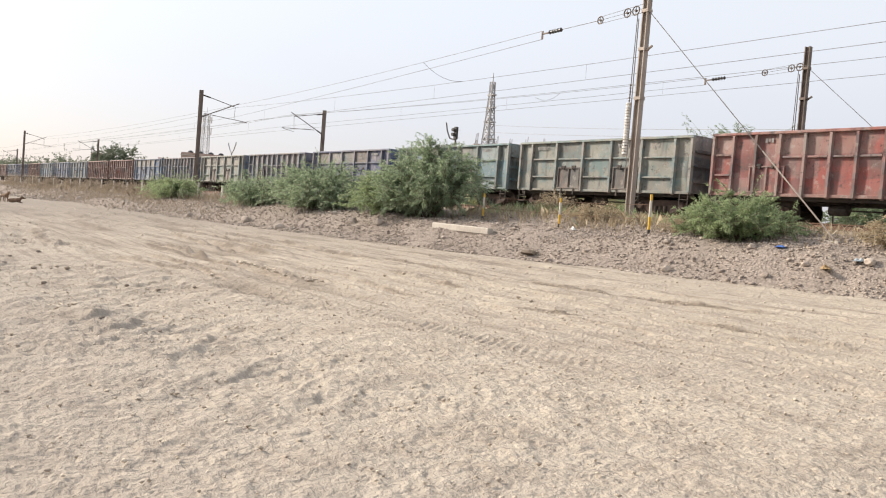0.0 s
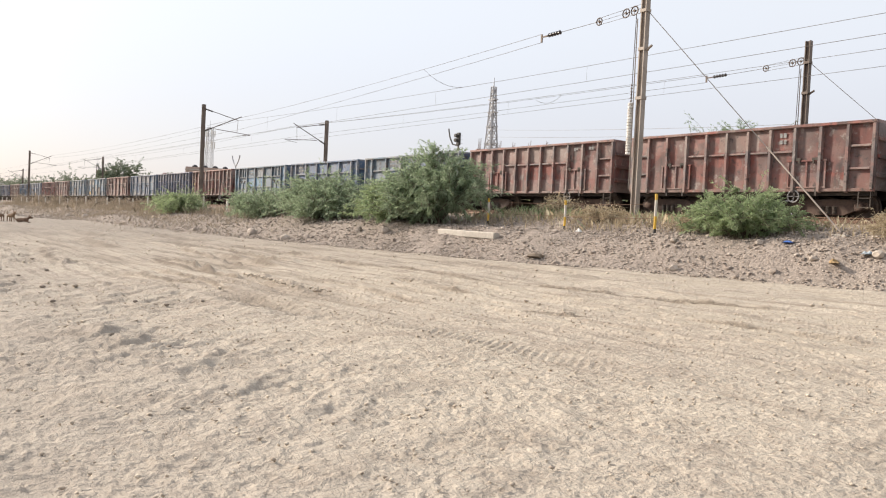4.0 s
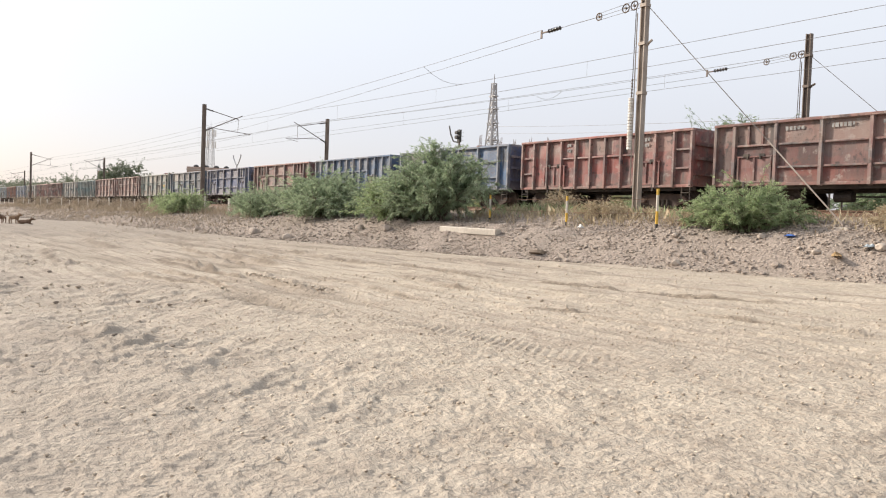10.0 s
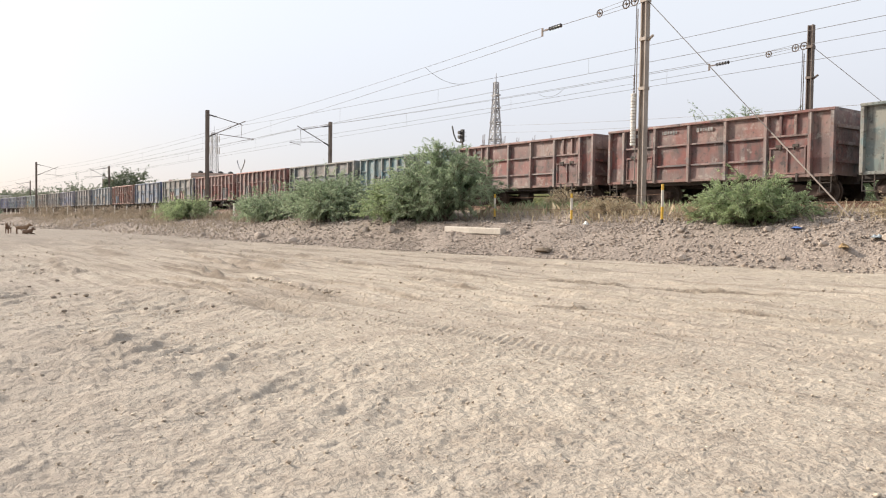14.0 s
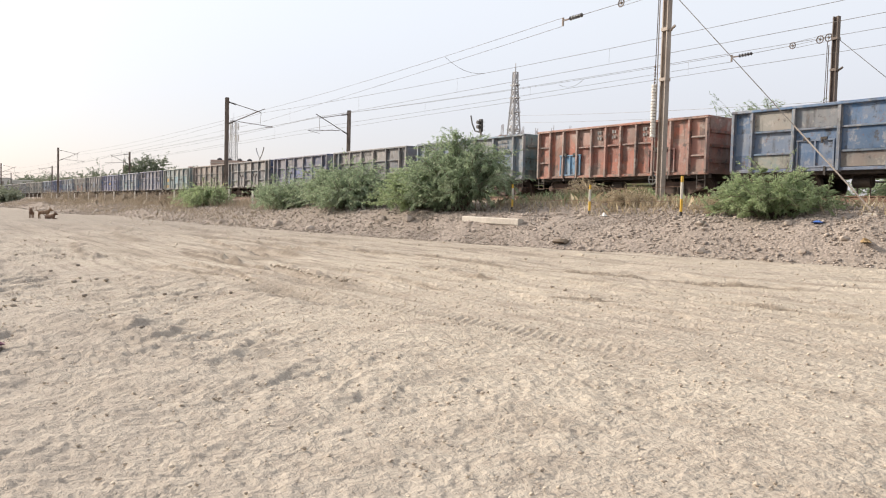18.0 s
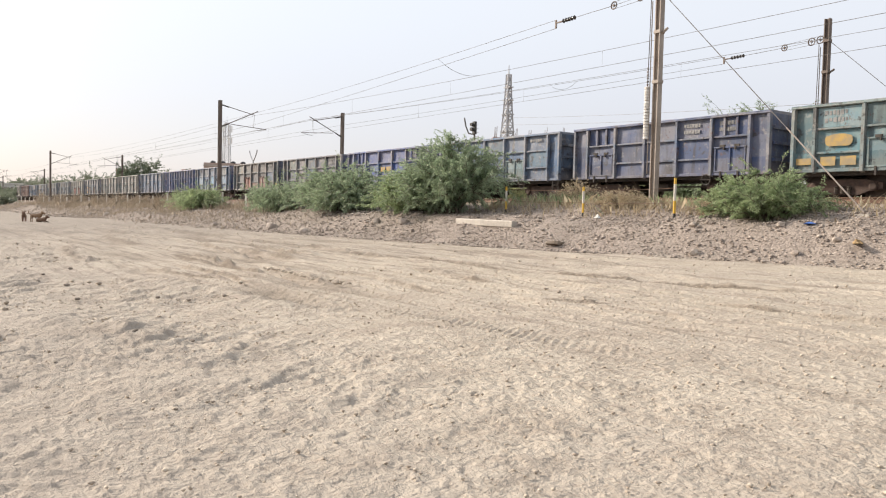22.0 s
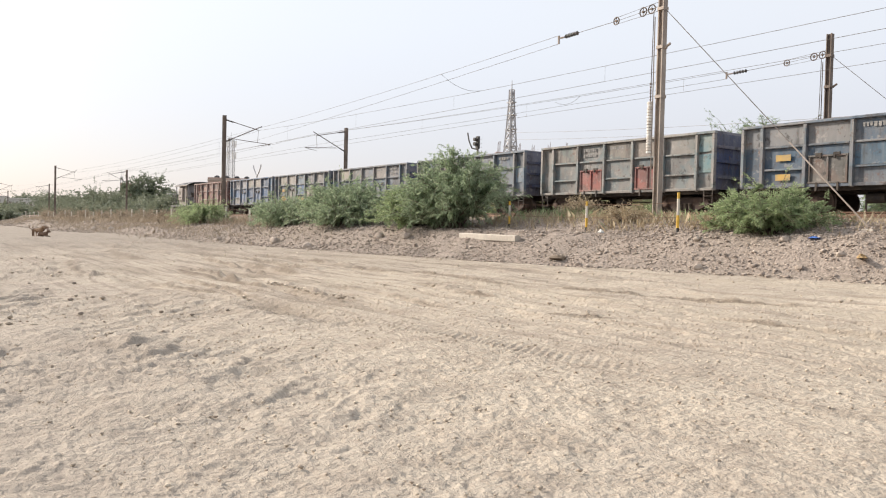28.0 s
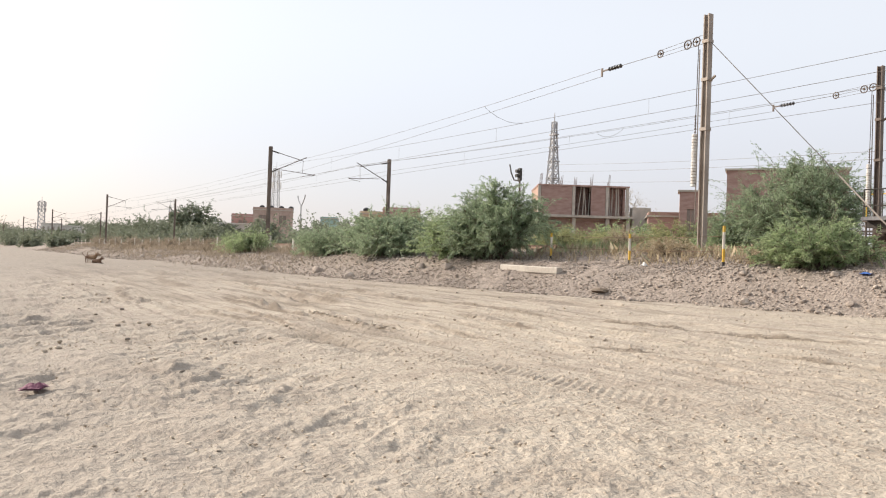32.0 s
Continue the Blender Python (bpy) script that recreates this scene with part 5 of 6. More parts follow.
def bush(name, label, cat, x, y, w, d, h, seed, n_leaf, leaf, mat, stems=46, droop=0.35, trunk=0.0, leaf_w=0.115, group="bushes", low=0.0, dome=2.2):
    """A many-stemmed thorn bush: arching stems with side twigs and leaf sprays. trunk: height of a bare stem."""
    rng = np.random.default_rng(seed)
    o = thing(name, label, cat, pose(x, y, zg(x, y) - 0.05), group)
    st = Mesh()
    P, D = [], []
    base = np.array([0, 0, trunk])
    if trunk > 0:
        st.tube((0, 0, 0), (0.05, 0, trunk * 0.5), 0.05 * h / 3 + 0.03, 0.045 * h / 3 + 0.02, 8)
        st.tube((0.05, 0, trunk * 0.5), (0, 0, trunk + 0.05), 0.045 * h / 3 + 0.02, 0.035 * h / 3 + 0.02, 8)
    hh = h - trunk
    stems = int(stems * 1.3)
    for k in range(stems):
        a = rng.uniform(0, 2 * math.pi)
        rad = math.sqrt(rng.uniform(0.02, 1))
        ex, ey = 0.5 * w * rad * math.cos(a), 0.5 * d * rad * math.sin(a)
        ez = hh * (math.sqrt(max(0, 1 - rad ** dome)) * (rng.uniform(0.62, 1.0) + ((0.17 if dome < 3 else 0.04) if k % 6 == 0 else 0.0)) + low * rng.uniform(0.2, 1))
        root = base + np.array([rng.normal(0, 0.04 * w), rng.normal(0, 0.04 * d), 0])
        end = base * 0 + np.array([ex, ey, trunk + max(ez, 0.12 * hh)])
        ctl = (root + end) / 2 + np.array([0, 0, hh * droop * rng.uniform(0.4, 1)])
        ts = np.linspace(0, 1, 9)[:, None]
        curve = (1 - ts) ** 2 * root + 2 * ts * (1 - ts) * ctl + ts ** 2 * end
        curve = curve + rng.normal(0, 0.02 * hh, curve.shape) * ts
        for i in range(8):
            st.tube(curve[i], curve[i + 1], 0.022 * (1 - i / 9) * (0.6 + h / 6), 0.022 * (1 - (i + 1) / 9) * (0.6 + h / 6), 4, 0, False)
        for q in range(rng.integers(12, 19)):
            u = rng.uniform(0.22, 1.0)
            p = (1 - u) ** 2 * root + 2 * u * (1 - u) * ctl + u ** 2 * end
            out = np.array([math.cos(a), math.sin(a), 0.35]) * 0.6 + rng.normal(0, 0.6, 3)
            ln = rng.uniform(0.08, 0.30) * (0.4 * w + 0.6 * hh) * 0.6
            tip = p + out * ln
            tip[2] = max(tip[2], 0.06)
            bow = np.array([0, 0, 0.22 * ln])
            half = (p + tip) / 2 + bow
            if n_leaf > 9000:
                st.tube(p, half, 0.009, 0.006, 3, 0, False)
                st.tube(half, tip, 0.006, 0.003, 3, 0, False)
            m = max(3, int(n_leaf * 1.2 / (stems * 15)))
            uu = rng.uniform(0.05, 1.03, m)[:, None]
            along = (1 - uu) ** 2 * p + 2 * uu * (1 - uu) * half + uu ** 2 * tip
            P.append(along + rng.normal(0, 0.30 * leaf, (m, 3)) * np.array([1, 1, 0.6]))
            D.append(np.repeat((tip - p)[None] / (np.linalg.norm(tip - p) + 1e-6), m, 0))
    P, D = np.concatenate(P), np.concatenate(D)
    P[:, 2] = np.maximum(P[:, 2], 0.04)
    v, f = leaves(rng, P, D, leaf, leaf * leaf_w)
    part("branchwork", st, BARK, o)
    fo = new("foliage", from_arrays("foliage", v, f, mat))
    fo.parent = o
    return o


def place_bushes():
    g = (LEAF, LEAF_LIGHT)
    bush("thorn_bush", "large feathery green thorn bush on the gravel bank", "bush", -24.5, 17.4, 6.0, 3.4, 2.85, 1, 60000, 0.12, g[0], 80, low=0.1, dome=1.7)
    bush("thorn_bush", "bright green feathery thorn bush on the gravel bank", "bush", -26.6, 17.1, 4.6, 3.2, 1.75, 2, 34000, 0.115, g[1], 54, dome=1.8)
    bush("thorn_bush", "wide green thorn bush on the gravel bank", "bush", -33.4, 17.2, 8.4, 3.4, 2.0, 3, 46000, 0.13, g[0], 70, dome=1.9)
    bush("thorn_bush", "low green thorn bush on the gravel bank", "bush", -40.2, 17.2, 7.4, 3.0, 1.6, 4, 22000, 0.13, g[0], 44)
    bush("thorn_bush", "rounded green thorn bush beside a mast", "bush", -53.4, 16.8, 8.2, 3.0, 1.4, 5, 18000, 0.14, g[1], 44)
    bush("thorn_bush", "dense low green thorn bush on the gravel bank", "bush", -11.5, 17.9, 3.5, 2.4, 1.28, 6, 52000, 0.08, g[1], 64, dome=1.7)
    bush("dry_bush", "dry brown thorny shrub on the gravel bank", "bush", -7.6, 18.0, 1.8, 1.6, 0.75, 7, 6000, 0.08, LEAF_DRY, 40)
    bush("dry_bush", "dry brown thorny shrub beside the anchor mast", "bush", -17.3, 19.0, 2.2, 1.2, 0.6, 71, 4500, 0.08, LEAF_DRY, 36)
    bush("dry_bush", "dry brown thorny shrub near the yellow posts", "bush", -20.2, 20.0, 1.7, 1.2, 0.9, 72, 4000, 0.08, LEAF_DRY, 36)
    bush("dry_bush", "low dry reddish weed under the green bush", "bush", -13.0, 18.2, 2.2, 1.0, 0.5, 73, 4000, 0.07, LEAF_DRY, 30)
    bush("thorn_bush", "tall green thorn bush behind the tracks", "bush", -26.8, 35.2, 5.5, 4.0, 3.8, 81, 20000, 0.15, g[0], 50)
    bush("thorn_tree", "tall sprawling green thorn tree behind the tracks", "tree", -23.7, 35.5, 8.4, 6.0, 5.15, 8, 64000, 0.15, g[0], 130, low=0.1, dome=3.1)
    bush("thorn_tree", "upright feathery thorn tree behind the tracks", "tree", -23.9, 36.2, 3.4, 2.6, 6.6, 82, 15000, 0.15, g[0], 40, trunk=3.2, dome=1.8)
    bush("thorn_bush", "yellow-green thorn bush behind the tracks", "bush", -28.3, 34.6, 5.5, 3.6, 2.3, 9, 12000, 0.18, g[1], 44)
    bush("dry_bush", "sparse half-bare tree behind the unfinished building", "tree", -62.4, 62.0, 6.0, 4.0, 8.6, 91, 2600, 0.22, LEAF_DRY, 30, trunk=3.0)
    for k, (x, w, h) in enumerate(((-39.5, 5.5, 2.3), (-35.0, 6.0, 2.0), (-31.0, 5.0, 2.4))):
        bush("thorn_bush", "low yellow-green thorn bush behind the tracks", "bush", x, 33.6 + 0.4 * k, w, 3.0, h, 60 + k, 9000, 0.17, LEAF_OLIVE, 40, low=0.1)
    for k, (x, w, h) in enumerate(((-66, 6, 0.7), (-73, 7, 0.8), (-81, 7, 0.9), (-90, 8, 0.9), (-100, 9, 1.0), (-112, 10, 1.1), (-126, 12, 1.2))):
        bush("dry_bush", "dry brown weeds round the fence posts", "bush", x, 18.3 + bend(x), w, 1.2, h, 400 + k, 3000, 0.16, LEAF_WEED, 40, group="dry weeds along the fence")
    # the first four are added to block the bright sky under the wagons
    for k, (x, y, w, h, m) in enumerate(((-15.0, 34.2, 7.0, 2.6, 0), (-9.0, 34.6, 8.0, 2.8, 0), (-2.5, 34.4, 8.0, 2.8, 0), (4.0, 34.5, 8.0, 2.6, 0), (-36.0, 35.5, 7.5, 2.5, 1), (-44.0, 36.0, 7.5, 2.7, 1), (-54.0, 37.0, 10.0, 5.6, 1), (-63.0, 36.5, 9.0, 5.0, 1), (-72.0, 37.0, 9.0, 3.2, 0))):
        bush("thorn_bush", "green thorn bush behind the tracks", "bush", x, y, w, 4.0, h, 20 + k, 11000, 0.2, g[m], 50, low=0.12, leaf_w=0.18)


def far_bushes():
    rng = random.Random(5)
    x = -84.0
    k = 0
    while x > -520:
        w = rng.uniform(9, 17) * (1 + abs(x) / 500)
        y = rng.uniform(36, 40) + bend(x)
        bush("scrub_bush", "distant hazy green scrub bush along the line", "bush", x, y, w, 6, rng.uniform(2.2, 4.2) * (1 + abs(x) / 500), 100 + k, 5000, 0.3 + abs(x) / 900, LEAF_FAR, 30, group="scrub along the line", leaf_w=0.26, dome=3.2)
        x -= w * 0.75
        k += 1
    for k, (x, y, w, h) in enumerate(((-193, 50, 12, 11.2), (-181, 52, 9, 6.6), (-238, 52, 34, 8.2), (-262, 52, 36, 9.2), (-300, 50, 36, 8.6), (-340, 48, 30, 9.0), (-560, 36, 60, 11), (-640, 38, 80, 12), (-760, 30, 90, 13))):
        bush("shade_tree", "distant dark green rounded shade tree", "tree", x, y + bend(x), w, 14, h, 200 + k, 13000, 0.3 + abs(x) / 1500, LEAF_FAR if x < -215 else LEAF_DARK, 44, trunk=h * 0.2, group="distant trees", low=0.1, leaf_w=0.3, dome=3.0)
    for k, (x, y, w, h) in enumerate(((-150, 14.2, 14, 1.7), (-185, 12.5, 20, 2.4), (-230, 11.0, 26, 3.0), (-290, 8.5, 34, 3.4), (-360, 6.5, 40, 4.0))):
        bush("scrub_bush", "low haze-pale green scrub beside the fence", "bush", x, y, w, 3, h, 300 + k, 4200, 0.26 + abs(x) / 900, LEAF_FAR, 26, group="scrub along the line", leaf_w=0.26, dome=3.0)


place_bushes()
far_bushes()
# ---- fence, beam, rubbish ----
YELLOW = plain("yellow_road_paint", (0.70, 0.42, 0.04), (0.56, 0.36, 0.07), 8, 0.6, bump=0.1)
WHITE_PAINT = plain("dirty_white_paint", (0.66, 0.62, 0.55), (0.50, 0.46, 0.40), 8, 0.7, bump=0.1)
BLACK_PAINT = plain("black_paint", (0.03, 0.028, 0.026), (0.06, 0.055, 0.05), 8, 0.6, bump=0.1)


def fence_post(x, y, h, bright=True):
    z = zg(x, y)
    o = thing("fence_post", "yellow and white fence post with black foot on gravel bank" if bright else "weathered pale concrete fence post beside the line", "post", pose(x, y, z), "fence posts")
    r = 0.038
    if not bright:
        part("shaft", Mesh().cbox((0, 0, 0), (h + 0.3, 0.1, 0.1), 0, Matrix.Translation((0, 0, h / 2 - 0.15)) @ Matrix.Rotation(radians(90), 4, "Y")), WHITE_PAINT, o)
        return o
    cuts = [(-0.3, 0.14, BLACK_PAINT, "foot"), (0.14, 0.45, YELLOW, "lower_band"), (0.45, 0.85, WHITE_PAINT, "white_band"), (0.85, 1.0, YELLOW, "upper_band")]
    for a, b, mt, nm in cuts:
        part(nm, Mesh().disc((0, 0, 0), (0, 0, 1), [(a * h, r * 0.98), (b * h - 0.001, r), (b * h, r * 0.9)], 12), mt, o)
    return o


fence = []
for k, (x, y) in enumerate(((-13.78, 17.3), (-17.72, 17.8), (-21.78, 18.0))):
    fence_post(x, y, 1.12 if k == 0 else 0.95)
    fence.append((x, y))
for k in range(34):
    x = -26.0 - 4.2 * k
    y = 18.0 + bend(x)
    fence_post(x, y, 0.95 + 0.1 * math.sin(k * 2.3), False)
    fence.append((x, y))
for hgt in (0.45, 0.85):
    strand = []
    for (x0, y0), (x1, y1) in zip(fence, fence[1:]):
        strand += sag((x0, y0 + 0.06, zg(x0, y0) + hgt), (x1, y1 + 0.06, zg(x1, y1) + hgt), 3, 0.03)[:-1]
    thing("fence_wire", "rusty wire strand strung between the fence posts", "wire", mesh=Mesh().path(strand, 0.007, 4), material=RAIL_STEEL, group="fence wires")

bz = zg(-20.4, 16.0)
beam = Mesh()
beam.cbox((0, 0, 0), (2.9, 0.24, 0.22))
thing("concrete_beam", "pale dusty concrete beam lying on the gravel bank", "beam", pose(-20.42, 16.0, bz + 0.075, 0, 0.6, 1.5), mesh=beam, material=CONCRETE)


def rubble(x, y, s, seed, name="rock", label="pale angular rock at the foot of the bank", mat=STONE, flat=0.7):
    bm = bmesh.new()
    bmesh.ops.create_icosphere(bm, subdivisions=2, radius=1)
    for v in bm.verts:
        k = 1 + 0.35 * noise.noise(v.co * 1.3 + Vector((seed * 3.1, 0, 0))) + 0.12 * noise.noise(v.co * 4 + Vector((seed, 0, 0)))
        v.co = Vector((v.co.x * k * s, v.co.y * k * s * 0.8, v.co.z * k * s * flat))
    me = bpy.data.meshes.new(name)
    bm.to_mesh(me)
    bm.free()
    me.materials.append(mat)
    return thing(name, label, "rock", pose(x, y, zg(x, y) + s * flat * 0.35, 0, 0, seed * 40), "rocks on the bank", mesh=me)


for k, (x, y, s) in enumerate(((-33.4, 13.9, 0.28), (-29.5, 13.7, 0.22), (-24.9, 15.6, 0.2), (-26.7, 15.5, 0.22), (-9.6, 16.2, 0.1), (-8.9, 16.6, 0.09), (-11.8, 15.6, 0.13), (-15.2, 15.0, 0.12),
                            (-7.7, 16.9, 0.14), (-17.5, 17.2, 0.10), (-29.0, 15.9, 0.16), (-39.0, 13.2, 0.2), (-12.6, 16.6, 0.11), (-62, 12.8, 0.3), (-70, 13.1, 0.25), (-10.4, 16.9, 0.1))):
    rubble(x, y, s, k)
rubble(-16.3, 15.3, 0.3, 40, "rock", "dark flat clod of earth at the foot of the bank", plain("dark_damp_earth", (0.10, 0.075, 0.055), (0.18, 0.14, 0.10), 8, 0.95), 0.25)
rubble(-7.26, 1.75, 0.06, 41, "clod", "dark dry clod on a small heap of soil", plain("dark_dung_soil", (0.07, 0.055, 0.042), (0.14, 0.115, 0.09), 12, 0.95), 0.6)

DUNG = plain("dark_dry_dung", (0.19, 0.155, 0.125), (0.31, 0.26, 0.21), 10, 0.95)
for k, (x, y, s) in enumerate(((-14.5, 2.0, 0.035), (-12.3, 2.0, 0.04), (-10.33, 1.8, 0.035), (-10.0, 2.67, 0.035), (-6.66, 2.07, 0.025), (-9.53, 2.91, 0.03), (-15.6, 2.6, 0.04), (-9.78, 3.44, 0.03), (-9.43, 3.63, 0.032), (-15.9, 1.9, 0.035), (-13.2, 1.75, 0.04))):
    rubble(x, y, s, 50 + k, "clod", "dark dry clod on the dusty ground", DUNG, 0.55)


def scatter(name, label, n, seed, xr, yr, sizes, mat, keep=None, kind="stuff"):
    """Many small stones in one object."""
    rng = np.random.default_rng(seed)
    X = rng.uniform(*xr, n)
    u = rng.uniform(0, 1, n)
    Y = yr[0] + (yr[1] - yr[0]) * u
    if keep is not None:
        ok = keep(X, Y)
        X, Y = X[ok], Y[ok]
    n = len(X)
    S = sizes[0] + (sizes[1] - sizes[0]) * rng.uniform(0, 1, n) ** 3
    Z = terrain(X, Y) + S * 0.3
    oct_v = np.array([(1, 0, 0), (0, 1, 0), (-1, 0, 0), (0, -1, 0), (0.3, 0.2, 0.8), (-0.2, -0.1, -0.8), (0.7, -0.6, 0.4), (-0.6, 0.65, 0.35)])
    V = oct_v[None] * rng.uniform(0.6, 1.3, (n, 8, 1)) * S[:, None, None]
    ang = rng.uniform(0, 6.28, n)
    c, s = np.cos(ang)[:, None], np.sin(ang)[:, None]
    vx, vy = V[:, :, 0] * c - V[:, :, 1] * s, V[:, :, 0] * s + V[:, :, 1] * c
    V = np.stack([vx + X[:, None], vy + Y[:, None], V[:, :, 2] * 0.8 + Z[:, None]], -1)
    F = np.array([(0, 6, 4), (6, 3, 4), (3, 2, 4), (2, 7, 4), (7, 1, 4), (1, 0, 4), (0, 5, 6), (6, 5, 3), (3, 5, 2), (2, 5, 7), (7, 5, 1), (1, 5, 0)])
    F = (F[None] + (np.arange(n) * 8)[:, None, None]).reshape(-1, 3)
    me = from_arrays(name, V.reshape(-1, 3), F, mat)
    return thing(name, label, "gravel", kind=kind, mesh=me)


def island_stone(name, a, b):
    k = Nodes(name)
    geo = k.n.new("ShaderNodeNewGeometry")
    r = geo.outputs["Random Per Island"]
    c = k.mix(r, a, b)
    c = k.mix(k.ramp(k.noise(30, 3, 0.6, shift=False), 0.4, 0.7, 0.0, 0.4), c, (0.40, 0.33, 0.26))
    k.bump(k.noise(60, 4, 0.6, shift=False), 0.4, 0.01)
    return k.done(c, 0.95, 0, 0.2)


GRAVEL = island_stone("mixed_gravel", (0.22, 0.182, 0.154), (0.47, 0.405, 0.35))
CLODS = island_stone("dry_clods", (0.34, 0.28, 0.22), (0.60, 0.52, 0.42))
scatter("gravel", "mixed grey-brown gravel covering the bank", 30000, 1, (-26, -4), (13.5, 19.0), (0.010, 0.045), GRAVEL, lambda x, y: y > road_edge(x) - 0.1 + 0.25 * vnoise(x * 2, y * 2, 77))
scatter("gravel", "grey-brown gravel and rubble along the bank farther off", 16000, 2, (-75, -26), (11.5, 18.5), (0.02, 0.07), GRAVEL, lambda x, y: y > road_edge(x) + bend_np(x) - 0.1 + 0.25 * vnoise(x * 2, y * 2, 77))
scatter("gravel", "brown rubble and gravel along the distant bank", 7000, 9, (-150, -70), (6.0, 18.0), (0.04, 0.13), GRAVEL, lambda x, y: (y - bend_np(x) > 11.2) & (y - bend_np(x) < 17.5))
scatter("rubble_stones", "larger stones strewn among the gravel of the bank", 900, 6, (-30, -4), (13.6, 18.6), (0.03, 0.09), GRAVEL, lambda x, y: y > road_edge(x) - 0.2)
scatter("loose_clods", "small dry clods of earth strewn over the dusty ground", 9000, 3, (-13, -0.5), (0.6, 10.5), (0.004, 0.018), CLODS)
scatter("crumbled_berm", "low line of crumbled stones and soil on the road", 900, 7, (-14.1, -10.2), (5.1, 6.2), (0.008, 0.045), CLODS, lambda x, y: np.abs(y - 5.8 + (x + 13.9) * 0.097) < 0.13 + 0.12 * vnoise(x * 2.5, y * 2.5, 82))
scatter("crumbled_soil", "small crumbled heap of dark dry soil", 700, 8, (-8.7, -6.7), (1.2, 2.1), (0.005, 0.026), CLODS, lambda x, y: np.hypot((x + 7.7) / 0.9, (y - 1.65) / 0.32) < 0.8 + 0.5 * vnoise(x * 4, y * 4, 83))
scatter("loose_clods", "dry clods of earth strewn over the road", 1000, 4, (-45, -6), (-1.0, 14.0), (0.012, 0.05), CLODS, lambda x, y: (y < road_edge(x)) & (np.hypot(x, y) > 9) & (vnoise(x * 0.5, y * 0.8, 81) > -0.1))
scatter("ballast_stones", "brown angular ballast stones along the tracks", 9000, 5, (-50, 4), (20.2, 25.2), (0.03, 0.06), GRAVEL, lambda x, y: (np.abs(y - 22.35) > 1.3))


def weeds(name, label, n, seed, spots, h, mat):
    """Dry blades in tufts, one object."""
    rng = np.random.default_rng(seed)
    P = []
    for x, y, rx, ry, share in spots:
        k = int(n * share)
        q = rng.normal(0, 1, (k, 2)) * (rx, ry) + (x, y)
        P.append(q)
    P = np.concatenate(P)
    n = len(P)
    Z = terrain(P[:, 0], P[:, 1]) - 0.02
    base = np.stack([P[:, 0], P[:, 1], Z], 1)
    d = np.stack([rng.normal(0, 0.45, n), rng.normal(0, 0.45, n), np.ones(n)], 1)
    L = (h * rng.uniform(0.3, 1.2, n))[:, None]
    a = rng.uniform(0, 6.28, n)
    s = np.stack([np.cos(a), np.sin(a), 0 * a], 1) * 0.012
    mid = base + d * L * 0.6
    tip = base + d * L + np.stack([rng.normal(0, 0.25, n), rng.normal(0, 0.25, n), 0 * a], 1) * L
    V = np.stack([base - s, base + s, mid + s * 0.9, tip, mid - s * 0.9], 1).reshape(-1, 3)
    F = np.arange(5 * n).reshape(n, 5)
    me = from_arrays(name, V, F, mat)
    return thing(name, label, "grass", kind="stuff", mesh=me)


weeds("dry_grass", "dry straw-coloured weeds between the posts and the track", 2400, 1,
      [(-19.5, 18.8, 2.6, 0.5, 0.3), (-16.2, 18.9, 1.0, 0.5, 0.15), (-13.2, 18.7, 1.4, 0.5, 0.15), (-22.5, 18.8, 1.5, 0.6, 0.1), (-9.0, 18.8, 1.5, 0.5, 0.1), (-18.0, 20.1, 4.0, 0.35, 0.2)], 0.34, LEAF_DRY)
weeds("dry_grass", "dry brown weeds along the fence in the distance", 8000, 2,
      [(-48, 17.6, 5, 0.6, 0.15), (-62, 17.2, 5, 0.7, 0.2), (-76, 16.9, 6, 0.7, 0.2), (-94, 16.4, 8, 0.8, 0.2), (-120, 16.0, 10, 0.8, 0.25)], 0.5, LEAF_WEED)
weeds("dry_grass", "low brown weeds and litter over the distant bank", 9000, 4,
      [(x, 14.6 + bend(x), 7, 1.2, 0.143) for x in (-46, -58, -70, -84, -98, -114, -132)], 0.2, LEAF_WEED)
weeds("green_weeds", "low green weeds beside the track", 900, 3, [(-21.0, 19.6, 1.8, 0.5, 0.6), (-14.5, 19.8, 1.2, 0.4, 0.4)], 0.4, LEAF_LIGHT)

# rubbish on the bank and a rag on the ground
RAG = plain("purple_cloth", (0.11, 0.03, 0.06), (0.22, 0.09, 0.13), 30, 0.9)


def crumpled(x, y, w, d, h, seed, name, label, mat):
    n = 12
    gx, gy = np.meshgrid(np.linspace(-0.5, 0.5, n), np.linspace(-0.5, 0.5, n), indexing="ij")
    env = np.clip(1 - 3.4 * (gx ** 2 + gy ** 2), 0, 1)
    hz = env * (0.5 + 0.5 * vnoise(gx * 5 + seed, gy * 5, seed)) * h + 0.006
    v = [(a * w * (1 + 0.2 * vnoise(np.array([b * 3.0]), np.array([seed * 1.0]), 2)[0]), b * d, c) for a, b, c in zip(gx.ravel(), gy.ravel(), hz.ravel())]
    f = [(i * n + j, (i + 1) * n + j, (i + 1) * n + j + 1, i * n + j + 1) for i in range(n - 1) for j in range(n - 1)]
    m = Mesh().add(v, f)
    m.add([(p[0], p[1], p[2] - 0.012) for p in v], [q[::-1] for q in f])
    return thing(name, label, "litter", pose(x, y, zg(x, y) + 0.02, 0, 0, seed * 50), mesh=m, material=mat)


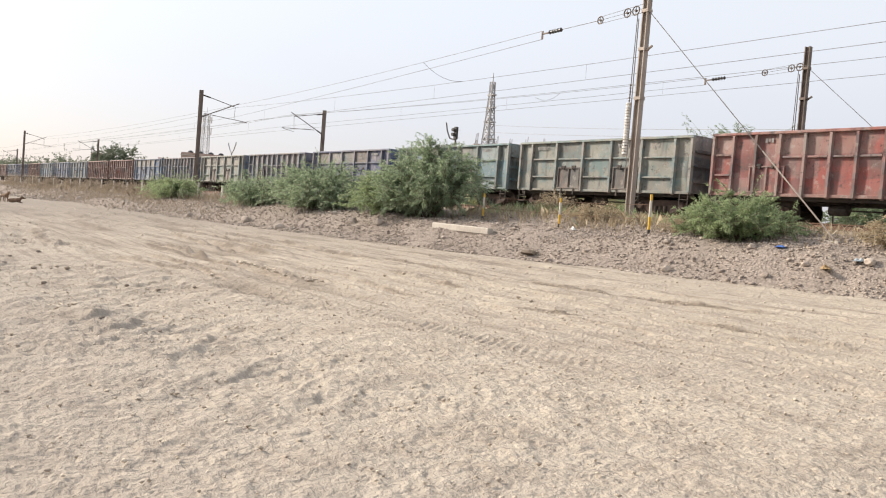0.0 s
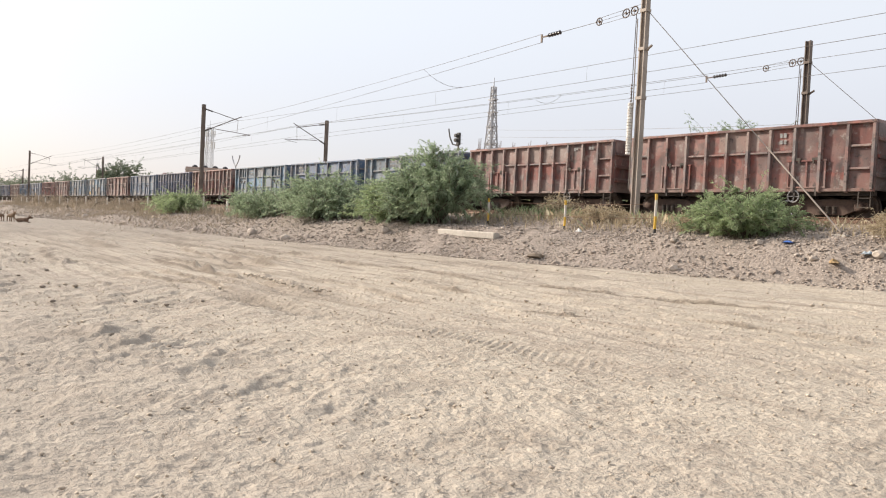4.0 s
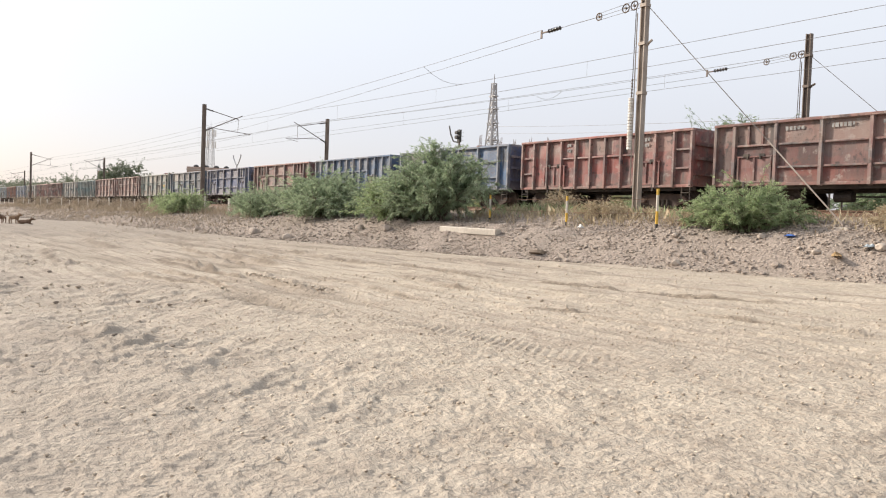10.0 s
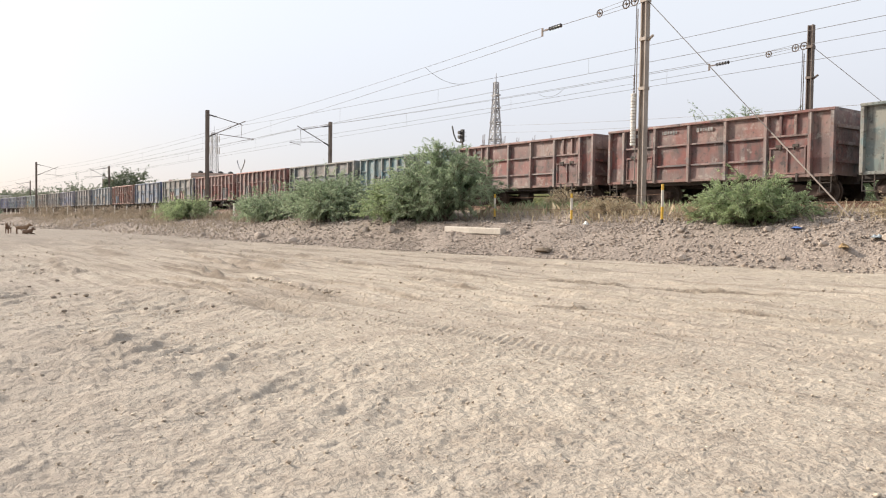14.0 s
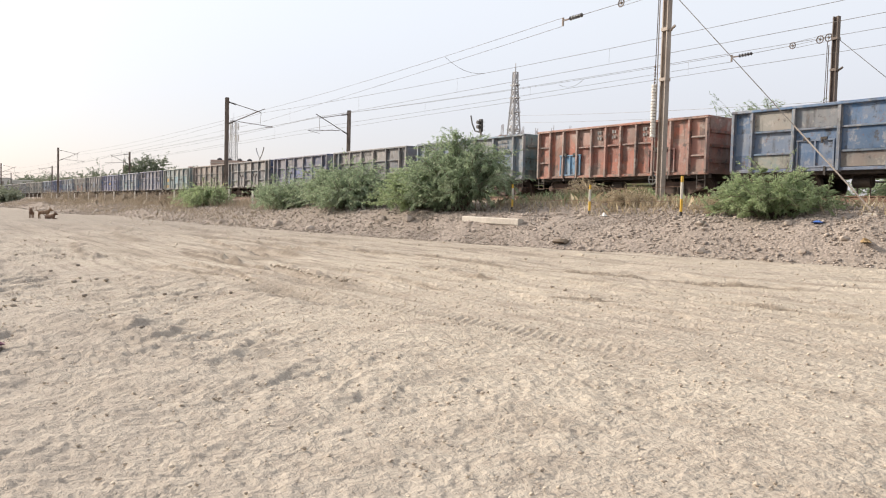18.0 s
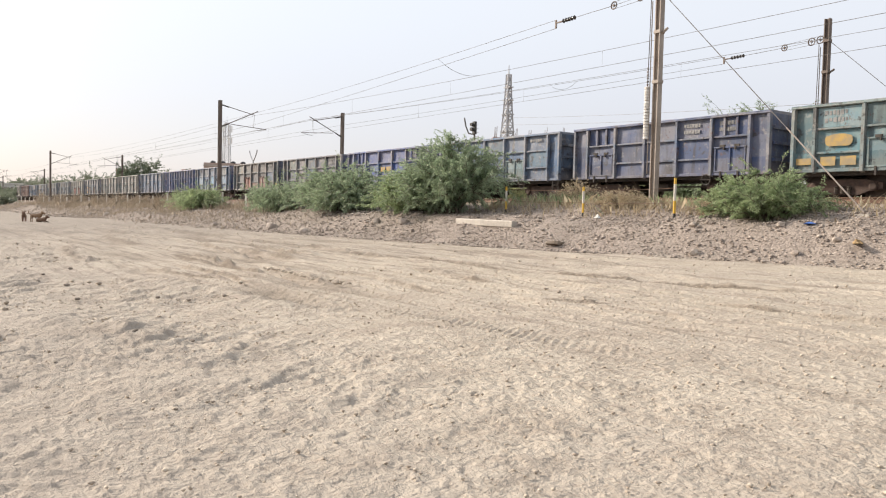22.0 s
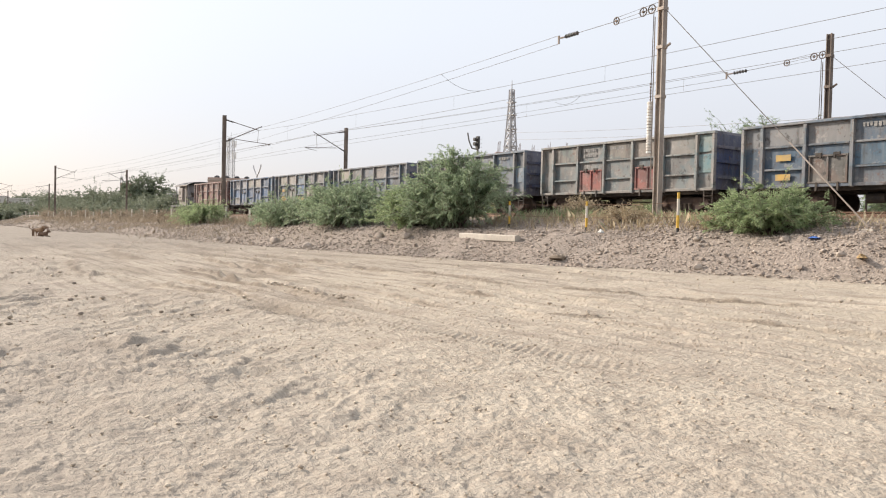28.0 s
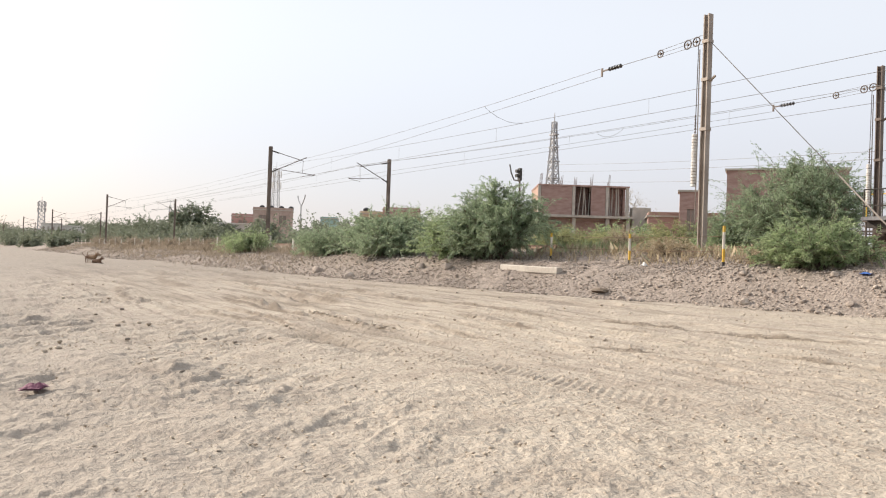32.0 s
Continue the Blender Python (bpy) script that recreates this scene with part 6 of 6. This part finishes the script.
crumpled(-7.02, 0.54, 0.24, 0.15, 0.05, 3, "cloth_rag", "crumpled dark purple rag lying on the dusty ground", RAG)
crumpled(-9.75, 17.0, 0.26, 0.16, 0.05, 4, "plastic_sheet", "scrap of blue plastic sheet on the gravel", plain("blue_plastic", (0.05, 0.13, 0.42), (0.10, 0.2, 0.5), 10, 0.4))
crumpled(-7.9, 16.9, 0.26, 0.2, 0.10, 5, "plastic_bag", "pale blue plastic bag on the gravel", plain("pale_plastic", (0.28, 0.33, 0.36), (0.42, 0.46, 0.48), 14, 0.35))
crumpled(-8.45, 16.6, 0.5, 0.2, 0.12, 6, "cardboard_scrap", "torn brown cardboard scrap on the gravel", plain("wet_cardboard", (0.22, 0.14, 0.06), (0.34, 0.23, 0.11), 12, 0.9))
crumpled(-16.9, 17.6, 0.22, 0.16, 0.12, 7, "plastic_bag", "small white plastic bag on the bank", plain("white_plastic", (0.7, 0.69, 0.66), (0.56, 0.55, 0.52), 10, 0.4))

# ---- dogs ----
FUR = plain("tan_dog_fur", (0.20, 0.125, 0.075), (0.32, 0.215, 0.135), 18, 0.9)
FUR_DARK = plain("dark_brown_dog_fur", (0.13, 0.08, 0.055), (0.24, 0.155, 0.105), 18, 0.9)


def lump(m, c, s, mi=0, n=10):
    v, f = [], []
    for i in range(7):
        a = math.pi * i / 6
        for j in range(n):
            b = 2 * math.pi * j / n
            v.append((c[0] - s[0] * math.cos(a), c[1] + s[1] * math.sin(a) * math.cos(b), c[2] + s[2] * math.sin(a) * math.sin(b)))
    for i in range(6):
        for j in range(n):
            f.append((i * n + j, i * n + (j + 1) % n, (i + 1) * n + (j + 1) % n, (i + 1) * n + j))
    return m.add(v, f, mi)


def dog(label, m, fur, lying=False):
    o = thing("dog", label, "dog", m, "street dogs")
    h = 0.18 if lying else 0.40
    b = Mesh()
    lump(b, (0, 0, h), (0.34, 0.105, 0.12))
    lump(b, (0.22, 0, h + 0.02), (0.16, 0.11, 0.14))
    part("body", b, fur, o, smooth=True)
    hd = Mesh()
    lump(hd, (0.42, 0, h + 0.17), (0.11, 0.075, 0.085))
    lump(hd, (0.53, 0, h + 0.14), (0.09, 0.04, 0.042))
    hd.tube((0.26, 0, h + 0.04), (0.40, 0, h + 0.16), 0.085, 0.065, 8)
    head = part("head", hd, fur, o, smooth=True)
    for s in (-1, 1):
        e = Mesh()
        e.add([(0.37, s * 0.03, h + 0.23), (0.43, s * 0.035, h + 0.23), (0.40, s * 0.085, h + 0.22), (0.385, s * 0.06, h + 0.32)], [(0, 1, 3), (1, 2, 3), (2, 0, 3), (0, 2, 1)])
        part("ear", e, fur, head)
    part("tail", Mesh().path([(-0.32, 0, h + 0.04), (-0.45, 0, h + 0.16), (-0.46, 0.02, h + 0.28)], 0.022), fur, o)
    for x in (-0.24, 0.24):
        for s in (-1, 1):
            leg = Mesh()
            if lying:
                leg.tube((x, s * 0.09, 0.1), (x + 0.22, s * 0.12, 0.03), 0.035, 0.025, 7)
            else:
                leg.tube((x, s * 0.07, h), (x - 0.03, s * 0.075, h * 0.5), 0.05, 0.03, 7)
                leg.tube((x - 0.03, s * 0.075, h * 0.5), (x, s * 0.075, 0.0), 0.03, 0.025, 7)
                leg.box(x - 0.02, x + 0.06, s * 0.075 - 0.025, s * 0.075 + 0.025, 0.0, 0.03)
            part("leg", leg, fur, o)
    return o


DOG_A = dog("brown street dog standing on the dusty road", pose(-53.0, 6.4, 0.13, 0, 0, -95), FUR_DARK)
DOG_B = dog("tan street dog standing over another dog", pose(-51.0, 6.8, 0.14, 0, 0, 20), FUR)
DOG_C = dog("dark brown street dog lying on the dusty road", pose(-50.3, 6.6, 0.14, 0, 0, 200), FUR_DARK, True)


def dog_motions():
    z = 0.125
    walk(DOG_A, [(0, pose(-53.0, 6.3, z, 0, 0, -40)), (6, pose(-52.9, 6.2, z, 0, 0, -40)), (9, pose(-53.0, 6.25, z, 0, 0, -35)), (14, pose(-52.6, 6.15, z, 0, 0, -20)), (19, pose(-52.4, 6.2, z, 0, 0, -15)),
                 (23, pose(-52.3, 6.2, z, 0, 0, -10)), (26, pose(-52.2, 6.5, z, 0, 0, 40)), (28, pose(-52.1, 6.65, z, 0, 0, 75)), (32, pose(-52.4, 6.8, z, 0, 0, 80))])
    walk(DOG_B, [(0, pose(-52.7, 6.8, z, 0, 0, 20)), (6, pose(-52.6, 6.75, z, 0, 0, 20)), (9, pose(-52.4, 6.75, z, 0, 0, 30)), (14, pose(-51.4, 6.7, z, 0, 0, 70)), (19, pose(-51.4, 6.7, z, 0, 0, 50)),
                 (23, pose(-51.4, 6.7, z, 0, 0, 50)), (28, pose(-51.9, 6.65, z, 0, 0, 30)), (32, pose(-52.2, 6.85, z, 0, 0, 30))])
    walk(DOG_C, [(0, pose(-51.9, 7.2, z, 0, 0, 70)), (9, pose(-51.8, 7.25, z, 0, 0, 75)), (14, pose(-51.2, 6.95, z, 0, 0, 40)), (19, pose(-50.9, 6.95, z, 0, 0, 40)), (28, pose(-51.6, 6.85, z, 0, 0, 40)), (32, pose(-51.8, 7.05, z, 0, 0, 40))])
# ---- buildings, towers and poles behind the line ----
BRICK = plain("red_brick_wall", (0.31, 0.195, 0.165), (0.42, 0.29, 0.25), 7, 0.9, bump=0.5, stretch=(1, 1, 3))
BRICK_ORANGE = plain("orange_brick_wall", (0.36, 0.235, 0.175), (0.45, 0.315, 0.25), 7, 0.9, bump=0.5, stretch=(1, 1, 3))
PINK_WALL = plain("faded_pink_plaster", (0.37, 0.21, 0.185), (0.45, 0.28, 0.25), 3, 0.9)
BUFF = plain("buff_plaster", (0.38, 0.275, 0.23), (0.48, 0.37, 0.315), 3, 0.9)
OCHRE = plain("ochre_plaster", (0.50, 0.39, 0.25), (0.60, 0.49, 0.35), 3, 0.9)
LIME = plain("limewashed_plaster", (0.56, 0.53, 0.49), (0.66, 0.63, 0.58), 3, 0.9)
SHUTTER = plain("dull_brown_shutter", (0.20, 0.155, 0.13), (0.29, 0.235, 0.20), 4, 0.8)
TEAL_SHEET = plain("teal_roof_sheet", (0.24, 0.37, 0.35), (0.32, 0.44, 0.41), 4, 0.6)
TANK = plain("black_water_tank", (0.02, 0.02, 0.022), (0.045, 0.045, 0.05), 6, 0.5)
TOWER_STEEL = plain("hazy_tower_steel", (0.36, 0.36, 0.37), (0.46, 0.45, 0.45), 3, 0.6, 0.2)


def house(label, x, y, turn, w, d, h, wall, storeys=1, windows=3, parapet=0.4, z=None, tanks=0):
    """A flat-roofed house: walls with window openings set back, slabs and a parapet."""
    z = zg(x, y) if z is None else z
    o = thing("house", label, "house", pose(x, y, z, 0, 0, turn), "houses behind the line")
    m = Mesh()
    sh = h / storeys
    part("wall", Mesh().box(-w / 2, w / 2, -d / 2 + 0.14, d / 2, -0.4, h), wall, o)
    f = Mesh()
    cols = max(1, windows)
    step = w / cols
    for s in range(storeys):
        z0 = s * sh
        f.box(-w / 2, w / 2, -d / 2, -d / 2 + 0.136, z0 - (0.4 if s == 0 else 0), z0 + sh * 0.35)
        f.box(-w / 2, w / 2, -d / 2, -d / 2 + 0.136, z0 + sh * 0.78, z0 + sh - 0.002)
        for c in range(cols + 1):
            xc = -w / 2 + c * step
            a, b = max(-w / 2, xc - step * 0.32), min(w / 2, xc + step * 0.32)
            f.box(a, b, -d / 2, -d / 2 + 0.136, z0 + sh * 0.35 + 0.001, z0 + sh * 0.78 - 0.001)
    part("front_wall", f, wall, o)
    for s in range(storeys):
        for c in range(cols):
            xc = -w / 2 + (c + 0.5) * step
            wn_ = part("window", Mesh().box(xc - step * 0.18, xc + step * 0.18, -d / 2 + 0.11, -d / 2 + 0.135, s * sh + sh * 0.35, s * sh + sh * 0.78), SHUTTER, o)
            part("window_frame", Mesh().box(xc - 0.03, xc + 0.03, -d / 2 + 0.08, -d / 2 + 0.109, s * sh + sh * 0.35, s * sh + sh * 0.78), wall, wn_)
    part("roof_slab", Mesh().box(-w / 2 - 0.15, w / 2 + 0.15, -d / 2 - 0.15, d / 2 + 0.15, h, h + 0.14), CONCRETE, o)
    if parapet:
        p = Mesh()
        for a in ((-w / 2, w / 2, -d / 2, -d / 2 + 0.15), (-w / 2, w / 2, d / 2 - 0.15, d / 2), (-w / 2, -w / 2 + 0.15, -d / 2 + 0.152, d / 2 - 0.152), (w / 2 - 0.15, w / 2, -d / 2 + 0.152, d / 2 - 0.152)):
            p.box(*a, h + 0.14, h + 0.14 + parapet)
        part("parapet", p, wall, o)
    for k in range(tanks):
        part("water_tank", Mesh().disc((-w * 0.3 + k * w * 0.25, 0, h + 0.14), (0, 0, 1), [(0, 0.55), (0.9, 0.58), (1.0, 0.45), (1.15, 0.2)], 14), TANK, o, "black plastic water tank")
    return o


def unfinished_building(x, y, turn):
    z = zg(x, y)
    o = thing("unfinished_building", "unfinished red brick building with concrete frame and bare upper floor", "building", pose(x, y, z, 0, 0, turn))
    s1, s2, w, d = 5.6 - z, 8.45 - z, 8.4, 7.0
    f = -d / 2
    part("floor_slab", Mesh().box(-w / 2 - 0.5, w / 2 + 0.3, f - 0.9, d / 2, s1 - 0.22, s1), CONCRETE, o)
    part("roof_slab", Mesh().box(-w / 2 - 0.05, w / 2 + 0.05, f - 0.05, d / 2, s2 - 0.14, s2), BRICK, o)
    part("ground_wall", Mesh().box(-w / 2, w / 2, f + 0.2, d / 2 - 0.1, -0.3, s1 - 0.222), BRICK, o)
    part("rear_wall", Mesh().box(-w / 2 + 0.25, w / 2 - 0.15, d / 2 - 0.4, d / 2 - 0.15, s1, s2 - 0.142), BRICK, o)
    part("side_wall", Mesh().box(-w / 2 + 0.01, -w / 2 + 0.24, f + 0.27, d / 2 - 0.05, s1, s2 - 0.142), BRICK_ORANGE, o)
    part("side_wall", Mesh().box(w / 2 - 0.24, w / 2 - 0.01, f + 1.6, d / 2 - 0.42, s1, s2 - 0.142), BRICK, o)
    for a, b, back in ((-w / 2 + 0.26, -1.05, 0), (0.7, 2.05, 0), (-0.75, 0.7, 1.9), (2.35, w / 2 - 0.26, 1.9)):
        part("brick_panel", Mesh().box(a, b, f + 0.02 + back, f + 0.22 + back, s1, s2 - 0.142), BRICK, o)
    for cx in (-w / 2 + 0.1, -0.9, 2.2, w / 2 - 0.12):
        part("column", Mesh().box(cx - 0.13, cx + 0.13, f - 0.03, f + 0.24, s1, s2 - 0.142), CONCRETE, o)
        part("column", Mesh().box(cx - 0.15, cx + 0.15, f - 0.6, f - 0.3, -0.3, s1 - 0.222), CONCRETE, o)
    rnd = random.Random(4)
    for lo, hi, n in ((2.4, 3.4, 6), (-0.7, 0.6, 5)):
        for k in range(n):
            cx = lo + (hi - lo) * k / (n - 1)
            part("prop", Mesh().tube((cx + rnd.uniform(-0.12, 0.12), f + 0.5, s1), (cx + rnd.uniform(-0.25, 0.25), f + 0.5, s2 - 0.15), 0.05, 0.045, 6), CONCRETE, o)
    for cx in (-w / 2 + 0.1, -2.2, -0.9, 2.2, 0.6):
        for k in range(3):
            part("reinforcing_bar", Mesh().tube((cx + k * 0.1, f + 0.1, s2), (cx + k * 0.1 + 0.04, f + 0.1, s2 + rnd.uniform(0.4, 1.1)), 0.025, 0.02, 5), RAIL_STEEL, o)
    part("stair_block", Mesh().box(w / 2 + 0.32, w / 2 + 2.0, f - 0.3, f + 1.0, s1 - 0.9, s1 + 0.9), CONCRETE, o)
    return o


unfinished_building(-57.9, 51.0, 57)
house("small brick stair room with dark slab roof", -44.0, 51.0, 42, 1.8, 2.4, 6.4, BRICK, 1, 1, 0, None, 0)
house("low brick house behind the bushes", -47.5, 54.0, 46, 6.0, 5.0, 4.6, BRICK, 1, 2, 0.3)
house("tall red brick house behind the thorn tree", -39.2, 56.5, 36, 8.6, 7.0, 8.2, BRICK, 1, 1, 0)
house("pink plastered house with grey parapet", -193, 60.0, 68, 5.4, 6, 9.1, PINK_WALL, 2, 1, 0.5)
house("pale brick house with black water tanks on the roof", -171, 60.0, 68, 8.6, 7, 9.8, BUFF, 2, 2, 0.5, None, 4)
house("limewashed low house in front of the pink house", -184, 55.0, 68, 9, 5, 6.6, LIME, 1, 2, 0.3)
house("ochre plastered house behind the bushes", -120, 60.0, 62, 4.6, 6, 7.3, OCHRE, 2, 2, 0.4, None, 1)
house("pink-brown brick house behind the bushes", -114, 62.0, 62, 6, 6, 8.0, PINK_WALL, 2, 3, 0.3)
house("low house with a teal roof edge", -139, 60.0, 64, 3.2, 6, 7.2, TEAL_SHEET, 1, 2, 0.2)
house("orange brick house among the far trees", -264, 60.0, 74, 5, 7, 11.8, BRICK_ORANGE, 3, 2, 0.4)
for k, (x, w, h) in enumerate(((-330, 9, 7.5), (-390, 8, 9.5), (-450, 12, 8.0), (-520, 12, 9.0))):
    house("distant pale house in the haze", x, 44 + bend(x), 80, w, 9, h, LIME, 2, 4, 0.4)


def lattice_tower(name, label, x, y, h, base, top, arms=False, mat=TOWER_STEEL, r=0.09):
    z = zg(x, y)
    o = thing(name, label, "tower", pose(x, y, z), "distant towers")
    lace = Mesh()
    n = int(h / 2.0)

    def corner(k, t):
        w = top + (base - top) * max(0.0, 1 - t * 1.04) ** 1.15
        return Vector(((1 if k in (0, 1) else -1) * w / 2, (1 if k in (1, 2) else -1) * w / 2, h * t))

    for k in range(4):
        leg = Mesh()
        leg.path([corner(k, i / n) for i in range(n + 1)], r)
        part("leg", leg, mat, o)
        for i in range(n):
            a, b = corner(k, i / n), corner((k + 1) % 4, (i + 1) / n)
            c, d = corner((k + 1) % 4, i / n), corner(k, (i + 1) / n)
            lace.tube(a, b, r * 0.55, r * 0.55, 4, 0, False)
            lace.tube(c, d, r * 0.55, r * 0.55, 4, 0, False)
            lace.tube(corner(k, (i + 1) / n), corner((k + 1) % 4, (i + 1) / n), r * 0.5, r * 0.5, 4, 0, False)
    part("lacing", lace, mat, o)
    if not arms and h > 25:
        for t in (0.48, 0.60, 0.72, 0.82, 0.91):
            w = (corner(0, t) - corner(3, t)).length * 0.5 + 0.7
            part("platform", Mesh().box(-w, w, -w * 0.5, w * 0.5, h * t - 0.12, h * t + 0.12), mat, o)
    part("spike", Mesh().tube((0, 0, h * 0.99), (0, 0, h + 2.2), r * 0.8, r * 0.4, 6), mat, o)
    if arms:
        for k in range(6):
            a = k * math.pi / 3
            for zt in (0.93, 0.8):
                part("panel_antenna", Mesh().cbox((0, 0, 0), (2.2, 0.3, 0.2), 0, Matrix.Translation((math.cos(a) * (top / 2 + 0.8), math.sin(a) * (top / 2 + 0.8), h * zt)) @ Matrix.Rotation(radians(90), 4, "Y")), LIME, o)
    return o


lattice_tower("lattice_tower", "tall grey steel lattice tower in the haze", -145.5, 120, 34.0, 4.6, 0.8, False, r=0.19)
lattice_tower("telecom_tower", "grey telecom tower with antennas behind the houses", -255, 90, 29.0, 3.2, 1.6, True)
lattice_tower("telecom_tower", "distant telecom tower in the haze", -436, 45 + bend(-436), 22.0, 3.6, 2.6, True, r=0.2)
lattice_tower("lattice_tower", "very distant thin lattice tower in the haze", -330, 72, 18.0, 2.5, 0.6, False)


def forked_pole():
    o = thing("forked_pole", "grey metal pole with a forked top bracket behind the bushes", "pole", pose(-128.5, 50, zg(-128.5, 50)))
    h = 10.6 - zg(-128.5, 50)
    part("shaft", Mesh().tube((0, 0, 0), (0, 0, h - 1.2), 0.14, 0.11, 8), TOWER_STEEL, o)
    for s in (-1, 1):
        part("arm", Mesh().path([(0, 0, h - 1.2), (s * 0.9, 0, h - 0.5), (s * 1.6, 0, h + 0.3), (s * 1.7, 0, h + 0.7)], 0.1), TOWER_STEEL, o)


forked_pole()


def signal(x, y):
    z = zg(x, y)
    o = thing("railway_signal", "dark railway signal post with lamp head and route arm", "signal", pose(x, y, z))
    h = 8.3 - z
    part("post", Mesh().tube((0, 0, 0), (0, 0, h), 0.08, 0.07, 10), MAST_DARK, o)
    hd = Mesh().box(-0.15, 0.15, -0.12, 0.08, h - 0.9, h + 0.05)
    hd.disc((0, -0.16, h - 0.2), (0, -1, 0), [(0, 0.13), (0.22, 0.14)], 12)
    hd.disc((0, -0.16, h - 0.55), (0, -1, 0), [(0, 0.13), (0.22, 0.14)], 12)
    part("lamp_head", hd, BLACK_PAINT, o)
    part("route_arm", Mesh().path([(-0.05, 0, h - 0.95), (-0.75, 0, h - 0.8), (-1.15, 0, h - 0.2), (-1.35, 0, h + 0.45)], 0.06), BLACK_PAINT, o)
    la = Mesh()
    for s in (-0.16, 0.16):
        la.tube((0.35 + s, 0, 0), (0.35 + s, 0, h - 1.1), 0.02, 0.02, 5)
    for k in range(int(h / 0.3)):
        la.tube((0.19, 0, 0.2 + k * 0.3), (0.51, 0, 0.2 + k * 0.3), 0.012, 0.012, 4)
    part("ladder", la, MAST_DARK, o)


signal(-48.2, 36.5)


def location_platform(x, y):
    z = zg(x, y)
    o = thing("signal_platform", "small rusty steel platform with rails behind the tracks", "platform", pose(x, y, z))
    part("deck", Mesh().box(-0.9, 0.9, -0.6, 0.6, 1.5, 1.58), MAST_DARK, o)
    for sx in (-0.8, 0.8):
        for sy in (-0.5, 0.5):
            part("leg", Mesh().tube((sx, sy, -0.1), (sx, sy, 1.5), 0.04, 0.04, 6), MAST_DARK, o)
            part("rail_post", Mesh().tube((sx, sy, 1.58), (sx, sy, 2.6), 0.025, 0.025, 6), YELLOW, o)
    part("handrail", Mesh().path([(-0.8, -0.5, 2.6), (0.8, -0.5, 2.6)], 0.025), YELLOW, o)
    for k in range(5):
        part("step", Mesh().box(-0.95 - k * 0.24, -0.74 - k * 0.24, -0.5, 0.5, 1.3 - k * 0.28, 1.34 - k * 0.28), MAST_DARK, o)


location_platform(-16.9, 31.3)
# power cables from the tower across the houses
pp = thing("power_pole", "plain grey concrete power pole behind the line", "pole", pose(30, 60, zg(30, 60)))
part("shaft", Mesh().tube((0, 0, -0.3), (0, 0, 9.4), 0.16, 0.1, 10), CONCRETE, pp)
part("cross_arm", Mesh().box(-0.05, 0.05, -0.9, 0.9, 8.5, 8.62), MAST_DARK, pp)
for k, (z0, z1) in enumerate(((24.5, 9.1), (22.8, 8.9), (20.4, 7.4))):
    thing("power_cable", "thin power cable strung from the lattice tower", "wire", mesh=Mesh().path(sag((-145.5, 119.4, z0), (30, 60 + 0.1 * k, z1), 24, 1.2), 0.022), material=WIRE, group="power cables")


# ---- what moves ----
def motions():
    for w, n, half in TRAIN:
        walk(w, [(t, train_pose(n, half, t)) for t in range(0, 33)])
    dog_motions()


motions()
